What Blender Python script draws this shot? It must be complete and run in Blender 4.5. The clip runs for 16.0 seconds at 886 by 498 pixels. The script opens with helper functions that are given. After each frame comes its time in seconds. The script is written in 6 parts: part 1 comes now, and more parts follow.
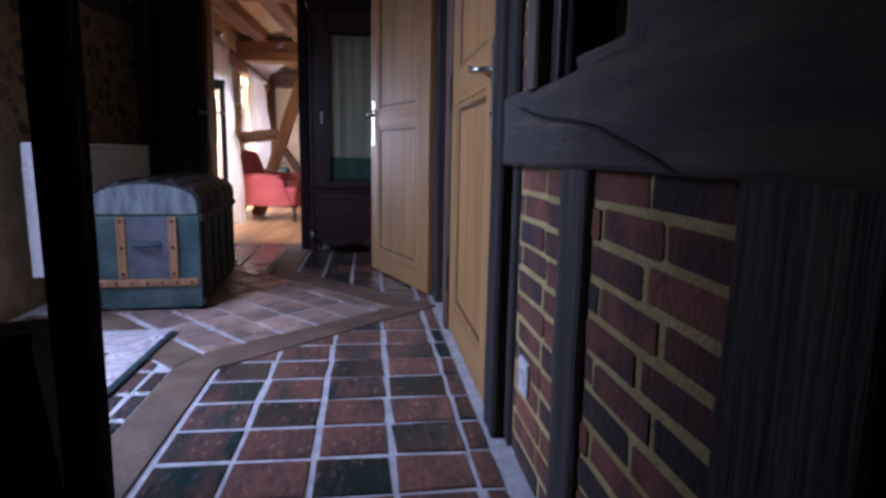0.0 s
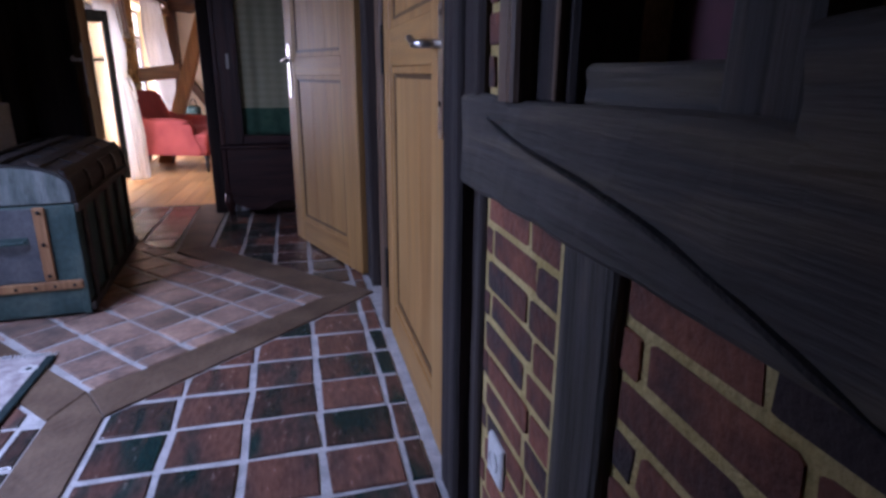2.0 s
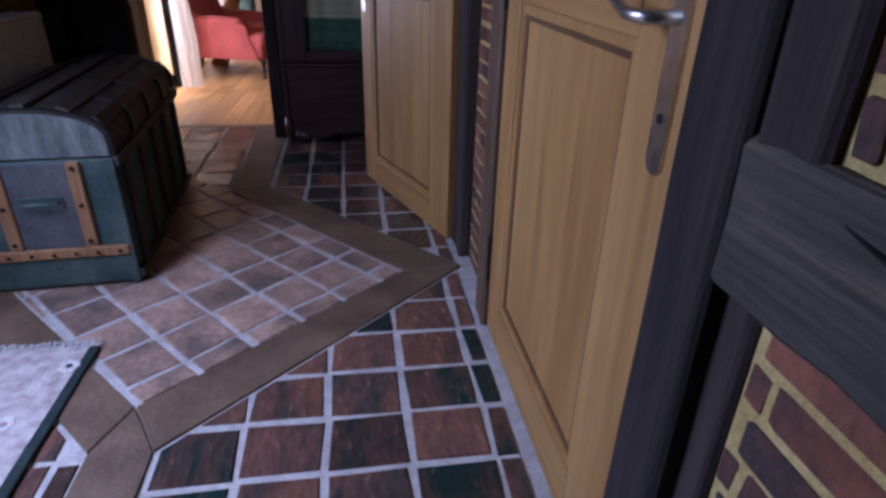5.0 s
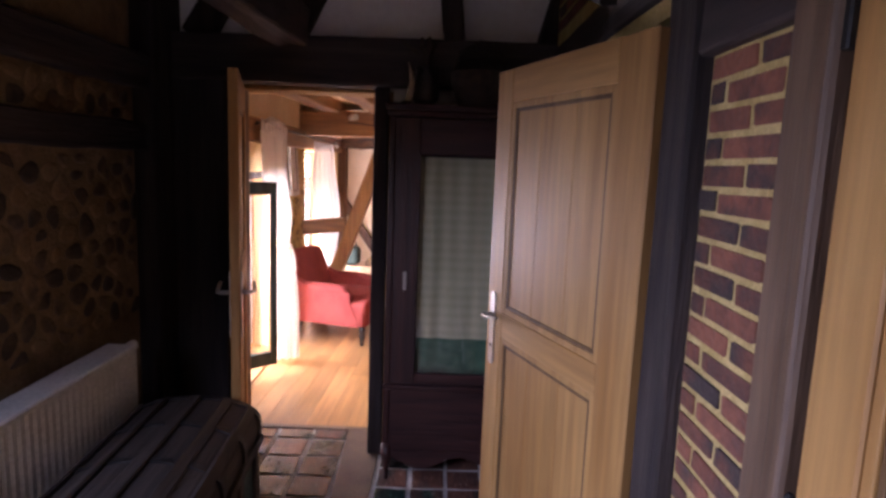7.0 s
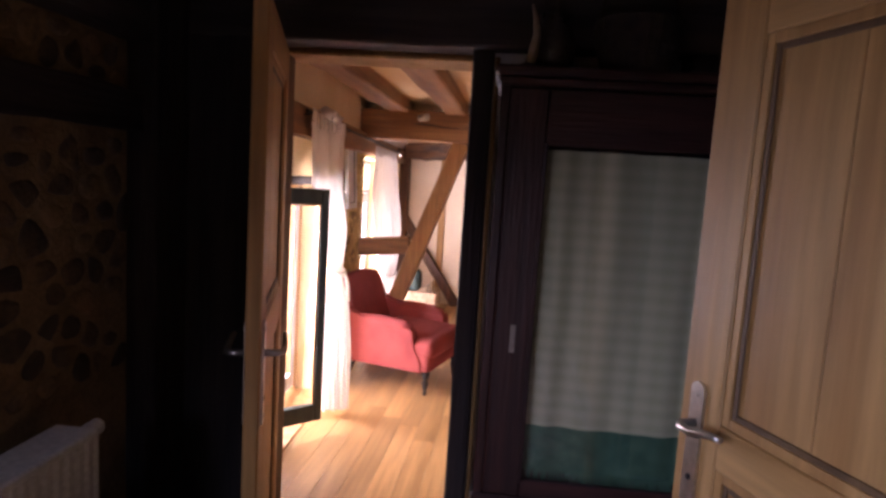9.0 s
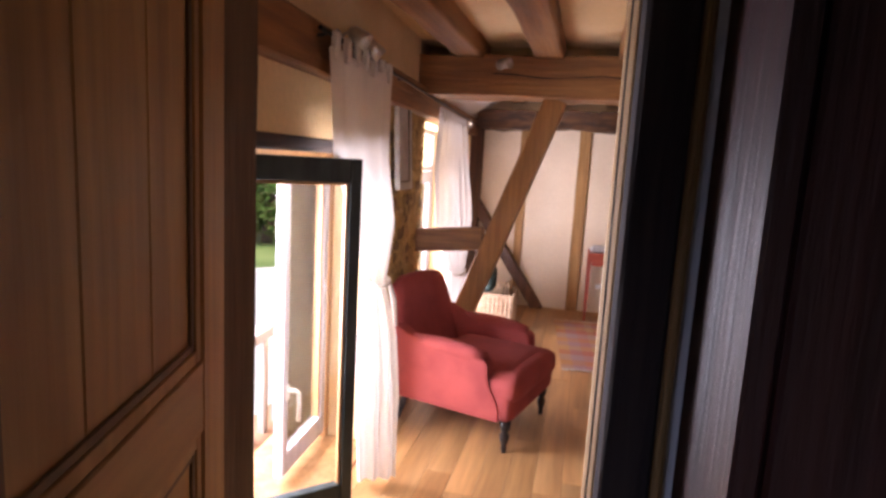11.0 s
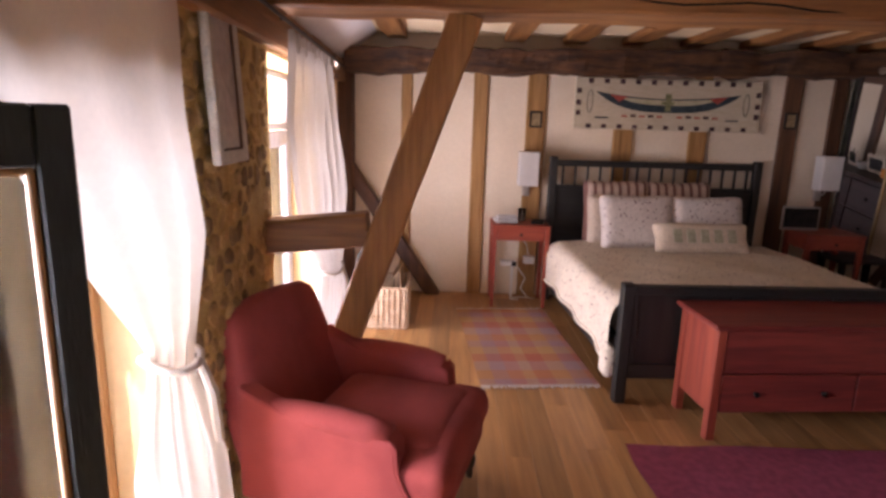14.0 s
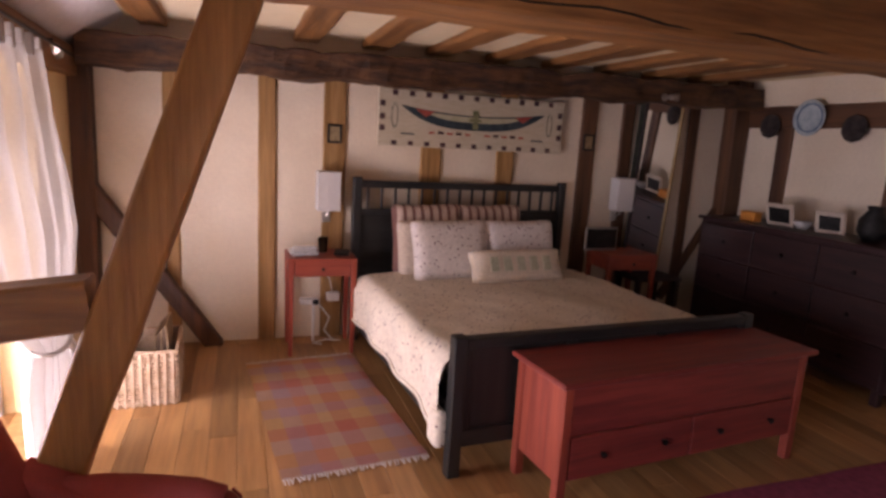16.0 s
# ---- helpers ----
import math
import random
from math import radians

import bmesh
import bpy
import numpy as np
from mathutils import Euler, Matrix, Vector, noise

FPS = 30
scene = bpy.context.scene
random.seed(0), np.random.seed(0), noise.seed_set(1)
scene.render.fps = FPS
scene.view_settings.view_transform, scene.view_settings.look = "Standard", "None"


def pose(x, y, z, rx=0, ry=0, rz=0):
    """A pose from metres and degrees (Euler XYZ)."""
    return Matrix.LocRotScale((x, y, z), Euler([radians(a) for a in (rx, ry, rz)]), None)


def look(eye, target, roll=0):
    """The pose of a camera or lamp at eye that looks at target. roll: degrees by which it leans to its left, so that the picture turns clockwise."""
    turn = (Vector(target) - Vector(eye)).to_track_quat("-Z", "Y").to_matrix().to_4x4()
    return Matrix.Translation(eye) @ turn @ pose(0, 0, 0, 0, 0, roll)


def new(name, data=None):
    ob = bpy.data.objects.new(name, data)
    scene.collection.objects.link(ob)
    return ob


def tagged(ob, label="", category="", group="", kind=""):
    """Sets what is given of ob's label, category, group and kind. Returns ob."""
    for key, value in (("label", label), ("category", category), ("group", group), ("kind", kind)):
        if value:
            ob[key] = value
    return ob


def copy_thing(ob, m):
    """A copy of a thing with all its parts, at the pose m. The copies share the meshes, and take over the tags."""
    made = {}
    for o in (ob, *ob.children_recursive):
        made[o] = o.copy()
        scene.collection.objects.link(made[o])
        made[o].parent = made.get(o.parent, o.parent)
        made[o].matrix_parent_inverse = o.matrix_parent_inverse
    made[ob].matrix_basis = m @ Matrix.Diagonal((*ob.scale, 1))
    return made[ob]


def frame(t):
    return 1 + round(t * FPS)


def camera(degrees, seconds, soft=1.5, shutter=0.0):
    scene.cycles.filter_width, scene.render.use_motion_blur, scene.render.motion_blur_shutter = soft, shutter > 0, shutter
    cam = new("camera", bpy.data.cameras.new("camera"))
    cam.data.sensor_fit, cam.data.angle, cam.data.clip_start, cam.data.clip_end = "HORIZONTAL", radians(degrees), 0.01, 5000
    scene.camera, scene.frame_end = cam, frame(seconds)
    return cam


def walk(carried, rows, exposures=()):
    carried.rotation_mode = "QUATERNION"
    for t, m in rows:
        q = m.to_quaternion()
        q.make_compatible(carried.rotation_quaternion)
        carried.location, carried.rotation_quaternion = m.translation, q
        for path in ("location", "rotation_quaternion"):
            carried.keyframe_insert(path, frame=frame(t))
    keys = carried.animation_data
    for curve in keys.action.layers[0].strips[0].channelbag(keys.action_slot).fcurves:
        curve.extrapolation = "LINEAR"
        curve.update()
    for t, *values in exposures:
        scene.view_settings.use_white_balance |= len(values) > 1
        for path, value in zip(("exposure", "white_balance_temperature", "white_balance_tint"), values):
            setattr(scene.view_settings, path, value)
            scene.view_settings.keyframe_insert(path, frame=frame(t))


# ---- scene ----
cam = camera(73.9, 16.0, 3.0)
PATH = [
    (0, (0.701, 0.545, 0.8), (0.951, 2.503, 0.478), 1.0),
    (0.5, (0.633, 0.677, 0.856), (0.974, 2.614, 0.493), 2.0),
    (1, (0.665, 0.77, 0.97), (1.078, 2.666, 0.485), -0.5),
    (1.5, (0.682, 0.846, 0.947), (1.166, 2.722, 0.449), 0.6),
    (2, (0.742, 0.981, 0.981), (1.205, 2.84, 0.408), 0.3),
    (2.5, (0.768, 1.057, 1.014), (1.194, 2.907, 0.386), -0.4),
    (3, (0.751, 1.12, 1.04), (1.162, 2.954, 0.356), 0.1),
    (3.2, (0.742, 1.166, 1.037), (1.151, 2.991, 0.33), 0.5),
    (5.3, (0.653, 1.672, 1.147), (0.879, 3.438, 0.235), 1.2),
    (5.5, (0.658, 1.761, 1.195), (0.84, 3.55, 0.319), 0.9),
    (6, (0.637, 1.968, 1.398), (0.756, 3.835, 0.691), 0.9),
    (6.5, (0.578, 2.15, 1.54), (0.644, 4.087, 1.044), 1.8),
    (7, (0.512, 2.311, 1.611), (0.528, 4.291, 1.328), 2.2),
    (7.5, (0.486, 2.506, 1.586), (0.43, 4.498, 1.416), 3.4),
    (8, (0.442, 2.815, 1.572), (0.321, 4.804, 1.4), 3.5),
    (8.5, (0.327, 3.02, 1.56), (0.197, 5.005, 1.347), 3.3),
    (9, (0.265, 3.285, 1.523), (0.104, 5.266, 1.299), 3.6),
    (9.5, (0.295, 3.598, 1.516), (0.026, 5.564, 1.27), 3.0),
    (10, (0.262, 3.896, 1.485), (-0.108, 5.844, 1.229), 3.5),
    (10.2, (0.203, 4.018, 1.48), (-0.177, 5.963, 1.21), 3.7),
    (12.3, (-0.044, 4.929, 1.428), (-0.42, 6.866, 1.098), 1.4),
    (12.5, (-0.087, 4.929, 1.438), (-0.388, 6.875, 1.089), 0.8),
    (13, (-0.14, 5.233, 1.443), (-0.334, 7.184, 1.047), 1.4),
    (13.5, (-0.202, 5.535, 1.456), (-0.289, 7.488, 1.034), 3.1),
    (14, (-0.155, 5.697, 1.437), (-0.111, 7.651, 1.014), 1.7),
    (14.5, (-0.232, 5.806, 1.448), (0.025, 7.74, 1.01), 2.7),
    (15, (-0.179, 6.024, 1.427), (0.221, 7.935, 0.995), 3.4),
    (15.5, (-0.122, 6.204, 1.434), (0.412, 8.09, 1.036), 3.4),
    (16, (-0.096, 6.376, 1.472), (0.618, 8.209, 1.11), 3.3),
]
walk(cam, [(t, look(eye, target, roll)) for t, eye, target, roll in PATH], [(0, 0.72, 5600, 28), (1, 0.6, 5650, 29), (5.5, 0.5, 5900, 32), (6, 0.6, 6100, 34), (7, 1.55, 6500, 38), (8.5, 1.5, 6500, 38), (9.5, 1.0, 6500, 36), (10, 0.95, 6400, 34), (12.4, 0.9, 6200, 27), (13.2, 0.75, 6250, 28), (13.6, 0.75, 6280, 29), (14.2, 0.6, 6350, 32), (15, 0.66, 6420, 34), (16, 0.5, 6500, 36)])

# ---- sky, sun and the light of the unseen hall window ----
world = bpy.data.worlds.new("world")
scene.world = world
world.use_nodes = True
wn = world.node_tree
sky = wn.nodes.new("ShaderNodeTexSky")
sky.sky_type, sky.sun_disc = "NISHITA", False
sky.sun_elevation, sky.sun_rotation = radians(46), radians(207)
wn.links.new(sky.outputs[0], wn.nodes["Background"].inputs[0])
wn.nodes["Background"].inputs[1].default_value = 0.15
sun_data = bpy.data.lights.new("sun", "SUN")
sun_data.energy, sun_data.angle, sun_data.color = 4.0, radians(0.6), (1.0, 0.95, 0.86)
sun = new("sun", sun_data)
sun.matrix_basis = look((-3.5, 1, 6.5), (-0.6, 6.6, 0))


def window_light(name, m, w, h, power, colour):
    data = bpy.data.lights.new(name, "AREA")
    data.shape, data.size, data.size_y, data.energy, data.color = "RECTANGLE", w, h, power, colour
    ob = new(name, data)
    ob.matrix_basis = m
    return ob


# The bedroom is laid out in a frame of its own, which stands in the house like this.
BEDROOM = Matrix.Translation((-0.034, 7.068, 0)) @ pose(0, 0, 0, 0, 0, -2.0) @ Matrix.Translation((0, -7, 0))
hall_light = window_light("skylight_hall", look((-0.98, 2.5, 1.5), (0.0, 2.9, 0.2)), 0.95, 0.7, 31, (0.59, 0.73, 1.0))
hall_light.data.spread = radians(130)
window_light("skylight_bedroom", BEDROOM @ look((-1.72, 6.62, 0.85), (0.3, 6.75, 0.30)), 1.3, 1.1, 120, (0.90, 0.94, 1.0))
window_light("skylight_bedroom_far", BEDROOM @ look((-1.52, 8.85, 0.6), (0.5, 9.35, 2.3)), 1.35, 1.5, 95, (1.0, 0.96, 0.94))


# ---- materials ----
def surf(name, a, b, scale=6.0, rough=0.6, bump=0.15, metal=0.0, stretch=(1, 1, 1), fine=8.0, vary=0.0, c=None, rough2=None, trans=0.0, detail=6.0, grime=0.3, shift=0.0):
    """Two colours mixed by a coarse noise, darkened and relieved by a fine one; vary: difference from object to object."""
    m = bpy.data.materials.new(name)
    m.use_nodes = True
    t = m.node_tree
    n, l = t.nodes, t.links
    p = n["Principled BSDF"]
    tc = n.new("ShaderNodeTexCoord")
    mp = n.new("ShaderNodeMapping")
    mp.inputs["Scale"].default_value = stretch
    l.new(tc.outputs["Object"], mp.inputs[0])
    src = mp.outputs[0]
    if vary:
        oi = n.new("ShaderNodeObjectInfo")
        add = n.new("ShaderNodeVectorMath")
        add.operation = "MULTIPLY_ADD"
        add.inputs[1].default_value = (37.0, 23.0, 11.0)
        cmb = n.new("ShaderNodeCombineXYZ")
        for k in range(3):
            l.new(oi.outputs["Random"], cmb.inputs[k])
        l.new(cmb.outputs[0], add.inputs[0])
        l.new(src, add.inputs[2])
        src = add.outputs[0]
    n1 = n.new("ShaderNodeTexNoise")
    n1.inputs["Scale"].default_value, n1.inputs["Detail"].default_value = scale, detail
    n2 = n.new("ShaderNodeTexNoise")
    n2.inputs["Scale"].default_value, n2.inputs["Detail"].default_value = scale * fine, 4.0
    l.new(src, n1.inputs[0])
    l.new(src, n2.inputs[0])
    ramp = n.new("ShaderNodeValToRGB")
    e = ramp.color_ramp.elements
    e[0].position, e[1].position = 0.35, 0.65
    e[0].color, e[1].color = (*a, 1), (*b, 1)
    if c:
        x = e.new(0.5)
        x.color = (*c, 1)
    if shift:
        sh = n.new("ShaderNodeMath")
        sh.operation = "MULTIPLY_ADD"
        sh.inputs[1].default_value = shift
        l.new(oi.outputs["Random"], sh.inputs[0])
        l.new(n1.outputs[0], sh.inputs[2])
        sub = n.new("ShaderNodeMath")
        sub.operation = "SUBTRACT"
        sub.inputs[1].default_value = shift / 2
        l.new(sh.outputs[0], sub.inputs[0])
        l.new(sub.outputs[0], ramp.inputs[0])
    else:
        l.new(n1.outputs[0], ramp.inputs[0])
    out = ramp.outputs[0]
    mul = n.new("ShaderNodeMix")
    mul.data_type, mul.blend_type = "RGBA", "MULTIPLY"
    mul.inputs[0].default_value = grime
    r2 = n.new("ShaderNodeMapRange")
    r2.inputs[1].default_value, r2.inputs[2].default_value, r2.inputs[3].default_value, r2.inputs[4].default_value = 0.3, 0.7, 0.45, 1.3
    l.new(n2.outputs[0], r2.inputs[0])
    l.new(out, mul.inputs[6])
    l.new(r2.outputs[0], mul.inputs[7])
    out = mul.outputs[2]
    if vary:
        hs = n.new("ShaderNodeHueSaturation")
        mr = n.new("ShaderNodeMapRange")
        mr.inputs[3].default_value, mr.inputs[4].default_value = 1 - vary, 1 + vary
        l.new(oi.outputs["Random"], mr.inputs[0])
        l.new(mr.outputs[0], hs.inputs["Value"])
        l.new(out, hs.inputs["Color"])
        out = hs.outputs[0]
    l.new(out, p.inputs["Base Color"])
    p.inputs["Metallic"].default_value = metal
    rr = n.new("ShaderNodeMapRange")
    rr.inputs[3].default_value, rr.inputs[4].default_value = rough, rough2 if rough2 is not None else min(1, rough + 0.2)
    l.new(n2.outputs[0], rr.inputs[0])
    l.new(rr.outputs[0], p.inputs["Roughness"])
    if trans:
        p.inputs["Transmission Weight"].default_value = trans
    if bump:
        bp = n.new("ShaderNodeBump")
        bp.inputs["Strength"].default_value, bp.inputs["Distance"].default_value = bump, 0.01
        mixh = n.new("ShaderNodeMath")
        mixh.operation = "ADD"
        l.new(n1.outputs[0], mixh.inputs[0])
        l.new(n2.outputs[0], mixh.inputs[1])
        l.new(mixh.outputs[0], bp.inputs["Height"])
        l.new(bp.outputs[0], p.inputs["Normal"])
    return m


def wood(name, a, b, axis, scale=3.0, rough=0.5, bump=0.15, vary=0.0, c=None):
    s = [7.0, 7.0, 7.0]
    s["xyz".index(axis)] = 0.5
    return surf(name, a, b, scale, rough, bump, stretch=s, fine=4.0, vary=vary, c=c)


def translucent(name, colour, mix=0.5, clear=0.0):
    m = bpy.data.materials.new(name)
    m.use_nodes = True
    n, l = m.node_tree.nodes, m.node_tree.links
    d, t, x = n.new("ShaderNodeBsdfDiffuse"), n.new("ShaderNodeBsdfTranslucent"), n.new("ShaderNodeMixShader")
    tc, w = n.new("ShaderNodeTexCoord"), n.new("ShaderNodeTexNoise")
    w.inputs["Scale"].default_value, w.inputs["Detail"].default_value = 60.0, 3.0
    r = n.new("ShaderNodeValToRGB")
    r.color_ramp.elements[0].color = (*[v * 0.88 for v in colour], 1)
    r.color_ramp.elements[1].color = (*colour, 1)
    l.new(tc.outputs["Object"], w.inputs[0])
    l.new(w.outputs[0], r.inputs[0])
    l.new(r.outputs[0], d.inputs[0])
    l.new(r.outputs[0], t.inputs[0])
    x.inputs[0].default_value = mix
    l.new(d.outputs[0], x.inputs[1])
    l.new(t.outputs[0], x.inputs[2])
    out = x.outputs[0]
    if clear:
        tp, y = n.new("ShaderNodeBsdfTransparent"), n.new("ShaderNodeMixShader")
        y.inputs[0].default_value = clear
        l.new(out, y.inputs[1])
        l.new(tp.outputs[0], y.inputs[2])
        out = y.outputs[0]
    l.new(out, n["Material Output"].inputs[0])
    return m


def glass(name):
    m = bpy.data.materials.new(name)
    m.use_nodes = True
    n, l = m.node_tree.nodes, m.node_tree.links
    t, g, x, f = n.new("ShaderNodeBsdfTransparent"), n.new("ShaderNodeBsdfGlossy"), n.new("ShaderNodeMixShader"), n.new("ShaderNodeFresnel")
    g.inputs["Roughness"].default_value = 0.02
    l.new(f.outputs[0], x.inputs[0])
    l.new(t.outputs[0], x.inputs[1])
    l.new(g.outputs[0], x.inputs[2])
    l.new(x.outputs[0], n["Material Output"].inputs[0])
    return m


M = {}
M["dark_x"] = wood("dark_timber_x", (0.022, 0.016, 0.017), (0.060, 0.043, 0.040), "x", 2.5, 0.65, 0.5)
M["dark_y"] = wood("dark_timber_y", (0.022, 0.016, 0.017), (0.060, 0.043, 0.040), "y", 2.5, 0.65, 0.5)
M["dark_z"] = wood("dark_timber_z", (0.018, 0.013, 0.013), (0.048, 0.035, 0.031), "z", 2.5, 0.85, 0.5)
M["grey_y"] = wood("weathered_oak_y", (0.040, 0.033, 0.025), (0.130, 0.100, 0.066), "y", 2.5, 0.6, 0.6, c=(0.062, 0.052, 0.046))
M["grey_z"] = wood("weathered_oak_z", (0.040, 0.033, 0.025), (0.112, 0.090, 0.062), "z", 2.5, 0.6, 0.6, c=(0.058, 0.050, 0.045))
M["oak_x"] = wood("oak_timber_x", (0.17, 0.070, 0.020), (0.33, 0.150, 0.045), "x", 2.0, 0.45, 0.4)
M["oak_y"] = wood("oak_timber_y", (0.17, 0.070, 0.020), (0.33, 0.150, 0.045), "y", 2.0, 0.45, 0.4)
M["oak_z"] = wood("oak_timber_z", (0.17, 0.070, 0.020), (0.33, 0.150, 0.045), "z", 2.0, 0.45, 0.4)
M["oak_rough"] = surf("rough_hewn_oak", (0.034, 0.015, 0.008), (0.12, 0.052, 0.019), 5, 0.65, 0.9, stretch=(0.8, 5, 5), fine=4)
M["oak_gold"] = wood("golden_oak", (0.26, 0.115, 0.026), (0.42, 0.20, 0.055), "z", 2.0, 0.45, 0.35)
# Dark oak; on the bedroom's right side the tone also carries shade.
M["oak_dark_shade"] = wood("dark_shaded_oak", (0.060, 0.025, 0.012), (0.13, 0.056, 0.024), "z", 2.0, 0.5, 0.35)
M["oak_dark_shade_y"] = wood("dark_shaded_oak_rail", (0.060, 0.025, 0.012), (0.13, 0.056, 0.024), "y", 2.0, 0.5, 0.35)
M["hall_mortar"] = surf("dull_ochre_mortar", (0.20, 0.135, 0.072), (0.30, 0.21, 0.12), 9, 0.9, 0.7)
M["stud"] = wood("stud_timber", (0.26, 0.13, 0.035), (0.40, 0.22, 0.08), "z", 2.0, 0.55, 0.3)
M["brown_z"] = wood("brown_jamb", (0.085, 0.048, 0.028), (0.15, 0.09, 0.055), "z", 2.5, 0.5, 0.3)
M["pine"] = wood("pale_pine", (0.33, 0.16, 0.047), (0.45, 0.25, 0.088), "z", 1.6, 0.42, 0.12, c=(0.39, 0.205, 0.066))
M["pine_y"] = wood("pale_pine_rail", (0.33, 0.16, 0.047), (0.45, 0.25, 0.088), "y", 1.6, 0.42, 0.12, c=(0.39, 0.205, 0.066))
# Pine darkened to give the shaded groove line round each door panel.
M["pine_groove"] = wood("pine_groove_shade", (0.085, 0.042, 0.016), (0.16, 0.085, 0.034), "z", 1.6, 0.45, 0.12)
M["floor_beam"] = surf("floor_timber", (0.10, 0.060, 0.038), (0.19, 0.125, 0.080), 5, 0.5, 0.4, stretch=(1, 1, 1), fine=10)
M["plaster"] = surf("cream_plaster", (0.67, 0.565, 0.43), (0.74, 0.64, 0.50), 2, 0.85, 0.2, grime=0.08, fine=20)
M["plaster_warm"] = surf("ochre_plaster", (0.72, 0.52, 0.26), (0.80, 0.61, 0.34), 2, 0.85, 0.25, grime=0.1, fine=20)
# Ochre plaster made paler: brightness of the far ceiling put into its colour.
M["plaster_far_lit"] = surf("ochre_plaster_lit", (0.78, 0.64, 0.42), (0.84, 0.72, 0.50), 2, 0.85, 0.25, grime=0.08, fine=20)
M["white"] = surf("white_plaster", (0.74, 0.72, 0.72), (0.80, 0.78, 0.78), 3, 0.85, 0.3, grime=0.08)
# Dark tone that stands in for missing light in the side room.
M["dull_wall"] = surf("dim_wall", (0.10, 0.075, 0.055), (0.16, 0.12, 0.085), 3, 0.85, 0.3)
M["mortar"] = surf("lime_mortar", (0.45, 0.33, 0.115), (0.60, 0.46, 0.195), 14, 0.9, 0.6)
M["brick"] = surf("red_brick", (0.064, 0.043, 0.040), (0.23, 0.083, 0.050), 7, 0.8, 0.7, vary=0.22, c=(0.150, 0.058, 0.040), shift=0.3)
M["grout"] = surf("pale_grout", (0.40, 0.385, 0.38), (0.58, 0.56, 0.55), 18, 0.8, 0.5)
M["tile"] = surf("glazed_floor_tile", (0.016, 0.042, 0.038), (0.17, 0.080, 0.058), 4.5, 0.10, 0.35, vary=0.3, rough2=0.36, c=(0.105, 0.058, 0.048), shift=0.16, grime=0.5, stretch=(1.9, 0.6, 1))
M["tile_red"] = surf("terracotta_floor_tile", (0.17, 0.125, 0.105), (0.44, 0.29, 0.225), 7, 0.26, 0.4, vary=0.16, rough2=0.5, c=(0.33, 0.21, 0.165), shift=0.18, grime=0.45)
M["plank"] = wood("oak_floor_plank", (0.34, 0.165, 0.055), (0.46, 0.25, 0.095), "y", 1.4, 0.30, 0.10, vary=0.22)
M["gap"] = surf("floor_gap", (0.10, 0.045, 0.016), (0.15, 0.07, 0.03), 5, 0.8, 0.1)
M["stone"] = surf("field_stone", (0.25, 0.17, 0.075), (0.50, 0.345, 0.13), 9, 0.85, 0.6, vary=0.16, c=(0.39, 0.265, 0.10), shift=0.3)
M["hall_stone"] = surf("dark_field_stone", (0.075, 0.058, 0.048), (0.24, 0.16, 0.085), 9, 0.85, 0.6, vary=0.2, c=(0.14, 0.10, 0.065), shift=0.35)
M["stone_mortar"] = surf("ochre_mortar", (0.46, 0.31, 0.095), (0.60, 0.43, 0.16), 9, 0.9, 0.7)
M["steel"] = surf("brushed_steel", (0.46, 0.44, 0.41), (0.62, 0.59, 0.55), 9, 0.24, 0.02, metal=1.0)
M["iron"] = surf("black_iron", (0.012, 0.012, 0.013), (0.03, 0.028, 0.027), 20, 0.45, 0.2, metal=0.6)
M["enamel"] = surf("white_enamel", (0.70, 0.69, 0.66), (0.76, 0.75, 0.72), 8, 0.35, 0.03)
M["grass"] = surf("lawn", (0.10, 0.17, 0.03), (0.20, 0.27, 0.07), 0.5, 0.9, 0.3, fine=40)
M["gravel"] = surf("pale_gravel", (0.55, 0.50, 0.42), (0.7, 0.65, 0.56), 3, 0.9, 0.3, fine=30)
M["leaf"] = translucent("leaf", (0.10, 0.20, 0.045), 0.4)
M["bark"] = surf("bark", (0.05, 0.035, 0.025), (0.10, 0.075, 0.05), 6, 0.9, 0.5)
M["glass"] = glass("window_glass")


# ---- builders ----
def box(x0, x1, y0, y1, z0, z1, bev=0.003, seg=1):
    bm = bmesh.new()
    bmesh.ops.create_cube(bm, size=1)
    for v in bm.verts:
        v.co = Vector(((x0 + x1) / 2 + v.co.x * (x1 - x0), (y0 + y1) / 2 + v.co.y * (y1 - y0), (z0 + z1) / 2 + v.co.z * (z1 - z0)))
    if bev:
        b = min(bev, 0.3 * min(abs(x1 - x0), abs(y1 - y0), abs(z1 - z0)))
        bmesh.ops.bevel(bm, geom=bm.edges[:], offset=b, segments=seg, affect="EDGES", profile=0.5)
    return bm


def join(*bms):
    out = bms[0]
    for b in bms[1:]:
        me = bpy.data.meshes.new("t")
        b.to_mesh(me)
        out.from_mesh(me)
        bpy.data.meshes.remove(me)
        b.free()
    return out


def moved(bm, m):
    bm.transform(m)
    return bm


def lathe(profile, seg=20, axis="z"):
    """profile: rows of radius, height."""
    bm = bmesh.new()
    rings = []
    for r, z in profile:
        rings.append([bm.verts.new((r * math.cos(2 * math.pi * k / seg), r * math.sin(2 * math.pi * k / seg), z)) for k in range(seg)])
    for a, b in zip(rings, rings[1:]):
        for k in range(seg):
            bm.faces.new((a[k], a[(k + 1) % seg], b[(k + 1) % seg], b[k]))
    bm.faces.new(rings[0][::-1])
    bm.faces.new(rings[-1])
    if axis == "x":
        bm.transform(pose(0, 0, 0, 0, 90, 0))
    if axis == "y":
        bm.transform(pose(0, 0, 0, -90, 0, 0))
    return bm


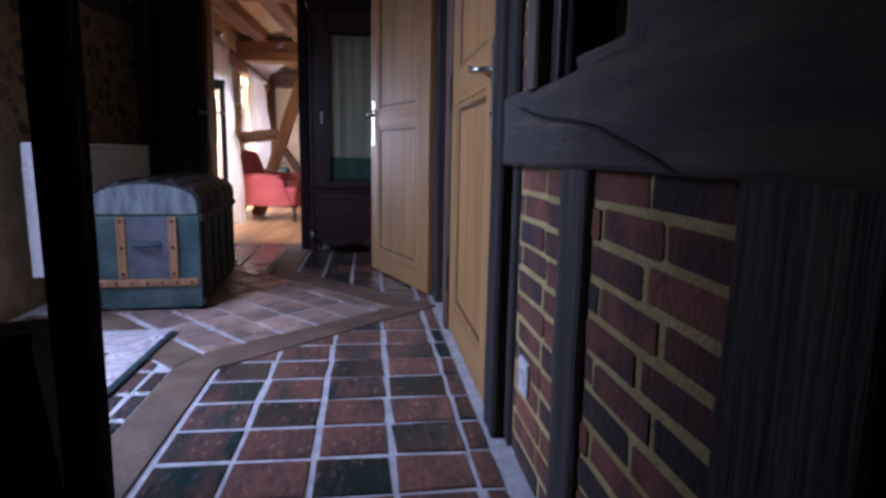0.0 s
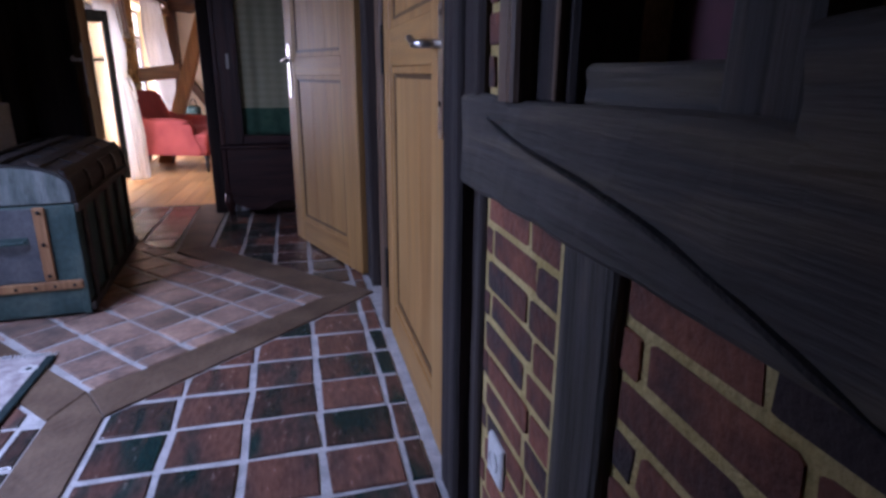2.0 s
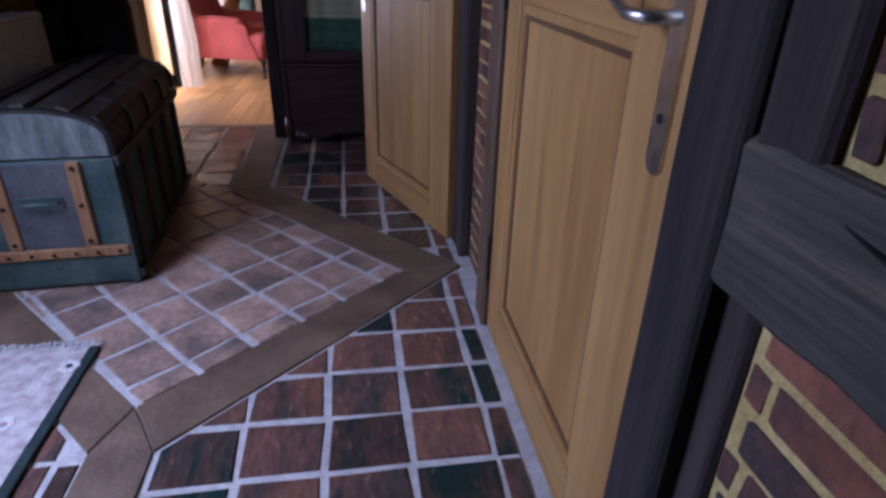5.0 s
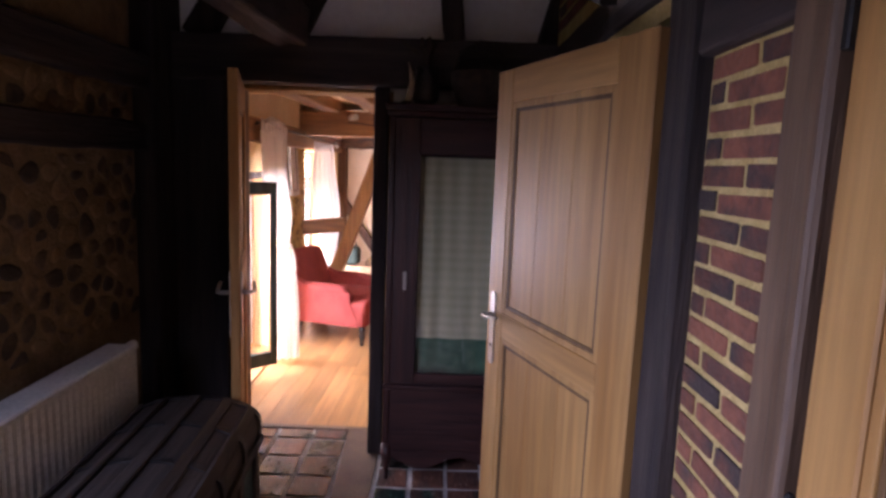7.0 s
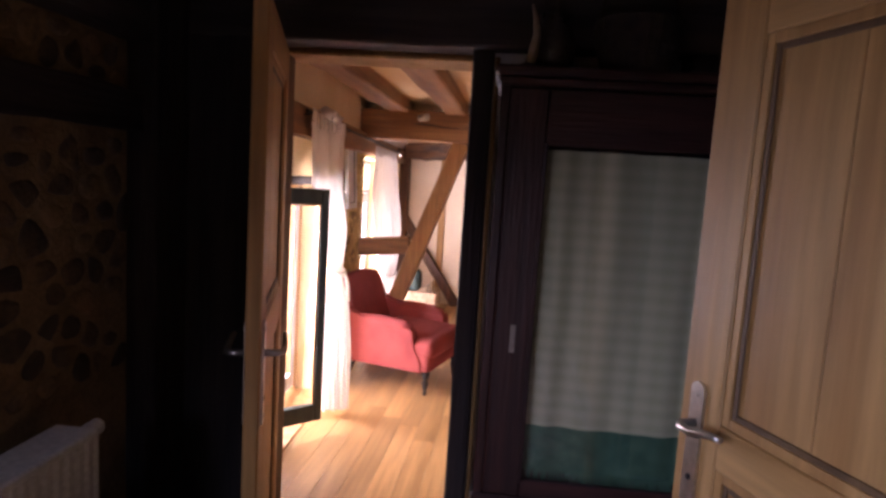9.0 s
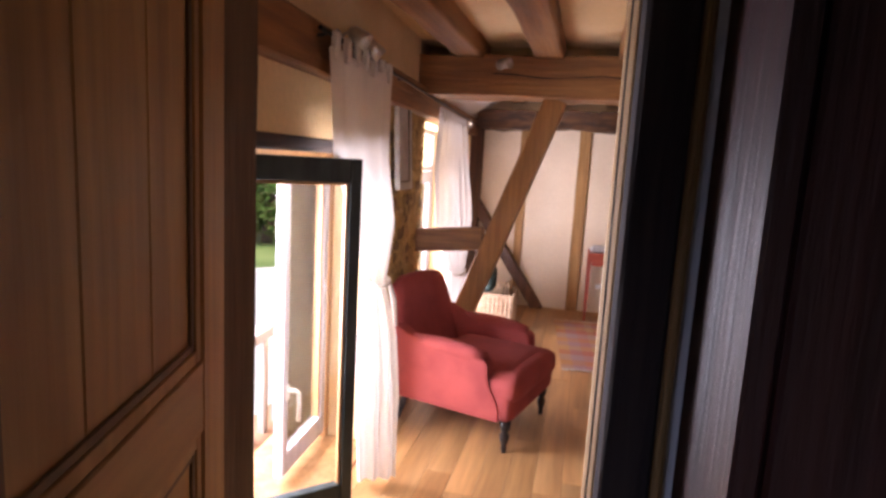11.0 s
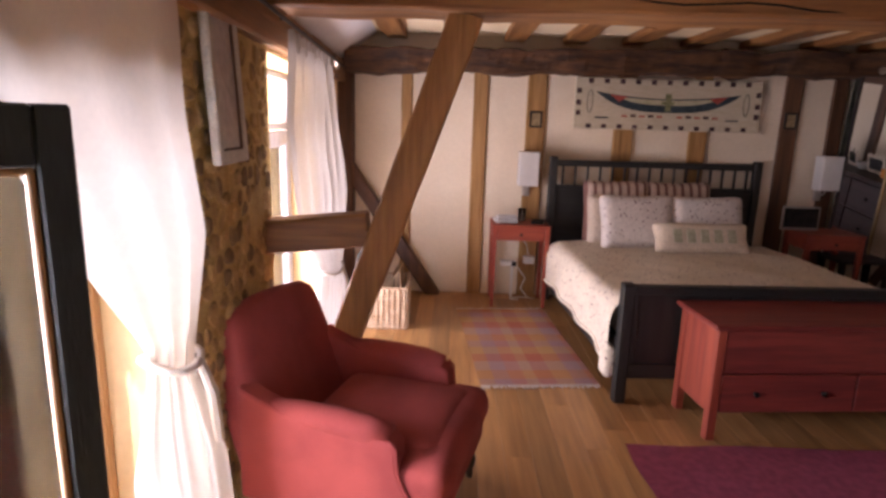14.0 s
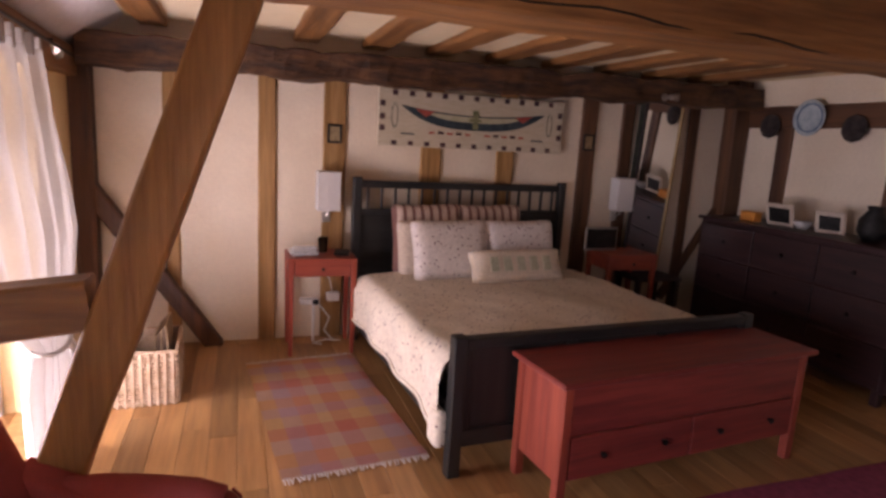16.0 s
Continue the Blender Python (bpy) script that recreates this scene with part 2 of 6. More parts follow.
def tube(pts, radii, seg=10):
    bm = bmesh.new()
    pts = [Vector(p) for p in pts]
    if not hasattr(radii, "__len__"):
        radii = [radii] * len(pts)
    rings = []
    side = None
    for i, p in enumerate(pts):
        d = (pts[min(i + 1, len(pts) - 1)] - pts[max(i - 1, 0)]).normalized()
        if side is None:
            side = d.orthogonal().normalized()
        side = (side - d * side.dot(d)).normalized()
        up = d.cross(side)
        rings.append([bm.verts.new(p + radii[i] * (math.cos(2 * math.pi * k / seg) * side + math.sin(2 * math.pi * k / seg) * up)) for k in range(seg)])
    for a, b in zip(rings, rings[1:]):
        for k in range(seg):
            bm.faces.new((a[k], a[(k + 1) % seg], b[(k + 1) % seg], b[k]))
    bm.faces.new(rings[0][::-1])
    bm.faces.new(rings[-1])
    return bm


def prism(outline, depth):
    """An outline of (x, z) pairs made solid from y = 0 to y = depth."""
    bm = bmesh.new()
    f = [bm.verts.new((x, 0, z)) for x, z in outline]
    b = [bm.verts.new((x, depth, z)) for x, z in outline]
    k = len(outline)
    for i in range(k):
        bm.faces.new((f[i], b[i], b[(i + 1) % k], f[(i + 1) % k]))
    bm.faces.new(f[::-1])
    bm.faces.new(b)
    bmesh.ops.recalc_face_normals(bm, faces=bm.faces[:])
    return bm


def timber(p0, p1, w, h, seed=0, wob=0.008, step=0.12, up=(0, 0, 1)):
    """A hewn beam: rounded rectangle section with uneven faces and a slight wander."""
    p0, p1 = Vector(p0), Vector(p1)
    d = p1 - p0
    n = max(2, int(d.length / step))
    d.normalize()
    u = Vector(up)
    if abs(d.dot(u)) > 0.95:
        u = Vector((0, 1, 0))
    s = d.cross(u).normalized()
    u = s.cross(d)
    sec = []
    for cx, cy in ((1, 1), (-1, 1), (-1, -1), (1, -1)):
        for k in range(3):
            a = math.atan2(cy, cx) + (k - 1) * 0.5
            sec.append((cx * (w / 2 - 0.012) + 0.016 * math.cos(a), cy * (h / 2 - 0.012) + 0.016 * math.sin(a)))
        nx, ny = {(1, 1): (0, 1), (-1, 1): (-1, 0), (-1, -1): (0, -1), (1, -1): (1, 0)}[(cx, cy)]
        sec.append((nx * w / 2, ny * h / 2))
    bm = bmesh.new()
    rings = []
    for i in range(n + 1):
        c = p0.lerp(p1, i / n)
        ring = []
        for a, b in sec:
            q = c + s * a + u * b
            f = noise.noise(q * 4 + Vector((seed * 7.3, seed, 0))) * wob + noise.noise(q * 17 + Vector((seed, 0, 3))) * wob * 0.4
            ring.append(bm.verts.new(q + (s * a + u * b).normalized() * f))
        rings.append(ring)
    k = len(sec)
    for a, b in zip(rings, rings[1:]):
        for j in range(k):
            bm.faces.new((a[j], b[j], b[(j + 1) % k], a[(j + 1) % k]))
    bm.faces.new(rings[0])
    bm.faces.new(rings[-1][::-1])
    bmesh.ops.recalc_face_normals(bm, faces=bm.faces[:])
    return bm


def obj(name, bm, mat, parent=None, label="", smooth=False):
    me = bpy.data.meshes.new(name)
    bm.to_mesh(me)
    bm.free()
    if smooth:
        me.polygons.foreach_set("use_smooth", [True] * len(me.polygons))
    if isinstance(mat, (list, tuple)):
        for m in mat:
            me.materials.append(m)
    else:
        me.materials.append(mat)
    ob = new(name, me)
    if parent:
        ob.parent = parent
    if label:
        ob["label"] = label
    return ob


def part(name, bm, mat, parent, label="", smooth=False):
    return obj(name, bm, mat, parent, label, smooth)


def struct(name, bm, mat, label, category="", smooth=False):
    return tagged(obj(name, bm, mat, None, label, smooth), label, category or name.split("_")[0], "", "structure")


def thing(name, label, category, m=None, group=""):
    e = new(name)
    e.empty_display_size = 0.1
    if m is not None:
        e.matrix_basis = m
    return tagged(e, label, category, group)


def one(name, bm, mat, label, category, group="", smooth=False):
    return tagged(obj(name, bm, mat, None, label, smooth), label, category, group)


# Frame of the bedroom's window wall: x = 0 is its inner face, y runs along it.
WALL = pose(-0.72, 5.75, 0, 0, 0, 3.4)
BACK = 10.53
RIGHT = 4.15

# ---- outdoors ----
g = bmesh.new()
bmesh.ops.create_grid(g, x_segments=40, y_segments=40, size=400)
struct("ground", moved(g, Matrix.Translation((0, 0, -2.8))), M["grass"], "sunlit mown lawn round the house", "lawn")
dr = bmesh.new()
bmesh.ops.create_circle(dr, cap_ends=True, segments=40, radius=1)
struct("gravel_yard", moved(dr, Matrix.LocRotScale((-8, 12, -2.78), None, (6.5, 13, 1))), M["gravel"], "pale gravel yard beside the house", "yard")

# ---- shell ----
struct("floor_hall", box(-1.3, 1.4, -0.6, 5.70, -0.12, -0.006, 0), M["grout"], "pale grout bed under the hall tiles", "floor")
struct("floor_bedroom", box(-1.5, RIGHT + 0.2, 5.63, BACK + 0.3, -0.12, -0.008, 0), M["gap"], "subfloor under the oak planks", "floor")
# hall, window side
w = box(-1.30, -0.95, 3.12, 5.45, 0, 2.7, 0)
# Last box: unseen jog added to keep window light off the near bricks.
w = join(w, box(-1.30, -0.95, -0.6, 2.12, 0, 2.7, 0), box(-1.30, -0.95, 2.12, 3.12, 1.9, 2.7, 0), box(-0.95, -0.24, 1.35, 2.02, 0, 2.7, 0))
wall_left = struct("wall_left", w, M["hall_mortar"], "rough stone and mortar wall of the hall with an added light-blocking jog", "wall")
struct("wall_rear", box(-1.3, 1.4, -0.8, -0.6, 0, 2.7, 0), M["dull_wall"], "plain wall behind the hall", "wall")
# hall, door side: mortar core with the opening of the second door
w = box(1.097, 1.30, 1.70, 2.30, 0, 2.0, 0)
w = join(w, box(1.078, 1.097, 1.876, 1.998, 0.93, 2.0, 0), box(1.090, 1.30, -0.6, 1.70, 0, 0.93, 0), box(1.104, 1.30, -0.6, 1.30, 0.93, 2.0, 0), box(1.25, 1.30, 1.30, 1.70, 0.93, 2.0, 0), box(1.12, 1.30, 2.30, 3.27, 0, 2.0, 0))
w = join(w, box(1.104, 1.30, 3.27, 3.86, 0, 2.0, 0), box(1.07, 1.30, 4.68, 5.45, 0, 2.0, 0), box(1.07, 1.30, -0.6, 5.45, 2.0, 2.7, 0))
wall_right = struct("wall_right", w, M["mortar"], "brick-filled timber-framed wall of the hall", "wall")
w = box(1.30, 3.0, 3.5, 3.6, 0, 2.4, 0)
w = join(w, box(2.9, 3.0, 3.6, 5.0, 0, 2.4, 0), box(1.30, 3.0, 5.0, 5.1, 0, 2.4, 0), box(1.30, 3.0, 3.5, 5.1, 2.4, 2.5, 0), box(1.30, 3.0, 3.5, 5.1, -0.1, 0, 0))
struct("wall_side_room", w, M["dull_wall"], "side room behind the open door, its dimness put into the wall colour", "wall")
# partition between hall and bedroom
w = box(-1.30, -0.60, 5.45, 5.62, 0, 2.0, 0)
w = join(w, box(0.20, RIGHT + 0.2, 5.45, 5.79, 0, 2.0, 0), box(-1.30, RIGHT + 0.2, 5.45, 5.68, 2.0, 2.9, 0))
struct("wall_partition", w, M["white"], "white plastered partition above a dark lintel", "wall")
struct("ceiling_hall", box(-1.3, 1.4, -0.8, 5.45, 2.7, 2.8, 0), M["white"], "white plaster ceiling of the hall", "ceiling")
# bedroom
w = moved(prism([(-0.5, 0.0), (-0.5, -0.33), (-0.21, -0.33), (0, -0.08), (0, 0.0)], 2.4), pose(0, 0, 0, 90, 0, 0))
w = join(w, box(-0.50, 0, 0.08, 0.33, 1.47, 2.4, 0))
w = join(w, box(-0.50, 0, 0.33, 1.40, 1.47, 2.4, 0), box(-0.50, 0, 1.40, 2.42, 0, 2.4, 0), box(-0.50, 0, 2.42, 3.85, 1.70, 2.4, 0), box(-0.50, 0, 3.85, 4.95, 0, 2.4, 0))
wall_window = struct("wall_window", w, M["plaster_warm"], "ochre plastered window wall of the bedroom", "wall")
wall_window.matrix_basis = WALL
struct("wall_back", box(-1.5, RIGHT + 0.2, BACK, BACK + 0.2, 0, 2.6, 0), M["plaster"], "cream plastered half-timbered bedroom wall", "wall")
struct("wall_far_side", box(RIGHT, RIGHT + 0.2, 5.5, BACK, 0, 2.6, 0), M["plaster"], "cream plastered side wall of the bedroom", "wall")
struct("ceiling_bedroom", box(-1.5, RIGHT + 0.2, 5.5, BACK + 0.2, 2.165, 2.35, 0), M["plaster_warm"], "ochre plaster ceiling between the joists", "ceiling")
struct("ceiling_bedroom_far", box(-1.2, RIGHT, 8.2, BACK - 0.001, 2.112, 2.163, 0), M["plaster_far_lit"], "ochre plaster between the far joists, paled for the light on it", "ceiling")
wp = struct("wall_pier_facing", box(0.0005, 0.006, 1.405, 2.415, 0, 1.72, 0), M["stone_mortar"], "ochre mortar face of the stone pier", "wall")
wp.matrix_basis = WALL
cv = struct("ceiling_cove", moved(prism([(0.001, 1.885), (0.30, 2.111), (0.001, 2.111)], 2.30), Matrix.Translation((0, 2.46, 0))), M["white"], "white plaster slope above the far window", "ceiling")
cv.matrix_basis = WALL
struct("wall_partition_edge", box(0.158, 0.1995, 5.704, 5.800, 0, 1.98, 0.012, 3), M["plaster_warm"], "cream plaster edge of the doorway", "wall")



# ---- hall: timbers ----
def post(name, bm, mat, label, category="timber"):
    return struct(name, bm, mat, label, category)


for k, (x, y0, y1, z1) in enumerate(((1.0885, 1.10, 1.5245, 0.784), (1.0955, 1.6515, 2.048, 0.772))):
    struct("wall_panel_bed_%d" % (k + 1), box(x, 1.13, y0, y1, 0.0, z1, 0.002), M["mortar"], "lime mortar bed of the brick panel", "wall")
post("timber_mid_rail", timber((1.14, 0.85, 0.865), (1.14, 2.10, 0.857), 0.16, 0.165, 1, 0.012, 0.06), M["grey_y"], "cracked dark oak rail over the brick panels", "beam")
post("timber_low_post", timber((1.135, 1.588, -0.01), (1.135, 1.588, 0.79), 0.13, 0.125, 2, 0.008), M["grey_z"], "dark oak post between brick panels", "post")
post("timber_door_post", timber((1.125, 2.155, -0.01), (1.125, 2.155, 2.2), 0.15, 0.12, 3, 0.004), M["dark_z"], "dark oak door post", "post")
# Dark strip in place of the shadowed recess between brick and door post.
post("timber_low_stud", timber((1.145, 2.075, -0.01), (1.145, 2.075, 0.775), 0.12, 0.06, 4, 0.004), M["dark_z"], "dark wooden strip standing in for the shaded recess under the rail", "post")
post("timber_upper_post", timber((1.125, 2.042, 0.935), (1.125, 2.042, 2.06), 0.13, 0.088, 88, 0.004), M["dark_z"], "dark oak post beside the door frame", "post")
post("timber_near_post", timber((1.182, 1.005, -0.01), (1.182, 1.005, 0.79), 0.22, 0.19, 5, 0.006), M["grey_z"], "heavy dark oak post", "post")
post("timber_brick_post", timber((1.122, 3.215, -0.01), (1.122, 3.215, 2.2), 0.14, 0.11, 6, 0.004), M["brown_z"], "brown oak door post beside the brick", "post")
post("timber_hinge_post", timber((1.135, 3.735, -0.01), (1.135, 3.735, 2.2), 0.15, 0.165, 7, 0.005), M["dark_z"], "dark oak post with door hinges", "post")
post("timber_brick_head", timber((1.135, 3.27, 1.97), (1.135, 3.66, 1.97), 0.13, 0.2, 8, 0.004), M["dark_y"], "oak head above the brick strip", "beam")
post("timber_door_head", timber((1.13, 2.27, 2.13), (1.13, 5.45, 2.13), 0.14, 0.14, 9, 0.006), M["dark_y"], "dark oak head beam over the doors", "beam")
post("timber_far_jamb", timber((1.12, 4.72, -0.01), (1.12, 4.72, 2.06), 0.13, 0.10, 10, 0.004), M["dark_z"], "dark oak far jamb", "post")
post("timber_upper_jamb", timber((1.10, 1.843, 0.94), (1.10, 1.843, 2.06), 0.10, 0.065, 11, 0.003), M["brown_z"], "brown jamb of the inner opening", "post")
post("timber_upper_frame", box(1.085, 1.18, 1.69, 1.81, 0.94, 2.06, 0.006), M["dark_z"], "near-black frame of the inner opening", "frame")
post("timber_frame_bead", box(1.070, 1.084, 1.708, 1.719, 0.945, 2.06, 0.002), M["brown_z"], "thin pale bead on the frame", "trim")
post("timber_upper_sill", timber((1.165, 1.395, 0.965), (1.165, 1.70, 0.965), 0.12, 0.05, 12, 0.004), M["grey_y"], "worn oak sill in the opening", "sill")
post("timber_upper_board", timber((1.115, 1.351, 0.94), (1.115, 1.351, 2.06), 0.09, 0.088, 13, 0.004), M["grey_z"], "grey-brown board of the inner opening", "post")
post("timber_upper_wide", timber((1.135, 0.85, 0.998), (1.135, 1.305, 0.965), 0.15, 0.095, 90, 0.006), M["grey_y"], "hewn upper part of the oak rail", "beam")
post("inner_panel", box(1.225, 1.245, 1.30, 1.80, 0.95, 2.06, 0.002), surf("dark_red_panel", (0.060, 0.012, 0.020), (0.10, 0.020, 0.032), 4, 0.6, 0.1), "dark red panel inside the opening", "panel")
crack = [(1.058 - 0.002 * math.sin(k), 2.00 - 0.062 * k, 0.925 - 0.0105 * k - 0.010 * math.sin(0.55 * k)) for k in range(14)]
post("timber_rail_crack", tube(crack, [0.001] + [0.003 + 0.0003 * k for k in range(12)] + [0.002], 5), M["iron"], "long crack in the oak rail", "crack")
# partition frame that the walk begins behind
post("timber_frame_post", timber((0.389, 1.2, -0.01), (0.389, 1.2, 2.7), 0.038, 0.035, 14, 0.002), M["dark_z"], "slender dark oak post", "post")
post("timber_frame_brace", timber((0.36, 1.24, 0.425), (-0.25, 1.24, 0.365), 0.08, 0.34, 15, 0.004), M["dark_x"], "dark oak board low beside the post", "board")
post("timber_frame_stud", timber((0.205, 1.26, -0.01), (0.205, 1.26, 2.7), 0.05, 0.05, 16, 0.002), M["dark_z"], "dark oak stud", "post")
# window side
post("timber_left_beam_high", timber((-0.93, 0.0, 1.98), (-0.93, 5.45, 1.985), 0.12, 0.14, 17, 0.012), M["dark_y"], "dark oak beam along the stone wall", "beam")
post("timber_left_beam_low", timber((-0.94, 0.0, 1.68), (-0.94, 5.45, 1.69), 0.10, 0.125, 18, 0.012), M["dark_y"], "dark oak beam along the stone wall", "beam")
post("timber_left_post", timber((-0.92, 5.30, -0.01), (-0.92, 5.30, 2.6), 0.14, 0.30, 19, 0.008), M["dark_z"], "dark oak corner post", "post")
post("timber_left_post_near", timber((-0.92, 2.75, -0.01), (-0.92, 2.75, 2.6), 0.14, 0.24, 20, 0.008), M["dark_z"], "dark oak wall post", "post")
# lintel and end wall
pale = wood("pale_jamb", (0.26, 0.140, 0.048), (0.36, 0.210, 0.080), "z", 2.0, 0.72, 0.35)
post("timber_lintel", timber((-1.0, 5.43, 2.10), (1.10, 5.43, 2.11), 0.16, 0.23, 21, 0.006), M["dark_x"], "heavy dark oak lintel over the doorway", "beam")
post("timber_end_post_left", timber((-0.755, 5.41, -0.01), (-0.755, 5.41, 1.99), 0.33, 0.12, 22, 0.004), M["dark_z"], "dark oak door post", "post")
post("timber_end_post_right", box(0.156, 0.232, 5.405, 5.500, -0.01, 1.99, 0.006), M["dark_z"], "dark oak door post", "post")
post("doorway_bead", timber((0.243, 5.42, 0.0), (0.243, 5.42, 1.97), 0.012, 0.012, 87, 0.002), pale, "thin pale bead beside the door post", "trim")
post("timber_end_post_corner", timber((0.98, 5.43, -0.01), (0.98, 5.43, 1.99), 0.20, 0.14, 24, 0.004), M["dark_z"], "dark oak corner post", "post")
jamb = box(0.152, 0.199, 5.502, 5.702, 0.0, 1.98, 0.007, 2)
post("jamb_lining_right", jamb, pale, "pale cracked oak jamb lining", "jamb")
ck = [(0.1515, 5.575 + 0.012 * math.sin(k * 0.5) + 0.004 * math.sin(k * 0.9), 0.05 + 0.1 * k) for k in range(20)]
post("jamb_crack", tube(ck, [0.001] + [0.003] * 18 + [0.001], 5), M["iron"], "long crack in the pale jamb", "crack")
post("jamb_lining_left", timber((-0.577, 5.528, 0.0), (-0.577, 5.528, 1.98), 0.05, 0.165, 26, 0.004), M["brown_z"], "brown oak jamb lining", "jamb")
post("jamb_lining_head", timber((-0.60, 5.58, 1.985), (0.20, 5.58, 1.985), 0.19, 0.035, 27, 0.006), pale, "pale rough lining over the doorway", "jamb")
for k, (a, b) in enumerate((((-0.30, 2.20), (-0.02, 2.70)), ((0.56, 2.20), (0.50, 2.70)), ((1.02, 2.2), (1.14, 2.7)), ((-0.75, 2.20), (-0.45, 2.70)))):
    post("timber_gable_stud" + ("" if k == 0 else "_%d" % k), timber((a[0], 5.44, a[1]), (b[0], 5.44, b[1]), 0.10, 0.15, 28 + k, 0.01), M["dark_z"], "dark oak stud in the white gable", "post")
post("timber_hall_tie", timber((-0.55, 3.2, 2.36), (-0.24, 5.30, 2.24), 0.17, 0.18, 33, 0.02), M["dark_y"], "hewn dark oak tie beam", "beam")
post("timber_hall_brace", timber((-0.90, 4.1, 2.05), (-0.40, 4.3, 2.6), 0.13, 0.14, 34, 0.015), M["dark_x"], "dark oak wind brace", "brace")
post("timber_right_brace", timber((1.06, 4.3, 2.2), (0.92, 5.35, 2.62), 0.10, 0.12, 35, 0.008), M["dark_y"], "dark oak brace over the door", "brace")


# ---- hall: pine doors ----
def panel_door(name, label, w, h, m, lock=0.115, st=0.115, mid0=1.0, mid1=1.12):
    """A door in its own frame: x = 0 hinge to x = w, front face at y = 0 looking to -y, thickness to +y."""
    d = thing(name, label, "door", m)
    d["kind"] = "structure"
    th = 0.04
    part("stile", box(0, st, 0, th, 0.008, h, 0.004), M["pine"], d)
    part("stile", box(w - lock, w, 0, th, 0.008, h, 0.004), M["pine"], d)
    railm = wood("rail_" + name, (0.33, 0.16, 0.047), (0.45, 0.25, 0.088), "x", 1.6, 0.42, 0.12, c=(0.39, 0.205, 0.066))
    part("rail", box(st + 0.001, w - lock - 0.001, 0.001, th, 0.008, 0.14, 0.003), railm, d)
    part("rail", box(st + 0.001, w - lock - 0.001, 0.001, th, mid0, mid1, 0.003), railm, d)
    part("rail", box(st + 0.001, w - lock - 0.001, 0.001, th, h - 0.12, h, 0.003), railm, d)
    for z0, z1 in ((0.14, mid0), (mid1, h - 0.12)):
        bw = (w - st - lock) / 3
        for k in range(3):
            part("panel_board", box(st + k * bw + 0.001, st + (k + 1) * bw - 0.001, 0.016, 0.028, z0, z1, 0.002), M["pine"], d)
        t, q = 0.022, 0.013
        for x0, x1, c, e in ((st, st + t, z0, z1), (w - lock - t, w - lock, z0, z1), (st + t, w - lock - t, z0, z0 + t), (st + t, w - lock - t, z1 - t, z1)):
            part("moulding", join(box(x0, x1, 0.006, 0.016, c, e, 0.005, 2), box(x0, x1, 0.028, 0.036, c, e, 0.005, 2)), M["pine"], d)
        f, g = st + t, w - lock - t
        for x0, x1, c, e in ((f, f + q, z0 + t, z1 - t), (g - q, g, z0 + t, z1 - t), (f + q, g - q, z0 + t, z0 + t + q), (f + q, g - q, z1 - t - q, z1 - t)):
            part("bead", join(box(x0, x1, 0.011, 0.016, c, e, 0.003), box(x0, x1, 0.028, 0.033, c, e, 0.003)), M["pine_groove"], d, "bead darkened for the groove shade along the panel")
    for z in (0.25, 1.05, h - 0.16):
        part("hinge", join(box(-0.012, 0.004, -0.012, 0.004, z - 0.075, z + 0.075, 0.003), moved(lathe([(0.004, 0), (0.009, 0.006), (0.004, 0.014)], 8), Matrix.Translation((-0.004, -0.004, z + 0.075)))), M["iron"], d, "black iron hinge")
    xh = w - 0.055
    for s in (0, 1):
        ya = -0.006 if s == 0 else th + 0.006
        sg = -1 if s == 0 else 1
        ol = []
        for k in range(24):
            a = 2 * math.pi * k / 24
            ol.append((0.021 * math.cos(a), (0.125 if math.sin(a) > 0 else -0.125) + 0.021 * math.sin(a)))
        pl = prism(ol, 0.006)
        pl = moved(pl, Matrix.Translation((xh, min(ya, ya - 0.0) if s == 0 else th, 0.985)))
        plate = part("lock_plate", pl, M["steel"], d, "worn steel lock plate")
        pts = [(xh, ya, 1.04), (xh, ya + sg * 0.035, 1.04), (xh - 0.012, ya + sg * 0.047, 1.040), (xh - 0.045, ya + sg * 0.050, 1.041), (xh - 0.075, ya + sg * 0.048, 1.050), (xh - 0.105, ya + sg * 0.046, 1.057), (xh - 0.128, ya + sg * 0.045, 1.058)]
        part("lever", tube(pts, [0.009, 0.009, 0.009, 0.0085, 0.008, 0.0075, 0.007]), M["steel"], plate, "curved steel lever", True)
        part("keyhole", moved(lathe([(0.007, 0), (0.007, 0.002)], 12, "y"), Matrix.Translation((xh, (-0.0085 if s == 0 else th + 0.0065), 0.915))), M["iron"], plate)
        for z in (0.865, 1.105):
            part("screw", moved(lathe([(0.007, 0), (0.005, 0.003)], 10, "y"), Matrix.Translation((xh, (-0.009 if s == 0 else th + 0.006), z))), M["steel"], plate)
    return d


# door 1, shut in the wall: hinge at the far end
panel_door("door_1", "closed pale pine door with two recessed panels", 0.915, 2.02, pose(1.062, 3.135, 0, 0, 0, -90), 0.17)
# door 2, standing open into the hall
a2 = math.degrees(math.atan2(4.632 - 3.806, 0.756 - 1.064))
panel_door("door_2", "open pale pine door with two recessed panels", 0.88, 1.965, pose(1.064, 3.806, 0, 0, 0, a2), 0.12, 0.15, 0.965, 1.06)
# door 3, open from the bedroom doorway
a3 = math.degrees(math.atan2(4.72 - 5.42, -0.344 + 0.545))
panel_door("door_3", "open pine door of the bedroom", 0.73, 1.96, pose(-0.548, 5.415, 0, 0, 0, a3))


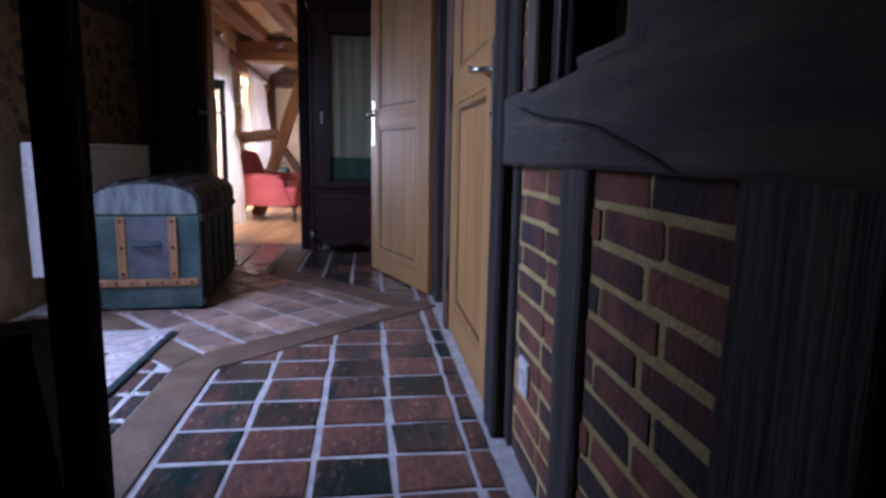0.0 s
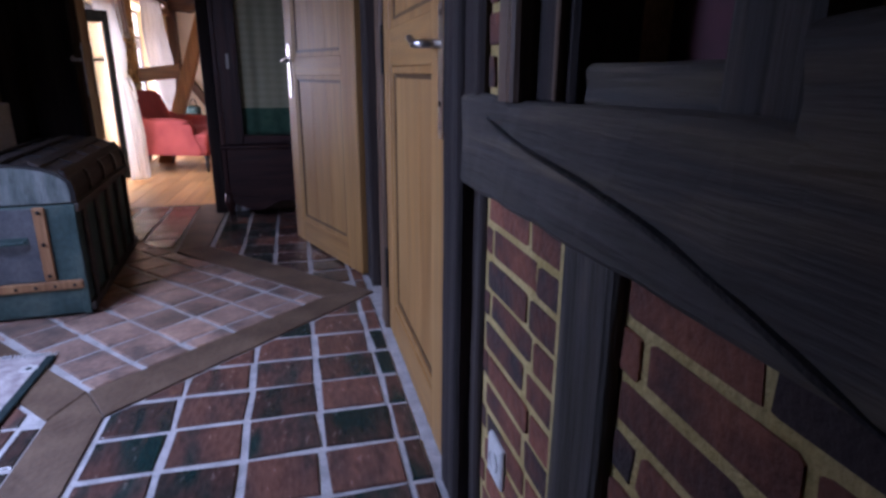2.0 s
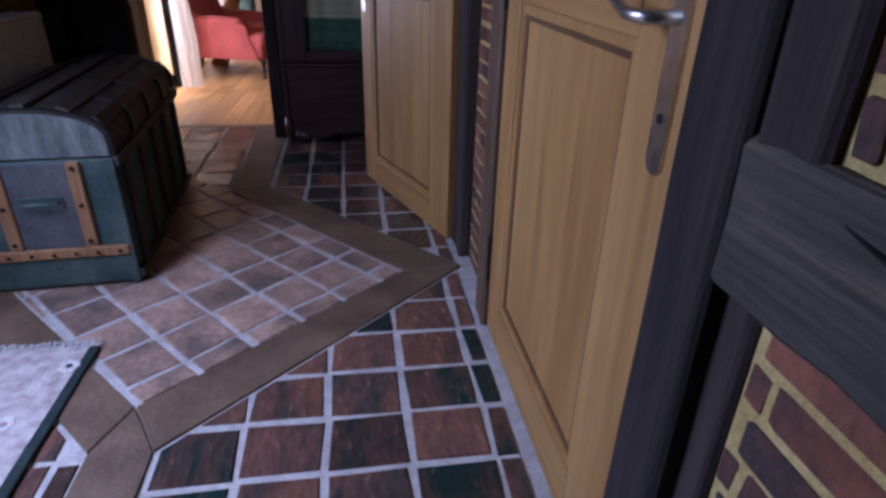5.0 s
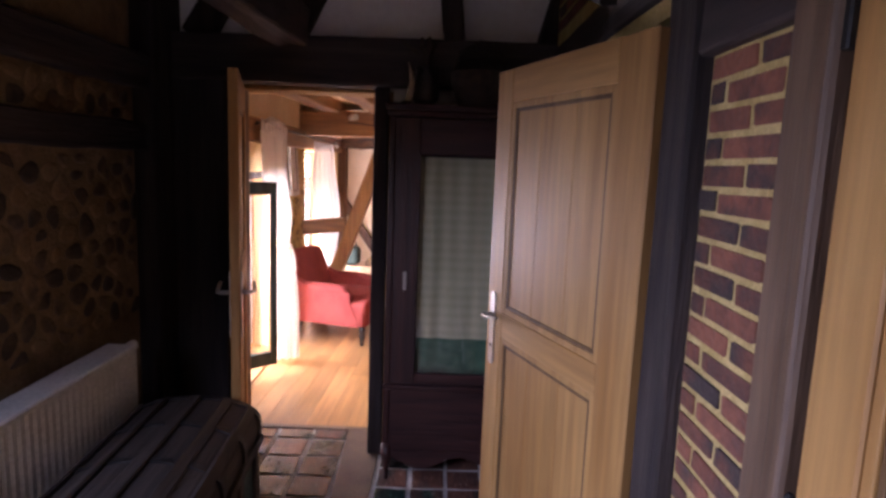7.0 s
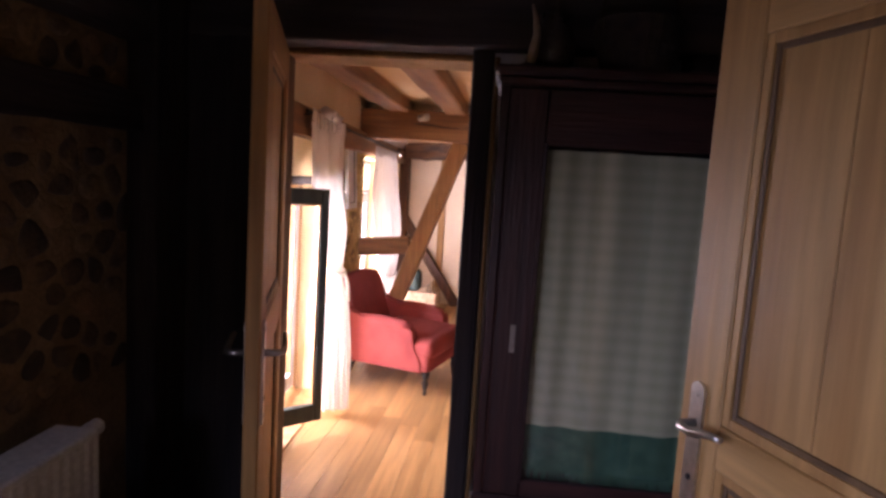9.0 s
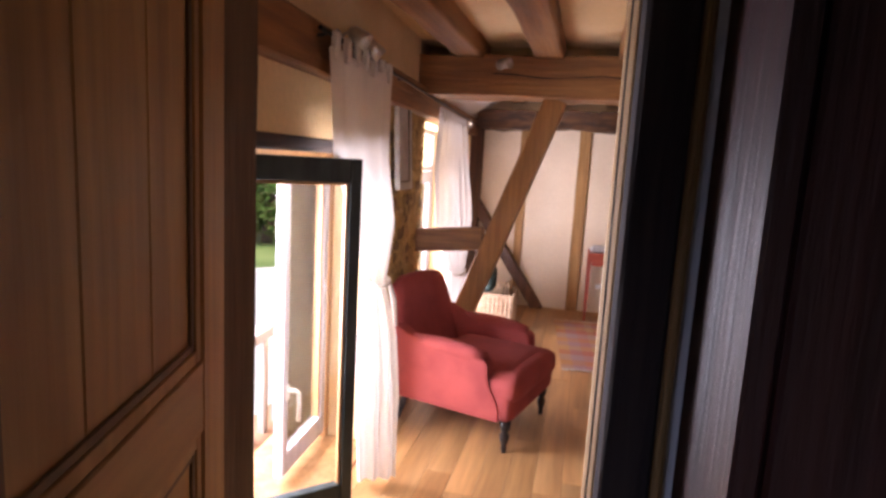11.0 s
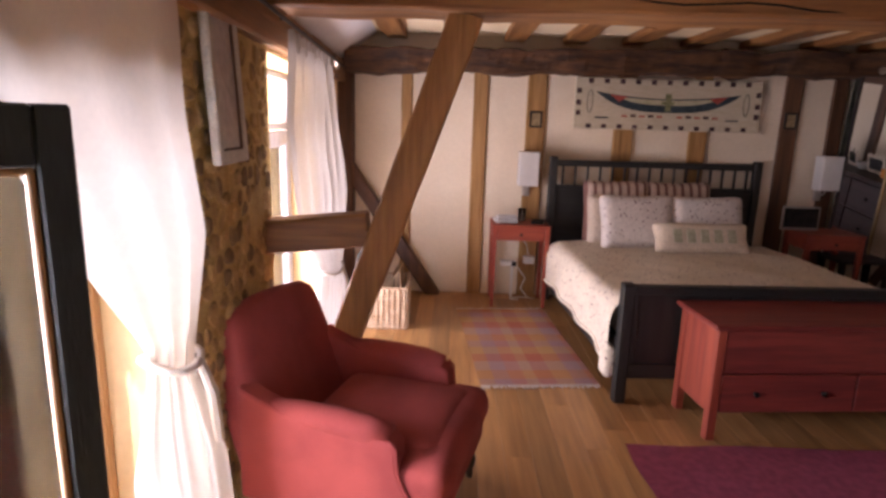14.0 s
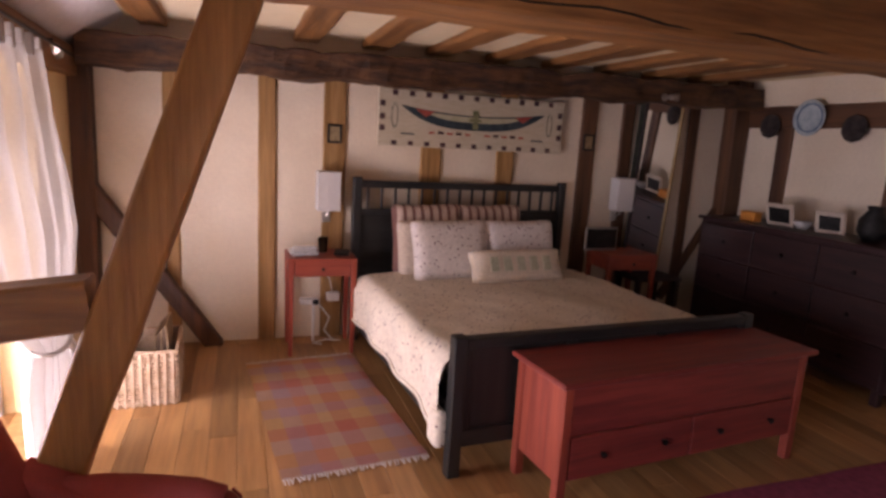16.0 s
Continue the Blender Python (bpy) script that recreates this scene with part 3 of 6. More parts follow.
# ---- hall: radiator, chest, runner, cabinet ----
def radiator():
    r = thing("radiator", "white steel panel radiator under the stone wall", "radiator", pose(-0.86, 4.09, 0))
    L = 0.62
    fl = bmesh.new()
    n = 34
    verts = []
    for i in range(n * 4 + 1):
        y = -L + 2 * L * i / (n * 4)
        x = 0.105 + (0.006 if i % 4 in (1, 2) else 0.0)
        verts.append((fl.verts.new((x, y, 0.20)), fl.verts.new((x, y, 0.79))))
    for a, b in zip(verts, verts[1:]):
        fl.faces.new((a[0], b[0], b[1], a[1]))
    part("front_panel", join(fl, box(0.0, 0.10, -L, L, 0.2, 0.79, 0.006)), M["enamel"], r, "ribbed white panel")
    part("top_grille", box(-0.005, 0.118, -L - 0.004, L + 0.004, 0.792, 0.815, 0.006), M["enamel"], r)
    part("side_cover", box(0.0, 0.112, L + 0.001, L + 0.014, 0.19, 0.80, 0.005), M["enamel"], r)
    part("side_cover", box(0.0, 0.112, -L - 0.014, -L - 0.001, 0.19, 0.80, 0.005), M["enamel"], r)
    part("valve", join(moved(lathe([(0.018, 0), (0.022, 0.01), (0.022, 0.05), (0.014, 0.06)], 14, "y"), Matrix.Translation((0.07, L + 0.016, 0.79))), tube([(0.07, L + 0.03, 0.79), (0.07, L + 0.03, 0.02)], 0.008)), M["enamel"], r, "white thermostat valve")
    for y in (-0.45, 0.45):
        part("bracket", box(-0.09, 0.0, y - 0.02, y + 0.02, 0.3, 0.7, 0.002), M["enamel"], r)
        part("foot", box(0.03, 0.06, y - 0.02, y + 0.02, 0.0, 0.2, 0.002), M["enamel"], r)


radiator()


def trunk():
    c = thing("dome_top_trunk", "old green metal-clad dome-top trunk with wooden slats on the tiles", "trunk", pose(-0.412, 4.079, 0, 0, 0, 4))
    green = surf("worn_green_metal", (0.030, 0.062, 0.060), (0.075, 0.115, 0.105), 7, 0.45, 0.5, metal=0.25, c=(0.045, 0.085, 0.082))
    # Scuffed metal, paler because light on the lid's end is in its colour.
    lit_end_m = surf("scuffed_lit_metal", (0.085, 0.115, 0.112), (0.22, 0.25, 0.245), 8, 0.5, 0.5, metal=0.3, stretch=(3, 3, 0.7))
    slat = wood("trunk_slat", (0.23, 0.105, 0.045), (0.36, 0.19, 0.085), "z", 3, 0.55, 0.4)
    # Dark lid covering; on the slats and rails this tone imitates shade.
    dark_shade_y = wood("trunk_dark_shade", (0.022, 0.016, 0.014), (0.055, 0.042, 0.036), "y", 3, 0.55, 0.4)
    black = surf("black_strap", (0.012, 0.012, 0.013), (0.035, 0.033, 0.032), 9, 0.35, 0.4, metal=0.4)
    W, L = 0.245, 0.54

    def arch(w, z0, rise, n=14):
        return [(w * math.cos(math.pi * k / n), z0 + rise * math.sin(math.pi * k / n) ** 0.8) for k in range(n + 1)]

    part("body", box(-W, W, -L, L, 0.01, 0.475, 0.008), green, c, "dark green metal body")
    lid = prism([(-W, 0.48)] + arch(W, 0.525, 0.11)[::-1] + [(W, 0.48)], 2 * L)
    part("lid", moved(lid, Matrix.Translation((0, -L, 0))), dark_shade_y, c, "dark leather-covered domed lid", False)
    cap = prism([(-W + 0.006, 0.483)] + arch(W - 0.006, 0.525, 0.103)[::-1] + [(W - 0.006, 0.483)], 0.004)
    part("end_cap", moved(cap, Matrix.Translation((0, -L - 0.0045, 0))), lit_end_m, c, "scuffed grey-green metal end of the lid, paled for the light on it")
    for y in (-L, -0.27, 0.0, 0.27, L - 0.03):
        o = arch(W + 0.012, 0.525, 0.115)
        i = arch(W - 0.004, 0.525, 0.103)
        part("lid_band", moved(prism([(W + 0.012, 0.485)] + o + [(-W - 0.012, 0.485), (-W + 0.004, 0.485)] + i[::-1] + [(W - 0.004, 0.485)], 0.032), Matrix.Translation((0, y - 0.003, 0))), black, c, "black metal band")
    for k in range(5):
        a = math.pi * (0.16 + 0.17 * k)
        x, z = W * math.cos(a), 0.525 + 0.11 * math.sin(a) ** 0.8
        part("lid_slat", moved(box(-0.022, 0.022, -L + 0.02, L - 0.02, 0, 0.014, 0.004), Matrix.Translation((x, 0, z)) @ pose(0, 0, 0, 0, 90 - math.degrees(a), 0)), dark_shade_y, c, "wooden slat, darkened as if in shade")
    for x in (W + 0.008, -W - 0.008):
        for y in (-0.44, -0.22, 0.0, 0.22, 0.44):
            part("side_slat", box(x - 0.007, x + 0.007, y - 0.022, y + 0.022, 0.03, 0.47, 0.004), dark_shade_y, c, "wooden slat, darkened as if in shade")
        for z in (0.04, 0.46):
            part("side_rail", box(x - 0.010, x + 0.010, -L, L, z - 0.018, z + 0.018, 0.004), dark_shade_y, c, "wooden rail, darkened as if in shade")
    ye = -L - 0.008
    plate_m = surf("grey_zinc_plate", (0.075, 0.082, 0.095), (0.13, 0.135, 0.15), 9, 0.45, 0.4, metal=0.4)
    part("end_plate", box(-0.088, 0.10, ye + 0.002, ye + 0.007, 0.165, 0.465, 0.002), plate_m, c, "grey zinc plate")
    for x in (-0.11, 0.122):
        s = part("end_slat", box(x - 0.021, x + 0.021, ye - 0.006, ye + 0.008, 0.165, 0.47, 0.004), slat, c, "light wooden slat")
        for z in (0.19, 0.32, 0.45):
            part("nail", moved(lathe([(0.008, 0), (0.006, 0.004), (0.001, 0.006)], 8, "y"), Matrix.Translation((x, ye - 0.012, z)) @ pose(0, 0, 0, 0, 0, 180)), M["iron"], s)
    s = part("end_rail", box(-W, W - 0.01, ye - 0.006, ye + 0.008, 0.125, 0.163, 0.004), slat, c, "light wooden rail")
    for k in range(7):
        part("nail", moved(lathe([(0.007, 0), (0.005, 0.004), (0.001, 0.006)], 8, "y"), Matrix.Translation((-0.21 + 0.069 * k, ye - 0.012, 0.144)) @ pose(0, 0, 0, 0, 0, 180)), M["iron"], s)
    h = tube([(-0.05, ye, 0.335), (-0.05, ye - 0.022, 0.335), (-0.03, ye - 0.03, 0.335), (0.035, ye - 0.03, 0.335), (0.055, ye - 0.022, 0.335), (0.055, ye, 0.335)], 0.007, 8)
    part("handle", join(h, box(-0.065, 0.07, ye - 0.002, ye + 0.003, 0.322, 0.352, 0.002)), green, c, "small metal drop handle")
    for sx in (-1, 1):
        part("corner_guard", box(sx * (W - 0.012) - 0.014, sx * (W - 0.012) + 0.014, ye + 0.001, ye + 0.016, 0.012, 0.475, 0.003), green, c, "green metal corner strip")
    return c


trunk()


def runner():
    r = thing("runner_rug", "pale patterned wool runner with dark green border and fringe", "rug", pose(-0.52, 2.35, 0.002))
    field = surf("pale_wool", (0.36, 0.30, 0.30), (0.58, 0.54, 0.52), 26, 0.95, 0.5, c=(0.48, 0.42, 0.41), fine=6)
    border = surf("dark_green_wool", (0.008, 0.022, 0.022), (0.02, 0.04, 0.04), 30, 0.95, 0.4)
    w, l = 0.385, 0.81
    bm = bmesh.new()
    bmesh.ops.create_grid(bm, x_segments=20, y_segments=40, size=1)
    for v in bm.verts:
        v.co = Vector((v.co.x * (w - 0.03), v.co.y * l, 0.008 + 0.002 * noise.noise(v.co * 4)))
    part("field", join(bm, box(-w + 0.03, w - 0.03, -l, l, 0.0, 0.006, 0)), field, r)
    for s in (-1, 1):
        part("border", box(min(s * (w - 0.03), s * w), max(s * (w - 0.03), s * w), -l, l, 0.0, 0.010, 0.003), border, r, "dark green edge")
    fr = bmesh.new()
    rnd = random.Random(4)
    for k in range(110):
        x = -w + 2 * w * k / 110
        fr = join(fr, tube([(x, l, 0.006), (x + rnd.uniform(-0.006, 0.006), l + 0.02, 0.006), (x + rnd.uniform(-0.012, 0.012), l + rnd.uniform(0.03, 0.045), 0.003)], 0.0026, 4))
    part("fringe", fr, surf("fringe_wool", (0.52, 0.52, 0.53), (0.66, 0.65, 0.64), 30, 0.95, 0.2), r, "white tasselled fringe")["kind"] = "stuff"
    ink = surf("blue_grey_wool", (0.06, 0.09, 0.13), (0.12, 0.15, 0.19), 30, 0.95, 0.3)
    for (cx, cy) in ((0.12, 0.5), (-0.1, 0.2), (0.12, -0.1), (-0.1, -0.5)):
        pts = [(cx + 0.02 * t * math.cos(t * 1.3), cy + 0.02 * t * math.sin(t * 1.3), 0.009) for t in [0.5 + 0.3 * k for k in range(16)]]
        part("scroll_motif", tube(pts, 0.005, 5), ink, r, "blue-grey scroll")
    petal_m = surf("white_wool_flower", (0.58, 0.56, 0.55), (0.70, 0.68, 0.66), 30, 0.95, 0.3)
    core_m = surf("rose_wool", (0.34, 0.24, 0.23), (0.46, 0.34, 0.32), 30, 0.95, 0.3)
    for k in range(8):
        for q in range(4):
            cx, cy = -0.27 + 0.18 * q + 0.05 * (k % 2) + rnd.uniform(-0.02, 0.02), -0.74 + 0.205 * k + rnd.uniform(-0.03, 0.03)
            fl = bmesh.new()
            for p in range(7):
                t = 2 * math.pi * p / 7
                fl = join(fl, moved(lathe([(0.011, 0), (0.010, 0.0025), (0.004, 0.0032)], 6), Matrix.Translation((cx + 0.020 * math.cos(t), cy + 0.020 * math.sin(t), 0.0085))))
            f = part("flower_motif", fl, petal_m, r, "white woven flower")
            part("flower_core", moved(lathe([(0.009, 0), (0.008, 0.003), (0.003, 0.004)], 7), Matrix.Translation((cx, cy, 0.0085))), border if (k + q) % 5 == 0 else core_m, f)


runner()


def display_cabinet():
    X0, X1, Y0, Y1, H = 0.262, 1.05, 5.14, 5.40, 1.86
    c = thing("display_cabinet", "dark carved wooden cabinet with a glazed door and green checked curtain", "cabinet", pose(0, 0, 0))
    dk = wood("cabinet_wood", (0.024, 0.008, 0.008), (0.060, 0.020, 0.017), "z", 3, 0.35, 0.25)
    dkx = wood("cabinet_wood_x", (0.024, 0.008, 0.008), (0.060, 0.020, 0.017), "x", 3, 0.35, 0.25)
    part("side_panel", box(X0, X0 + 0.03, Y0, Y1, 0.14, H, 0.004), dk, c)
    part("side_panel", box(X1 - 0.03, X1, Y0, Y1, 0.14, H, 0.004), dk, c)
    part("back_panel", box(X0 + 0.03, X1 - 0.03, Y1 - 0.02, Y1, 0.14, H, 0.002), dk, c)
    part("cornice", join(box(X0 - 0.02, X1 + 0.02, Y0 - 0.03, Y1, H, H + 0.03, 0.01), box(X0 - 0.01, X1 + 0.01, Y0 - 0.015, Y1, H - 0.03, H - 0.001, 0.008)), dkx, c, "moulded dark cornice")
    part("base_panel", box(X0 + 0.03, X1 - 0.03, Y0 + 0.005, Y0 + 0.03, 0.14, 0.50, 0.004), dkx, c)
    part("base_moulding", box(X0 - 0.005, X1 + 0.005, Y0 - 0.012, Y0 + 0.02, 0.485, 0.515, 0.008), dkx, c)
    apron = [(X0, 0.16)] + [(X0 + (X1 - X0) * k / 16, 0.10 + 0.035 * math.cos(2 * math.pi * k / 16 * 2)) for k in range(17)] + [(X1, 0.16)]
    part("apron", moved(prism(apron, 0.025), Matrix.Translation((0, Y0 - 0.002, 0))), dkx, c, "scalloped apron")
    for x in (X0 + 0.02, X1 - 0.02):
        for y, s in ((Y0 + 0.02, -1), (Y1 - 0.03, 1)):
            part("leg", tube([(x, y, 0.19), (x, y + s * 0.012, 0.13), (x, y + s * 0.010, 0.08), (x, y - s * 0.006, 0.035), (x, y + s * 0.002, 0.012), (x, y + s * 0.018, 0.004)], [0.026, 0.028, 0.018, 0.012, 0.013, 0.010], 10), dk, c, "curved cabriole leg", True)
    door = part("door", join(box(X0 + 0.03, 0.41, Y0 - 0.012, Y0 + 0.015, 0.52, H - 0.035, 0.005), box(0.96, X1 - 0.03, Y0 - 0.012, Y0 + 0.015, 0.52, H - 0.035, 0.005)), dk, c)
    part("rail", box(0.411, 0.959, Y0 - 0.011, Y0 + 0.014, 0.52, 0.575, 0.004), dkx, door)
    part("rail", box(0.411, 0.959, Y0 - 0.011, Y0 + 0.014, 1.655, H - 0.035, 0.004), dkx, door)
    g = part("pane", box(0.405, 0.965, Y0 + 0.002, Y0 + 0.005, 0.57, 1.66, 0), M["glass"], door, "clear glass pane")
    g.visible_shadow = False
    part("moulding", join(box(0.405, 0.417, Y0 - 0.018, Y0 - 0.010, 0.565, 1.665, 0.003), box(0.953, 0.965, Y0 - 0.018, Y0 - 0.010, 0.565, 1.665, 0.003)), dk, door)
    part("key_plate", box(0.345, 0.362, Y0 - 0.016, Y0 - 0.0125, 1.0, 1.09, 0.002), M["steel"], door, "small steel key plate")
    return c


display_cabinet()


def cabinet_curtain():
    m = bpy.data.materials.new("checked_curtain")
    m.use_nodes = True
    n, l = m.node_tree.nodes, m.node_tree.links
    p = n["Principled BSDF"]
    tc, sep = n.new("ShaderNodeTexCoord"), n.new("ShaderNodeSeparateXYZ")
    l.new(tc.outputs["Object"], sep.inputs[0])
    base = None
    for ax, f in ((0, 31.0), (2, 52.0)):
        mu, si = n.new("ShaderNodeMath"), n.new("ShaderNodeMath")
        mu.operation, si.operation = "MULTIPLY", "SINE"
        mu.inputs[1].default_value = f * 2.6
        l.new(sep.outputs[ax], mu.inputs[0])
        l.new(mu.outputs[0], si.inputs[0])
        if base is None:
            base = si.outputs[0]
        else:
            ad = n.new("ShaderNodeMath")
            ad.operation = "ADD"
            l.new(base, ad.inputs[0])
            l.new(si.outputs[0], ad.inputs[1])
            base = ad.outputs[0]
    mr = n.new("ShaderNodeMapRange")
    mr.inputs[1].default_value, mr.inputs[2].default_value = -1.6, 1.6
    l.new(base, mr.inputs[0])
    ramp = n.new("ShaderNodeValToRGB")
    ramp.color_ramp.elements[0].color, ramp.color_ramp.elements[1].color = (0.41, 0.395, 0.25, 1), (0.51, 0.485, 0.32, 1)
    l.new(mr.outputs[0], ramp.inputs[0])
    l.new(ramp.outputs[0], p.inputs["Base Color"])
    p.inputs["Roughness"].default_value = 0.9
    cl = thing("cabinet_curtain", "grey-green checked cotton curtain behind the cabinet glass", "curtain", pose(0.685, 5.165, 0))

    def fold(x, z):
        return 0.005 * math.sin(x * 38 + 0.8 * math.sin(z * 2) + 5 * noise.noise(Vector((x * 5, z * 0.6, 5)))) + 0.012 * noise.noise(Vector((x * 16, z * 1.2, 1)))

    bm = bmesh.new()
    bmesh.ops.create_grid(bm, x_segments=90, y_segments=30, size=1)
    for v in bm.verts:
        x, z = v.co.x * 0.275, 1.185 + v.co.y * 0.46
        v.co = Vector((x, fold(x, z), z))
    part("cloth", bm, m, cl, "", True)
    tr = bmesh.new()
    bmesh.ops.create_grid(tr, x_segments=90, y_segments=6, size=1)
    rnd = random.Random(2)
    for v in tr.verts:
        x = v.co.x * 0.275
        z = 0.675 + v.co.y * 0.078
        v.co = Vector((x, fold(x, z) - 0.003, z))
    part("hem", tr, surf("green_hem", (0.045, 0.115, 0.072), (0.085, 0.17, 0.105), 20, 0.95, 0.3), cl, "darker green hem")
    fr = bmesh.new()
    for k in range(64):
        x = -0.272 + 0.544 * k / 63
        y = fold(x, 0.6) - 0.003
        fr = join(fr, tube([(x, y, 0.605), (x + rnd.uniform(-0.003, 0.003), y - 0.002, 0.59), (x + rnd.uniform(-0.006, 0.006), y - 0.002, 0.556 + rnd.uniform(-0.006, 0.016))], [0.005, 0.004, 0.0015], 4))
    part("fringe", fr, bpy.data.materials["green_hem"], cl, "green tassel fringe")["kind"] = "stuff"


cabinet_curtain()


def cabinet_top_clutter():
    j = thing("dried_flower_jug", "dark jug with dried flowers on the cabinet", "jug", pose(0.42, 5.25, 1.891))
    dk = surf("dark_glaze", (0.015, 0.010, 0.009), (0.04, 0.026, 0.022), 8, 0.2, 0.1)
    part("body", lathe([(0.04, 0), (0.065, 0.03), (0.07, 0.09), (0.045, 0.15), (0.05, 0.18)], 20), dk, j, "", True)
    rnd = random.Random(9)
    st = bmesh.new()
    for k in range(14):
        a, r = rnd.uniform(0, 6.3), rnd.uniform(0.03, 0.12)
        st = join(st, tube([(0, 0, 0.15), (0.4 * r * math.cos(a), 0.4 * r * math.sin(a), 0.24), (r * math.cos(a), r * math.sin(a), 0.24 + rnd.uniform(0.02, 0.08))], [0.003, 0.003, 0.009], 5))
    part("stem", st, surf("dried_stem", (0.03, 0.02, 0.015), (0.07, 0.05, 0.035), 8, 0.8, 0.2), j, "dark dried stems")
    b = thing("old_basket", "dark wicker basket on the cabinet", "basket", pose(0.68, 5.24, 1.891))
    part("body", lathe([(0.10, 0), (0.13, 0.08), (0.14, 0.16), (0.125, 0.16), (0.11, 0.03)], 24), surf("dark_wicker", (0.02, 0.012, 0.009), (0.05, 0.03, 0.022), 30, 0.7, 0.7), b)
    part("handle", tube([(-0.13, 0, 0.15), (-0.10, 0, 0.26), (0, 0, 0.31), (0.10, 0, 0.26), (0.13, 0, 0.15)], 0.009), bpy.data.materials["dark_wicker"], b)
    f = thing("horn_ornament", "pale curved horn ornament on the cabinet", "ornament", pose(0.34, 5.17, 1.891))
    part("horn", tube([(0, 0, 0.0), (0.012, 0, 0.05), (0.020, 0, 0.10), (0.012, 0, 0.15), (0.0, 0, 0.19)], [0.016, 0.015, 0.012, 0.008, 0.003]), surf("horn", (0.20, 0.14, 0.09), (0.34, 0.26, 0.18), 8, 0.4, 0.1), f, "", True)
    part("foot", lathe([(0.03, 0), (0.03, 0.008), (0.014, 0.014)], 14), dk, f)


cabinet_top_clutter()


def socket():
    s = thing("wall_socket", "white plastic wall socket on the brick", "socket", pose(1.095, 1.925, 0.245))
    part("plate", box(-0.012, 0.0, -0.04, 0.04, -0.045, 0.045, 0.004), M["enamel"], s)
    part("socket_face", moved(lathe([(0.024, 0), (0.024, 0.003), (0.019, 0.003), (0.018, -0.004)], 18, "x"), pose(-0.013, 0, 0, 0, 0, 180)), M["enamel"], s)
    return s


socket()

in_hall = set(bpy.data.objects)

# ---- bedroom: timbers ----
post("timber_main_beam", timber((-0.95, 8.08, 1.962), (RIGHT + 0.05, 8.08, 1.968), 0.26, 0.232, 41, 0.012, 0.1), M["oak_x"], "massive red-brown oak ceiling beam with long cracks", "beam")
post("timber_back_beam", timber((-0.92, 10.34, 1.875), (RIGHT - 0.02, 10.36, 1.965), 0.17, 0.18, 42, 0.042, 0.06), M["oak_rough"], "rough-hewn oak wall beam", "beam")
post("timber_slant_post", timber((-0.70, 8.08, -0.01), (-0.035, 8.08, 1.845), 0.12, 0.125, 43, 0.005), M["oak_gold"], "slanting oak brace under the beam", "brace")
post("timber_stub", timber((-1.0, 8.08, 0.925), (-0.42, 8.08, 0.985), 0.11, 0.135, 44, 0.005), M["oak_x"], "short oak tie from wall to brace", "beam")
post("timber_corner_post", timber((-0.95, 10.46, -0.01), (-0.95, 10.46, 1.9), 0.13, 0.12, 45, 0.006), M["oak_dark_shade"], "oak corner post", "post")
post("timber_hind_brace", timber((-0.93, 10.49, 1.06), (-0.20, 10.49, -0.02), 0.13, 0.10, 46, 0.005), M["oak_dark_shade"], "slanting oak wall brace", "brace")
# Third value 1: stud away from the window, its shade put into the colour.
for k, (a, b, dk) in enumerate(((-0.50, -0.42, 0), (0.08, 0.19, 0), (0.51, 0.66, 0), (1.22, 1.375, 0), (1.83, 1.97, 0), (2.55, 2.69, 1), (3.60, 3.70, 1), (2.93, 3.04, 1))):
    post("timber_wall_stud" + ("" if k == 0 else "_%d" % k), timber(((a + b) / 2, BACK + 0.005, -0.01), ((a + b) / 2, BACK + 0.005, 1.93), b - a, 0.05, 47 + k, 0.004), M["oak_dark_shade"] if dk else M["stud"], "oak stud in the plastered wall", "post")
post("timber_corner_right", timber((RIGHT - 0.07, BACK - 0.06, -0.01), (RIGHT - 0.10, BACK - 0.06, 2.2), 0.16, 0.14, 56, 0.008), M["oak_dark_shade"], "dark oak corner post", "post")
post("timber_right_slant", timber((3.50, BACK, 0.2), (4.10, BACK, 1.15), 0.09, 0.06, 57, 0.004), M["oak_dark_shade"], "slanting oak wall brace", "brace")
post("timber_right_rail", timber((RIGHT, BACK - 0.1, 1.81), (RIGHT, 5.8, 1.82), 0.06, 0.17, 58, 0.006), M["oak_dark_shade_y"], "oak rail along the side wall", "beam")
for k, y in enumerate((10.02, 9.1, 8.25, 7.2)):
    post("timber_side_stud" + ("" if k == 0 else "_%d" % k), timber((RIGHT + 0.005, y, -0.01), (RIGHT + 0.005, y, 1.73), 0.05, 0.13, 60 + k, 0.004), M["oak_dark_shade"], "oak stud in the side wall", "post")
for k in range(10):
    x = -0.55 + 0.46 * k
    post("timber_joist" + ("" if k == 0 else "_%d" % k), timber((x, 5.70, 2.13), (x + 0.01, BACK - 0.02, 2.13), 0.16, 0.13, 70 + k, 0.012, 0.15), M["oak_y"], "oak ceiling joist", "joist")
pl = post("timber_wall_plate", timber((0.02, 0.0, 1.80), (0.02, 4.75, 1.80), 0.07, 0.16, 85, 0.006), M["oak_y"], "oak wall plate above the windows", "beam")
pl.matrix_basis = WALL
li = post("timber_window_lintel", box(-0.20, 0.012, 0.06, 1.46, 1.462, 1.51, 0.006), M["dark_y"], "dark lintel board over the window", "beam")
li.matrix_basis = WALL
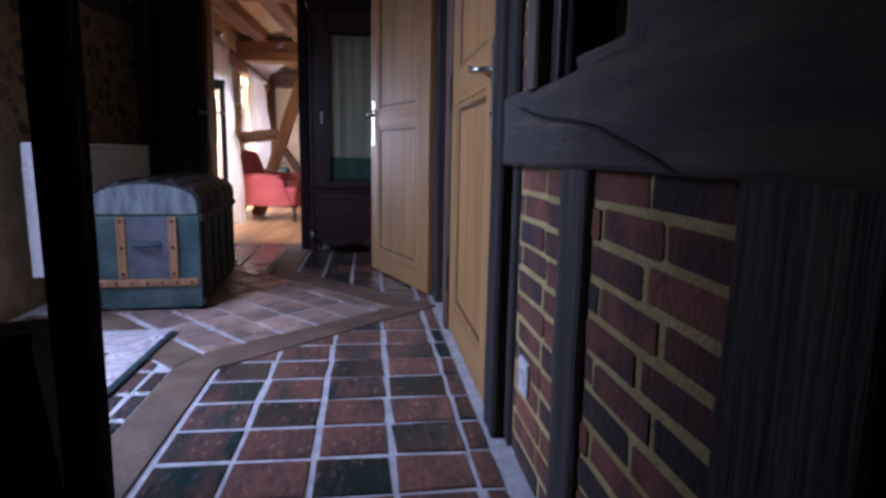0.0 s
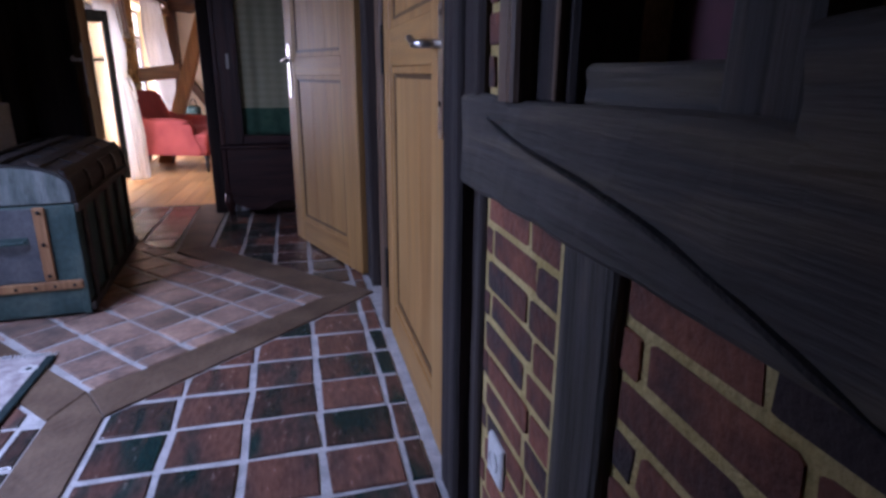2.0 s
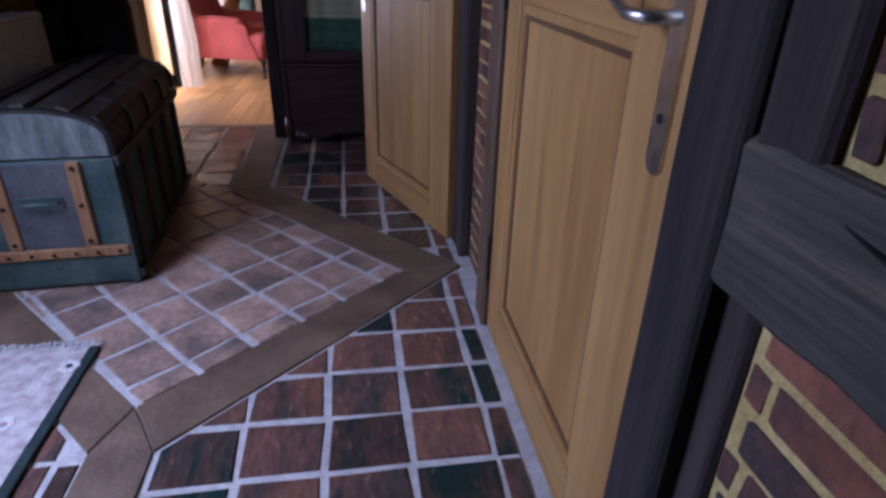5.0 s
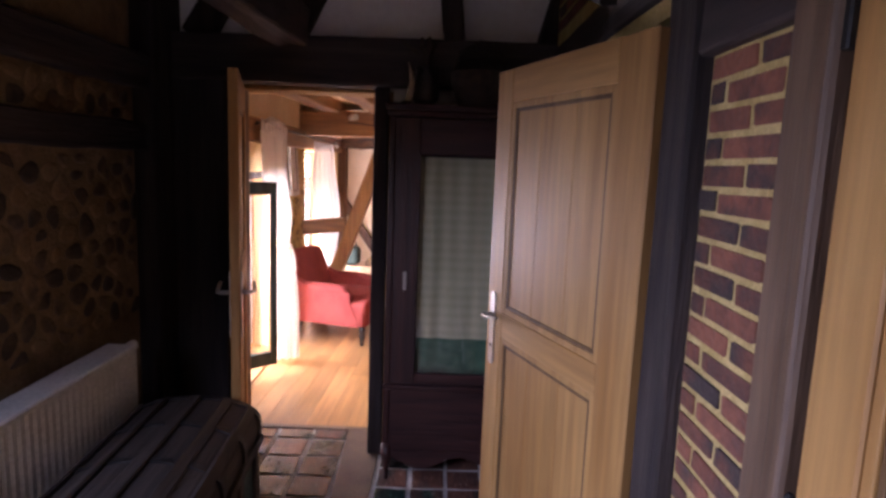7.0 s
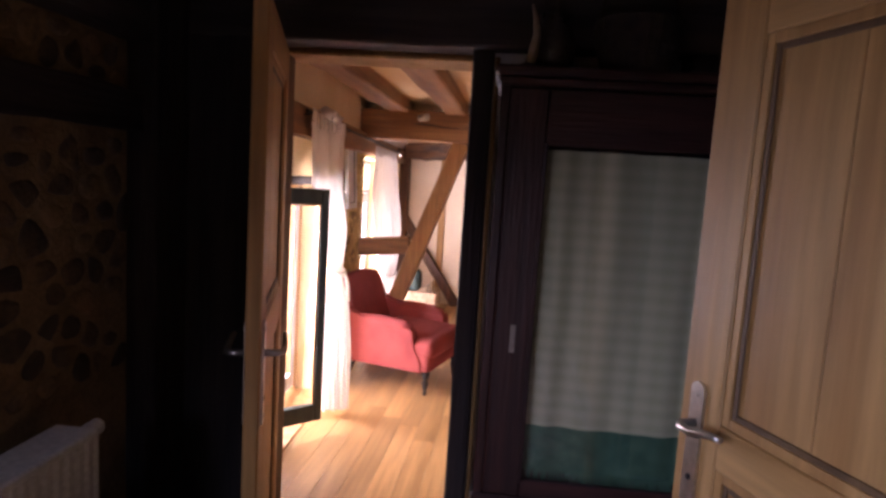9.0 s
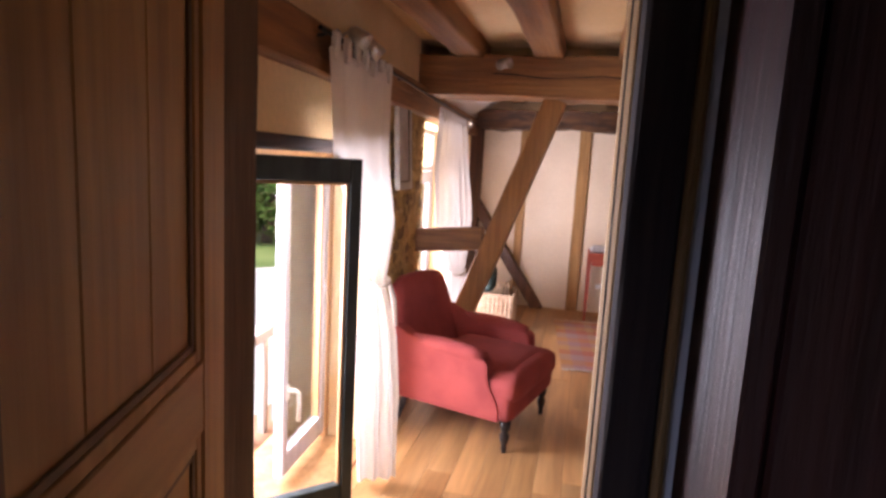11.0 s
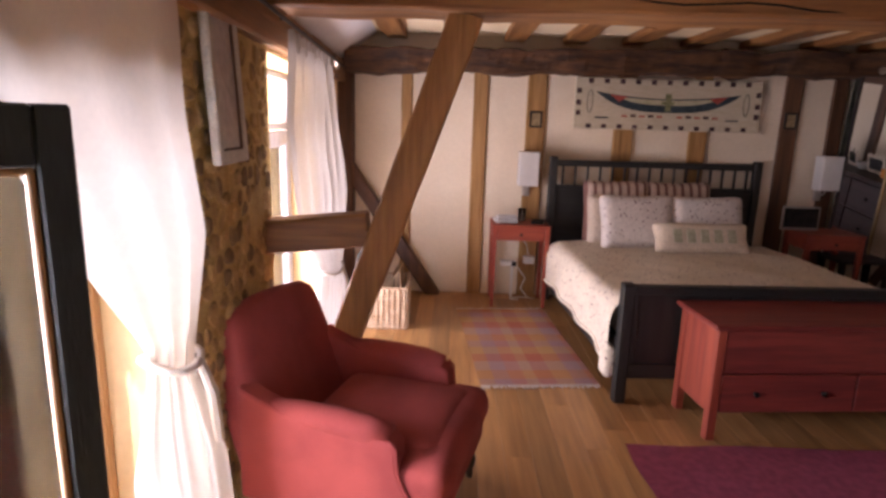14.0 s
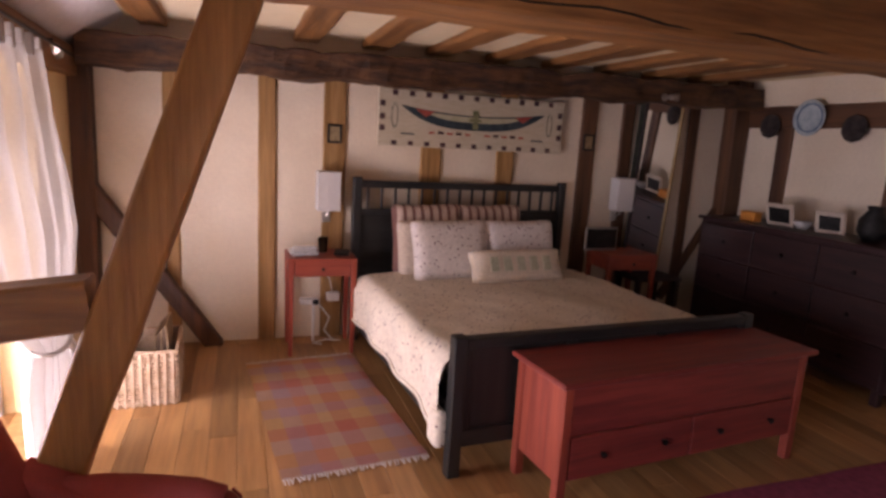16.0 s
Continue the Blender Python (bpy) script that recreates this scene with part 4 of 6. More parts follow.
for k, (y, z) in enumerate(((7.948, 1.965), (7.949, 1.90))):
    pts = [(-0.5 + 0.12 * i + 0.9 * k, y, z + 0.010 * math.sin(i * 1.3 + k) - 0.003 * i * (1 if k else 0.4)) for i in range(14)]
    post("timber_beam_crack" + ("" if k == 0 else "_1"), tube(pts, [0.001] + [0.004] * 12 + [0.001], 5), M["iron"], "long drying crack in the beam", "crack")


# ---- bedroom: windows ----
lav = surf("weathered_paint", (0.40, 0.39, 0.42), (0.52, 0.50, 0.52), 6, 0.5, 0.1, stretch=(4, 4, 0.5))
warm = wood("varnished_window", (0.34, 0.17, 0.06), (0.48, 0.27, 0.11), "z", 2, 0.4, 0.15)
green_paint = surf("dark_green_paint", (0.012, 0.022, 0.020), (0.030, 0.045, 0.040), 8, 0.4, 0.15, stretch=(3, 3, 0.5))


def leaf(parent, m, w, z0, z1, face, edge, handle=False, name="casement"):
    c = part(name, join(box(0, 0.046, -0.022, 0.022, z0, z1, 0.004), box(w - 0.046, w, -0.022, 0.022, z0, z1, 0.004)), face, parent)
    c.matrix_basis = m
    part("rail", box(0.0465, w - 0.0465, -0.021, 0.021, z1 - 0.085, z1, 0.004), face, c)
    part("rail", box(0.0465, w - 0.0465, -0.021, 0.021, z0, z0 + 0.10, 0.004), face, c)
    part("glazing_bead", join(box(0.047, 0.058, -0.012, 0.012, z0 + 0.10, z1 - 0.085, 0.003), box(w - 0.058, w - 0.047, -0.012, 0.012, z0 + 0.10, z1 - 0.085, 0.003), box(0.058, w - 0.058, -0.012, 0.012, z1 - 0.096, z1 - 0.0855, 0.003)), edge, c, "pale bead along the glass")
    g = part("pane", box(0.05, w - 0.05, -0.003, 0.003, z0 + 0.1, z1 - 0.085, 0), M["glass"], c, "clear glass pane")
    g.visible_shadow = False
    if handle:
        hx = 0.03
        h = part("handle", join(box(hx - 0.012, hx + 0.012, 0.022, 0.03, 0.40, 0.47, 0.003), tube([(hx, 0.028, 0.445), (hx, 0.06, 0.448), (hx + 0.02, 0.068, 0.43), (hx + 0.03, 0.068, 0.38), (hx + 0.028, 0.066, 0.30)], 0.010, 8)), M["enamel"], c, "cream lever handle", True)
    return c


w1 = thing("window_1", "open two-leaf casement with dark green paint", "window", WALL)
w1["kind"] = "structure"
part("window_frame", join(box(-0.26, -0.21, 0.331, 0.371, 0.0, 1.469, 0.004), box(-0.26, -0.21, 1.359, 1.399, 0.0, 1.469, 0.004), box(-0.26, -0.21, 0.372, 1.358, 1.43, 1.469, 0.004)), warm, w1, "varnished frame")
part("window_sill", box(-0.48, 0.02, 0.34, 1.39, -0.03, 0.012, 0.005), warm, w1, "oak sill")
hinge = Matrix.Translation((-0.205, 0.385, 0))
leaf(w1, hinge @ pose(0, 0, 0, 0, 0, 42), 0.475, 0.10, 1.445, green_paint, M["pine"])
leaf(w1, Matrix.Translation((-0.235, 0.87, 0)) @ pose(0, 0, 0, 0, 0, 90) @ Matrix.Diagonal((1, -1, 1, 1)), 0.475, 0.05, 1.43, lav, warm, True)

w2 = thing("window_2", "tall casement window with white frame behind a sheer curtain", "window", WALL)
w2["kind"] = "structure"
part("window_frame", join(box(-0.26, -0.21, 2.421, 2.461, 0.0, 1.699, 0.004), box(-0.26, -0.21, 3.809, 3.849, 0.0, 1.699, 0.004), box(-0.26, -0.21, 2.462, 3.808, 1.66, 1.699, 0.004), box(-0.26, -0.21, 2.462, 3.808, 1.36, 1.40, 0.004)), lav, w2, "white-painted frame with transom")
part("window_sill", box(-0.48, 0.02, 2.43, 3.84, -0.03, 0.012, 0.005), warm, w2, "oak sill")
for y in (2.465, 3.135):
    leaf(w2, Matrix.Translation((-0.235, y, 0)) @ pose(0, 0, 0, 0, 0, 90), 0.665, 0.04, 1.35, lav, lav)

# balustrade outside
bal = thing("balustrade", "grey wooden balustrade outside the window", "balustrade", WALL)
gw = wood("grey_wood", (0.13, 0.105, 0.085), (0.20, 0.165, 0.14), "z", 3, 0.7, 0.3)
part("handrail", box(-0.60, -0.52, 0.0, 4.3, 0.505, 0.56, 0.006), wood("grey_wood_rail", (0.13, 0.105, 0.09), (0.20, 0.165, 0.145), "y", 3, 0.7, 0.3), bal)
part("bottom_rail", box(-0.59, -0.53, 0.0, 4.3, -0.10, -0.05, 0.006), gw, bal)
for k in range(27):
    part("baluster", box(-0.58, -0.54, 0.10 + 0.155 * k, 0.145 + 0.155 * k, -0.051, 0.506, 0.004), gw, bal)
part("balcony_ledge", box(-0.75, -0.505, -0.1, 4.4, -0.25, -0.101, 0.006), gw, bal)


def tree(name, x, y, height, seed):
    r = random.Random(seed)
    t = thing(name, "leafy green deciduous tree on the lawn", "tree", pose(x, y, -2.8), "trees beyond the lawn")
    tr = tube([(0, 0, -0.1), (0.1, 0, height * 0.2), (0.05, 0.1, height * 0.45), (0.1, 0.0, height * 0.75)], [0.28, 0.22, 0.16, 0.05], 9)
    limbs = []
    for k in range(9):
        a, z = r.uniform(0, 6.28), height * r.uniform(0.22, 0.6)
        e = Vector((math.cos(a) * height * 0.3, math.sin(a) * height * 0.3, z + height * 0.16))
        limbs.append(e)
        tr = join(tr, tube([(0.05, 0.05, z), tuple(e * 0.5 + Vector((0, 0, z * 0.5))), tuple(e)], [0.10, 0.06, 0.02], 6))
    part("trunk", tr, M["bark"], t, "", True)
    vs, fs = [], []
    for e in limbs + [Vector((r.gauss(0, height * 0.17), r.gauss(0, height * 0.17), height * r.uniform(0.12, 0.9))) for _ in range(26)]:
        rad = height * r.uniform(0.10, 0.17)
        for _ in range(150):
            d = Vector((r.gauss(0, 1), r.gauss(0, 1), r.gauss(0, 0.8)))
            d = d.normalized() * rad * r.uniform(0.45, 1.05)
            p, s = e + d, r.uniform(0.10, 0.2)
            u = Vector((r.uniform(-1, 1), r.uniform(-1, 1), r.uniform(-0.6, 0.6))).normalized()
            v = u.orthogonal().normalized()
            i = len(vs)
            vs += [p - u * s, p - v * s * 0.45, p + u * s, p + v * s * 0.45]
            fs.append((i, i + 1, i + 2, i + 3))
    me = bpy.data.meshes.new("crown")
    me.from_pydata([tuple(v) for v in vs], [], fs)
    me.materials.append(M["leaf"])
    o = new("crown", me)
    o.parent = t
    return t


t0 = tree("tree", -19, 28, 8.0, 1)
for k, (x, y) in enumerate(((-16.6, 28.6), (-14.2, 29.2), (-11.8, 30.0), (-21.5, 26.6), (-13, 33), (-25, 24), (-30, 19), (-8, 36), (-17, 34), (-28, 30), (-34, 12))):
    copy_thing(t0, pose(x, y, -2.8, 0, 0, 50 * k))


# ---- bedroom: curtains ----
linen = translucent("cream_linen", (0.82, 0.75, 0.66), 0.16)
sheer = translucent("white_sheer", (0.60, 0.57, 0.54), 0.12, 0.12)


def curtain(name, label, rows, depth, folds, mat, tabs, tie):
    """rows: height, first and last place along the wall; folds deepen where the cloth is gathered."""
    c = thing(name, label, "curtain", WALL)
    nu, nv = 120, 70
    zs = [r[0] for r in rows]
    z1, z0 = max(zs), min(zs)
    bm = bmesh.new()
    grid = []
    for j in range(nv + 1):
        z = z1 + (z0 - z1) * j / nv
        a = float(np.interp(-z, [-r[0] for r in rows], [r[1] for r in rows]))
        b = float(np.interp(-z, [-r[0] for r in rows], [r[2] for r in rows]))
        xa = float(np.interp(-z, [-r[0] for r in rows], [r[3] for r in rows]))
        xb = float(np.interp(-z, [-r[0] for r in rows], [r[4] for r in rows]))
        wid = math.hypot(b - a, xb - xa)
        nx, ny = (b - a) / wid, -(xb - xa) / wid
        row = []
        for i in range(nu + 1):
            u = i / nu
            amp = depth * (0.5 + 0.35 * min(1.0, 0.35 / max(wid, 0.08)))
            ph = folds * 2 * math.pi * u + 1.2 * noise.noise(Vector((u * 2.0, z * 0.8, 3.0)))
            x = amp * math.sin(ph) + 0.22 * amp * math.sin(1.7 * ph + z * 2) + 0.012 * noise.noise(Vector((u * 5, z * 3, 1.0)))
            row.append(bm.verts.new((xa + (xb - xa) * u + nx * x, a + (b - a) * u + ny * x, z)))
        grid.append(row)
    for p, q in zip(grid, grid[1:]):
        for i in range(nu):
            bm.faces.new((p[i], q[i], q[i + 1], p[i + 1]))
    part("cloth", bm, mat, c, "", True)
    top = rows[0]
    for k in range(tabs):
        y = top[1] + (top[2] - top[1]) * (k + 0.5) / tabs
        part("tab", box(0.088, 0.112, y - 0.018, y + 0.018, top[0] - 0.03, top[0] + 0.055, 0.004), mat, c, "cloth hanging tab")
    if tie:
        z, y, x, ry, rx = tie
        pts = [(x + rx * math.cos(t), y + ry * math.sin(t), z + 0.010 * math.sin(2 * t)) for t in [2 * math.pi * k / 24 for k in range(25)]]
        part("tieback", tube(pts, 0.009, 8), mat, c, "knotted cloth tieback", True)
        part("tie_tail", tube([(x + rx, y, z), (x + rx + 0.02, y + 0.01, z - 0.08), (x + rx + 0.03, y + 0.01, z - 0.19)], [0.010, 0.014, 0.012], 8), mat, c)
    return c


curtain("linen_curtain", "cream linen curtain tied back beside the open window", [(1.80, 0.50, 1.25, 0.10, 0.10), (1.45, 0.61, 1.27, 0.08, 0.10), (1.17, 0.82, 1.20, 0.08, 0.145), (0.96, 0.99, 1.06, 0.09, 0.165), (0.90, 0.99, 1.05, 0.09, 0.165), (0.70, 0.93, 1.08, 0.07, 0.21), (0.40, 0.95, 1.06, 0.08, 0.24), (0.03, 0.98, 1.05, 0.09, 0.245)], 0.018, 3, linen, 7, (0.93, 1.025, 0.128, 0.053, 0.058))
curtain("sheer_curtain", "white sheer curtain drawn aside at the far window", [(1.74, 2.40, 3.58, 0.10, 0.10), (1.4, 2.36, 3.58, 0.09, 0.15), (1.0, 2.52, 3.54, 0.09, 0.20), (0.75, 2.80, 3.38, 0.09, 0.20), (0.60, 3.02, 3.28, 0.10, 0.19), (0.45, 2.92, 3.36, 0.10, 0.20), (0.03, 2.95, 3.40, 0.10, 0.20)], 0.035, 6, sheer, 9, (0.60, 3.15, 0.145, 0.15, 0.075))
rod = thing("curtain_rod", "dark iron curtain rod on the wall plate", "curtain rod", WALL)
part("rod", tube([(0.085, 0.45, 1.845), (0.085, 4.35, 1.81)], 0.008, 8), M["iron"], rod)
for y in (0.5, 1.5, 2.45, 3.9):
    part("bracket", tube([(0.04, y, 1.83), (0.085, y, 1.835)], 0.006, 6), M["iron"], rod)


def spot(m):
    s = thing("spotlight", "small brushed steel spotlight on the timber", "spotlight", m, "spotlights")
    part("base", lathe([(0.028, 0), (0.028, 0.012), (0.01, 0.016)], 16), M["steel"], s)
    part("stem", tube([(0, 0, 0.012), (0, 0, 0.05), (0.02, 0, 0.06)], 0.006, 8), M["steel"], s)
    part("head", moved(lathe([(0.016, -0.035), (0.026, -0.02), (0.030, 0.04), (0.024, 0.04), (0.02, 0.0)], 16), pose(0.03, 0, 0.065, 0, 60, 0)), M["steel"], s, "", True)
    return s


sp = spot(WALL @ pose(0.06, 0.68, 1.86, 0, 60, 0))
copy_thing(sp, WALL @ pose(0.06, 0.85, 1.87, 0, 70, 30))
copy_thing(sp, pose(-0.36, 7.945, 2.02, 90, 0, 0))
copy_thing(sp, WALL @ pose(0.06, 4.0, 1.80, 0, 60, 90))
copy_thing(sp, pose(3.1, 10.25, 1.90, 90, 0, 0))
copy_thing(sp, pose(2.3, 7.945, 1.95, 90, 0, 0))


# ---- bedroom: armchair ----
def cushion(x0, x1, y0, y1, z0, z1, r=0.05, puff=0.02, seg=4):
    bm = box(x0, x1, y0, y1, z0, z1, 0)
    bmesh.ops.subdivide_edges(bm, edges=bm.edges[:], cuts=9, use_grid_fill=True)
    c = Vector(((x0 + x1) / 2, (y0 + y1) / 2, (z0 + z1) / 2))
    hx, hy, hz = (x1 - x0) / 2, (y1 - y0) / 2, (z1 - z0) / 2
    for v in bm.verts:
        d = v.co - c
        k = [d.x / hx, d.y / hy, d.z / hz]
        # round the box by pulling points in to an inner box swept by a ball
        inner = Vector((max(-hx + r, min(hx - r, d.x)), max(-hy + r, min(hy - r, d.y)), max(-hz + r, min(hz - r, d.z))))
        off = d - inner
        if off.length > 1e-6:
            d = inner + off.normalized() * r
        bulge = puff * (1 - k[0] ** 2) * (1 - k[1] ** 2) if abs(k[2]) > 0.9 else 0
        d.z += math.copysign(bulge, d.z)
        v.co = c + d
    return bm


def armchair():
    red = surf("red_upholstery", (0.26, 0.040, 0.034), (0.36, 0.062, 0.050), 5, 0.85, 0.25, fine=60)
    a = thing("armchair", "red upholstered low armchair with turned dark legs", "armchair", pose(-0.312, 7.622, 0, 0, 0, -15))
    part("seat_frame", cushion(-0.34, 0.24, -0.31, 0.31, 0.17, 0.34, 0.03, 0), red, a, "", True)
    part("front_rail", cushion(0.14, 0.335, -0.335, 0.335, 0.165, 0.36, 0.05, 0), red, a, "", True)
    seat = join(cushion(-0.22, 0.30, -0.25, 0.25, 0.29, 0.425, 0.05, 0.018), cushion(0.16, 0.355, -0.335, 0.335, 0.265, 0.405, 0.06, 0.012))
    part("seat_cushion", seat, red, a, "", True)
    # side panels fall towards the front, where they are cut back in a hollow curve above the front rail
    side = [(-0.37, 0.17), (0.27, 0.17), (0.268, 0.22), (0.245, 0.275), (0.215, 0.325), (0.195, 0.375), (0.19, 0.42), (0.188, 0.455), (0.165, 0.478), (0.12, 0.488), (-0.05, 0.498), (-0.20, 0.508), (-0.29, 0.535), (-0.37, 0.575)]
    for y in (-0.34, 0.25):
        bm = moved(prism(side, 0.09), Matrix.Translation((0, y, 0)))
        bmesh.ops.bevel(bm, geom=bm.edges[:], offset=0.014, segments=3, affect="EDGES", profile=0.5)
        arm = part("arm", bm, red, a)
        pad = [(-0.26, 0.512), (-0.16, 0.506), (-0.03, 0.500), (0.08, 0.492), (0.155, 0.482)]
        part("arm_pad", tube([(x, y + 0.045, z - 0.012) for x, z in pad], [0.030, 0.046, 0.050, 0.050, 0.040], 14), red, arm, "", True)
        rim = side[2:9]
        part("welt", tube([(x, y + (0.0 if y < 0 else 0.09), z) for x, z in rim], 0.005, 6), red, arm)
    bm = cushion(-0.16, 0.0, -0.335, 0.335, 0.0, 0.66, 0.06, 0)
    for v in bm.verts:
        k = v.co.z / 0.66
        v.co.y *= 1 - 0.16 * k * k
        v.co.z -= 0.035 * (v.co.y / 0.31) ** 2 * k
        v.co.x -= 0.03 * math.sin(k * math.pi) * (1 - (v.co.y / 0.335) ** 2)
    part("backrest", moved(bm, Matrix.Translation((-0.20, 0, 0.19)) @ pose(0, 0, 0, 0, -19, 0)), red, a, "", True)
    leg = surf("black_turned_leg", (0.012, 0.009, 0.008), (0.03, 0.02, 0.017), 12, 0.3, 0.1)
    for x, y in ((0.285, -0.28), (0.285, 0.28)):
        part("front_leg", moved(lathe([(0.012, 0), (0.016, 0.02), (0.013, 0.035), (0.024, 0.07), (0.026, 0.09), (0.016, 0.11), (0.027, 0.13), (0.03, 0.17)], 14), Matrix.Translation((x, y, 0))), leg, a, "turned black leg", True)
    for y in (-0.28, 0.28):
        part("rear_leg", tube([(-0.37, y, 0), (-0.34, y, 0.08), (-0.30, y, 0.19)], [0.014, 0.018, 0.024], 8), leg, a, "splayed black leg", True)
    return a


armchair()


# ---- bedroom: bed and bedding ----
def dotted(name, base, dots, scale, size, stretch=(1, 1, 1)):
    m = surf(name, base, tuple(v * 0.92 for v in base), 6, 0.9, 0.2)
    n, l = m.node_tree.nodes, m.node_tree.links
    tc, v = n.new("ShaderNodeTexCoord"), n.new("ShaderNodeTexVoronoi")
    v.inputs["Scale"].default_value = scale
    l.new(tc.outputs["Object"], v.inputs["Vector"])
    lt = n.new("ShaderNodeMath")
    lt.operation = "LESS_THAN"
    lt.inputs[1].default_value = size
    l.new(v.outputs["Distance"], lt.inputs[0])
    mx = n.new("ShaderNodeMix")
    mx.data_type = "RGBA"
    p = n["Principled BSDF"]
    old = p.inputs["Base Color"].links[0].from_socket
    l.new(lt.outputs[0], mx.inputs[0])
    l.new(old, mx.inputs[6])
    mx.inputs[7].default_value = (*dots, 1)
    l.new(mx.outputs[2], p.inputs["Base Color"])
    return m


def striped(name, a, b, axis, freq):
    m = surf(name, a, a, 6, 0.9, 0.2)
    n, l = m.node_tree.nodes, m.node_tree.links
    tc, sep = n.new("ShaderNodeTexCoord"), n.new("ShaderNodeSeparateXYZ")
    l.new(tc.outputs["Object"], sep.inputs[0])
    mu, si, gt = n.new("ShaderNodeMath"), n.new("ShaderNodeMath"), n.new("ShaderNodeMath")
    mu.operation, si.operation, gt.operation = "MULTIPLY", "SINE", "GREATER_THAN"
    mu.inputs[1].default_value, gt.inputs[1].default_value = freq, 0.35
    l.new(sep.outputs[axis], mu.inputs[0])
    l.new(mu.outputs[0], si.inputs[0])
    l.new(si.outputs[0], gt.inputs[0])
    mx = n.new("ShaderNodeMix")
    mx.data_type = "RGBA"
    p = n["Principled BSDF"]
    old = p.inputs["Base Color"].links[0].from_socket
    l.new(gt.outputs[0], mx.inputs[0])
    l.new(old, mx.inputs[6])
    mx.inputs[7].default_value = (*b, 1)
    l.new(mx.outputs[2], p.inputs["Base Color"])
    return m


BED = pose(1.685, 8.605, 0, 0, 0, 3.4)
blk = wood("black_stain", (0.010, 0.011, 0.011), (0.022, 0.022, 0.021), "z", 3, 0.35, 0.12)
blk_x = wood("black_stain_rail", (0.010, 0.011, 0.011), (0.022, 0.022, 0.021), "x", 3, 0.35, 0.12)


def bed():
    b = thing("double_bed", "black-stained wooden double bed with slatted headboard", "bed", BED)
    W = 0.87
    for s in (-1, 1):
        part("foot_post", box(s * (W - 0.03) - 0.03, s * (W - 0.03) + 0.03, -0.03, 0.03, 0, 0.655, 0.004), blk, b)
        part("head_post", box(s * (W - 0.03) - 0.03, s * (W - 0.03) + 0.03, 1.83, 1.89, 0, 1.19, 0.004), blk, b)
        part("side_rail", box(s * (W - 0.03) - 0.018, s * (W - 0.03) + 0.018, 0.031, 1.829, 0.14, 0.34, 0.004), wood("black_side", (0.010, 0.011, 0.011), (0.022, 0.022, 0.021), "y", 3, 0.35, 0.12), b)
    part("foot_top_rail", box(-W + 0.06, W - 0.06, -0.03, 0.03, 0.60, 0.645, 0.004), blk_x, b)
    part("foot_bottom_rail", box(-W + 0.06, W - 0.06, -0.022, 0.022, 0.14, 0.22, 0.004), blk_x, b)
    for k in range(3):
        x0 = -W + 0.06 + k * (2 * W - 0.12) / 3
        x1 = x0 + (2 * W - 0.12) / 3
        part("foot_panel", box(x0 + 0.03, x1 - 0.03, -0.008, 0.008, 0.22, 0.60, 0.002), blk, b)
        part("foot_stile", box(x0 + 0.0005, x0 + 0.0295, -0.02, 0.02, 0.2205, 0.5995, 0.003), blk, b)
        part("foot_stile", box(x1 - 0.0295, x1 - 0.0005, -0.02, 0.02, 0.2205, 0.5995, 0.003), blk, b)
    part("head_top_rail", box(-W + 0.06, W - 0.06, 1.835, 1.885, 1.115, 1.165, 0.004), blk_x, b)
    part("head_mid_rail", box(-W + 0.06, W - 0.06, 1.84, 1.88, 0.925, 0.965, 0.004), blk_x, b)
    part("head_panel", box(-W + 0.06, W - 0.06, 1.852, 1.868, 0.3, 0.925, 0.002), blk_x, b)
    for k in range(16):
        x = -W + 0.06 + (k + 0.5) * (2 * W - 0.12) / 16
        part("head_slat", box(x - 0.008, x + 0.008, 1.85, 1.87, 0.964, 1.116, 0.002), blk, b)
    part("slat_base", box(-W + 0.06, W - 0.06, 0.031, 1.829, 0.22, 0.25, 0.002), blk_x, b)
    return b


bed()
one("mattress", moved(cushion(-0.80, 0.80, 0.035, 1.82, 0.251, 0.47, 0.05, 0.0), BED), surf("mattress_ticking", (0.62, 0.58, 0.52), (0.70, 0.66, 0.60), 8, 0.9, 0.1), "pale mattress on the bed frame", "mattress", "", True)
floral = dotted("dotted_cotton", (0.78, 0.70, 0.58), (0.16, 0.07, 0.08), 26, 0.17)


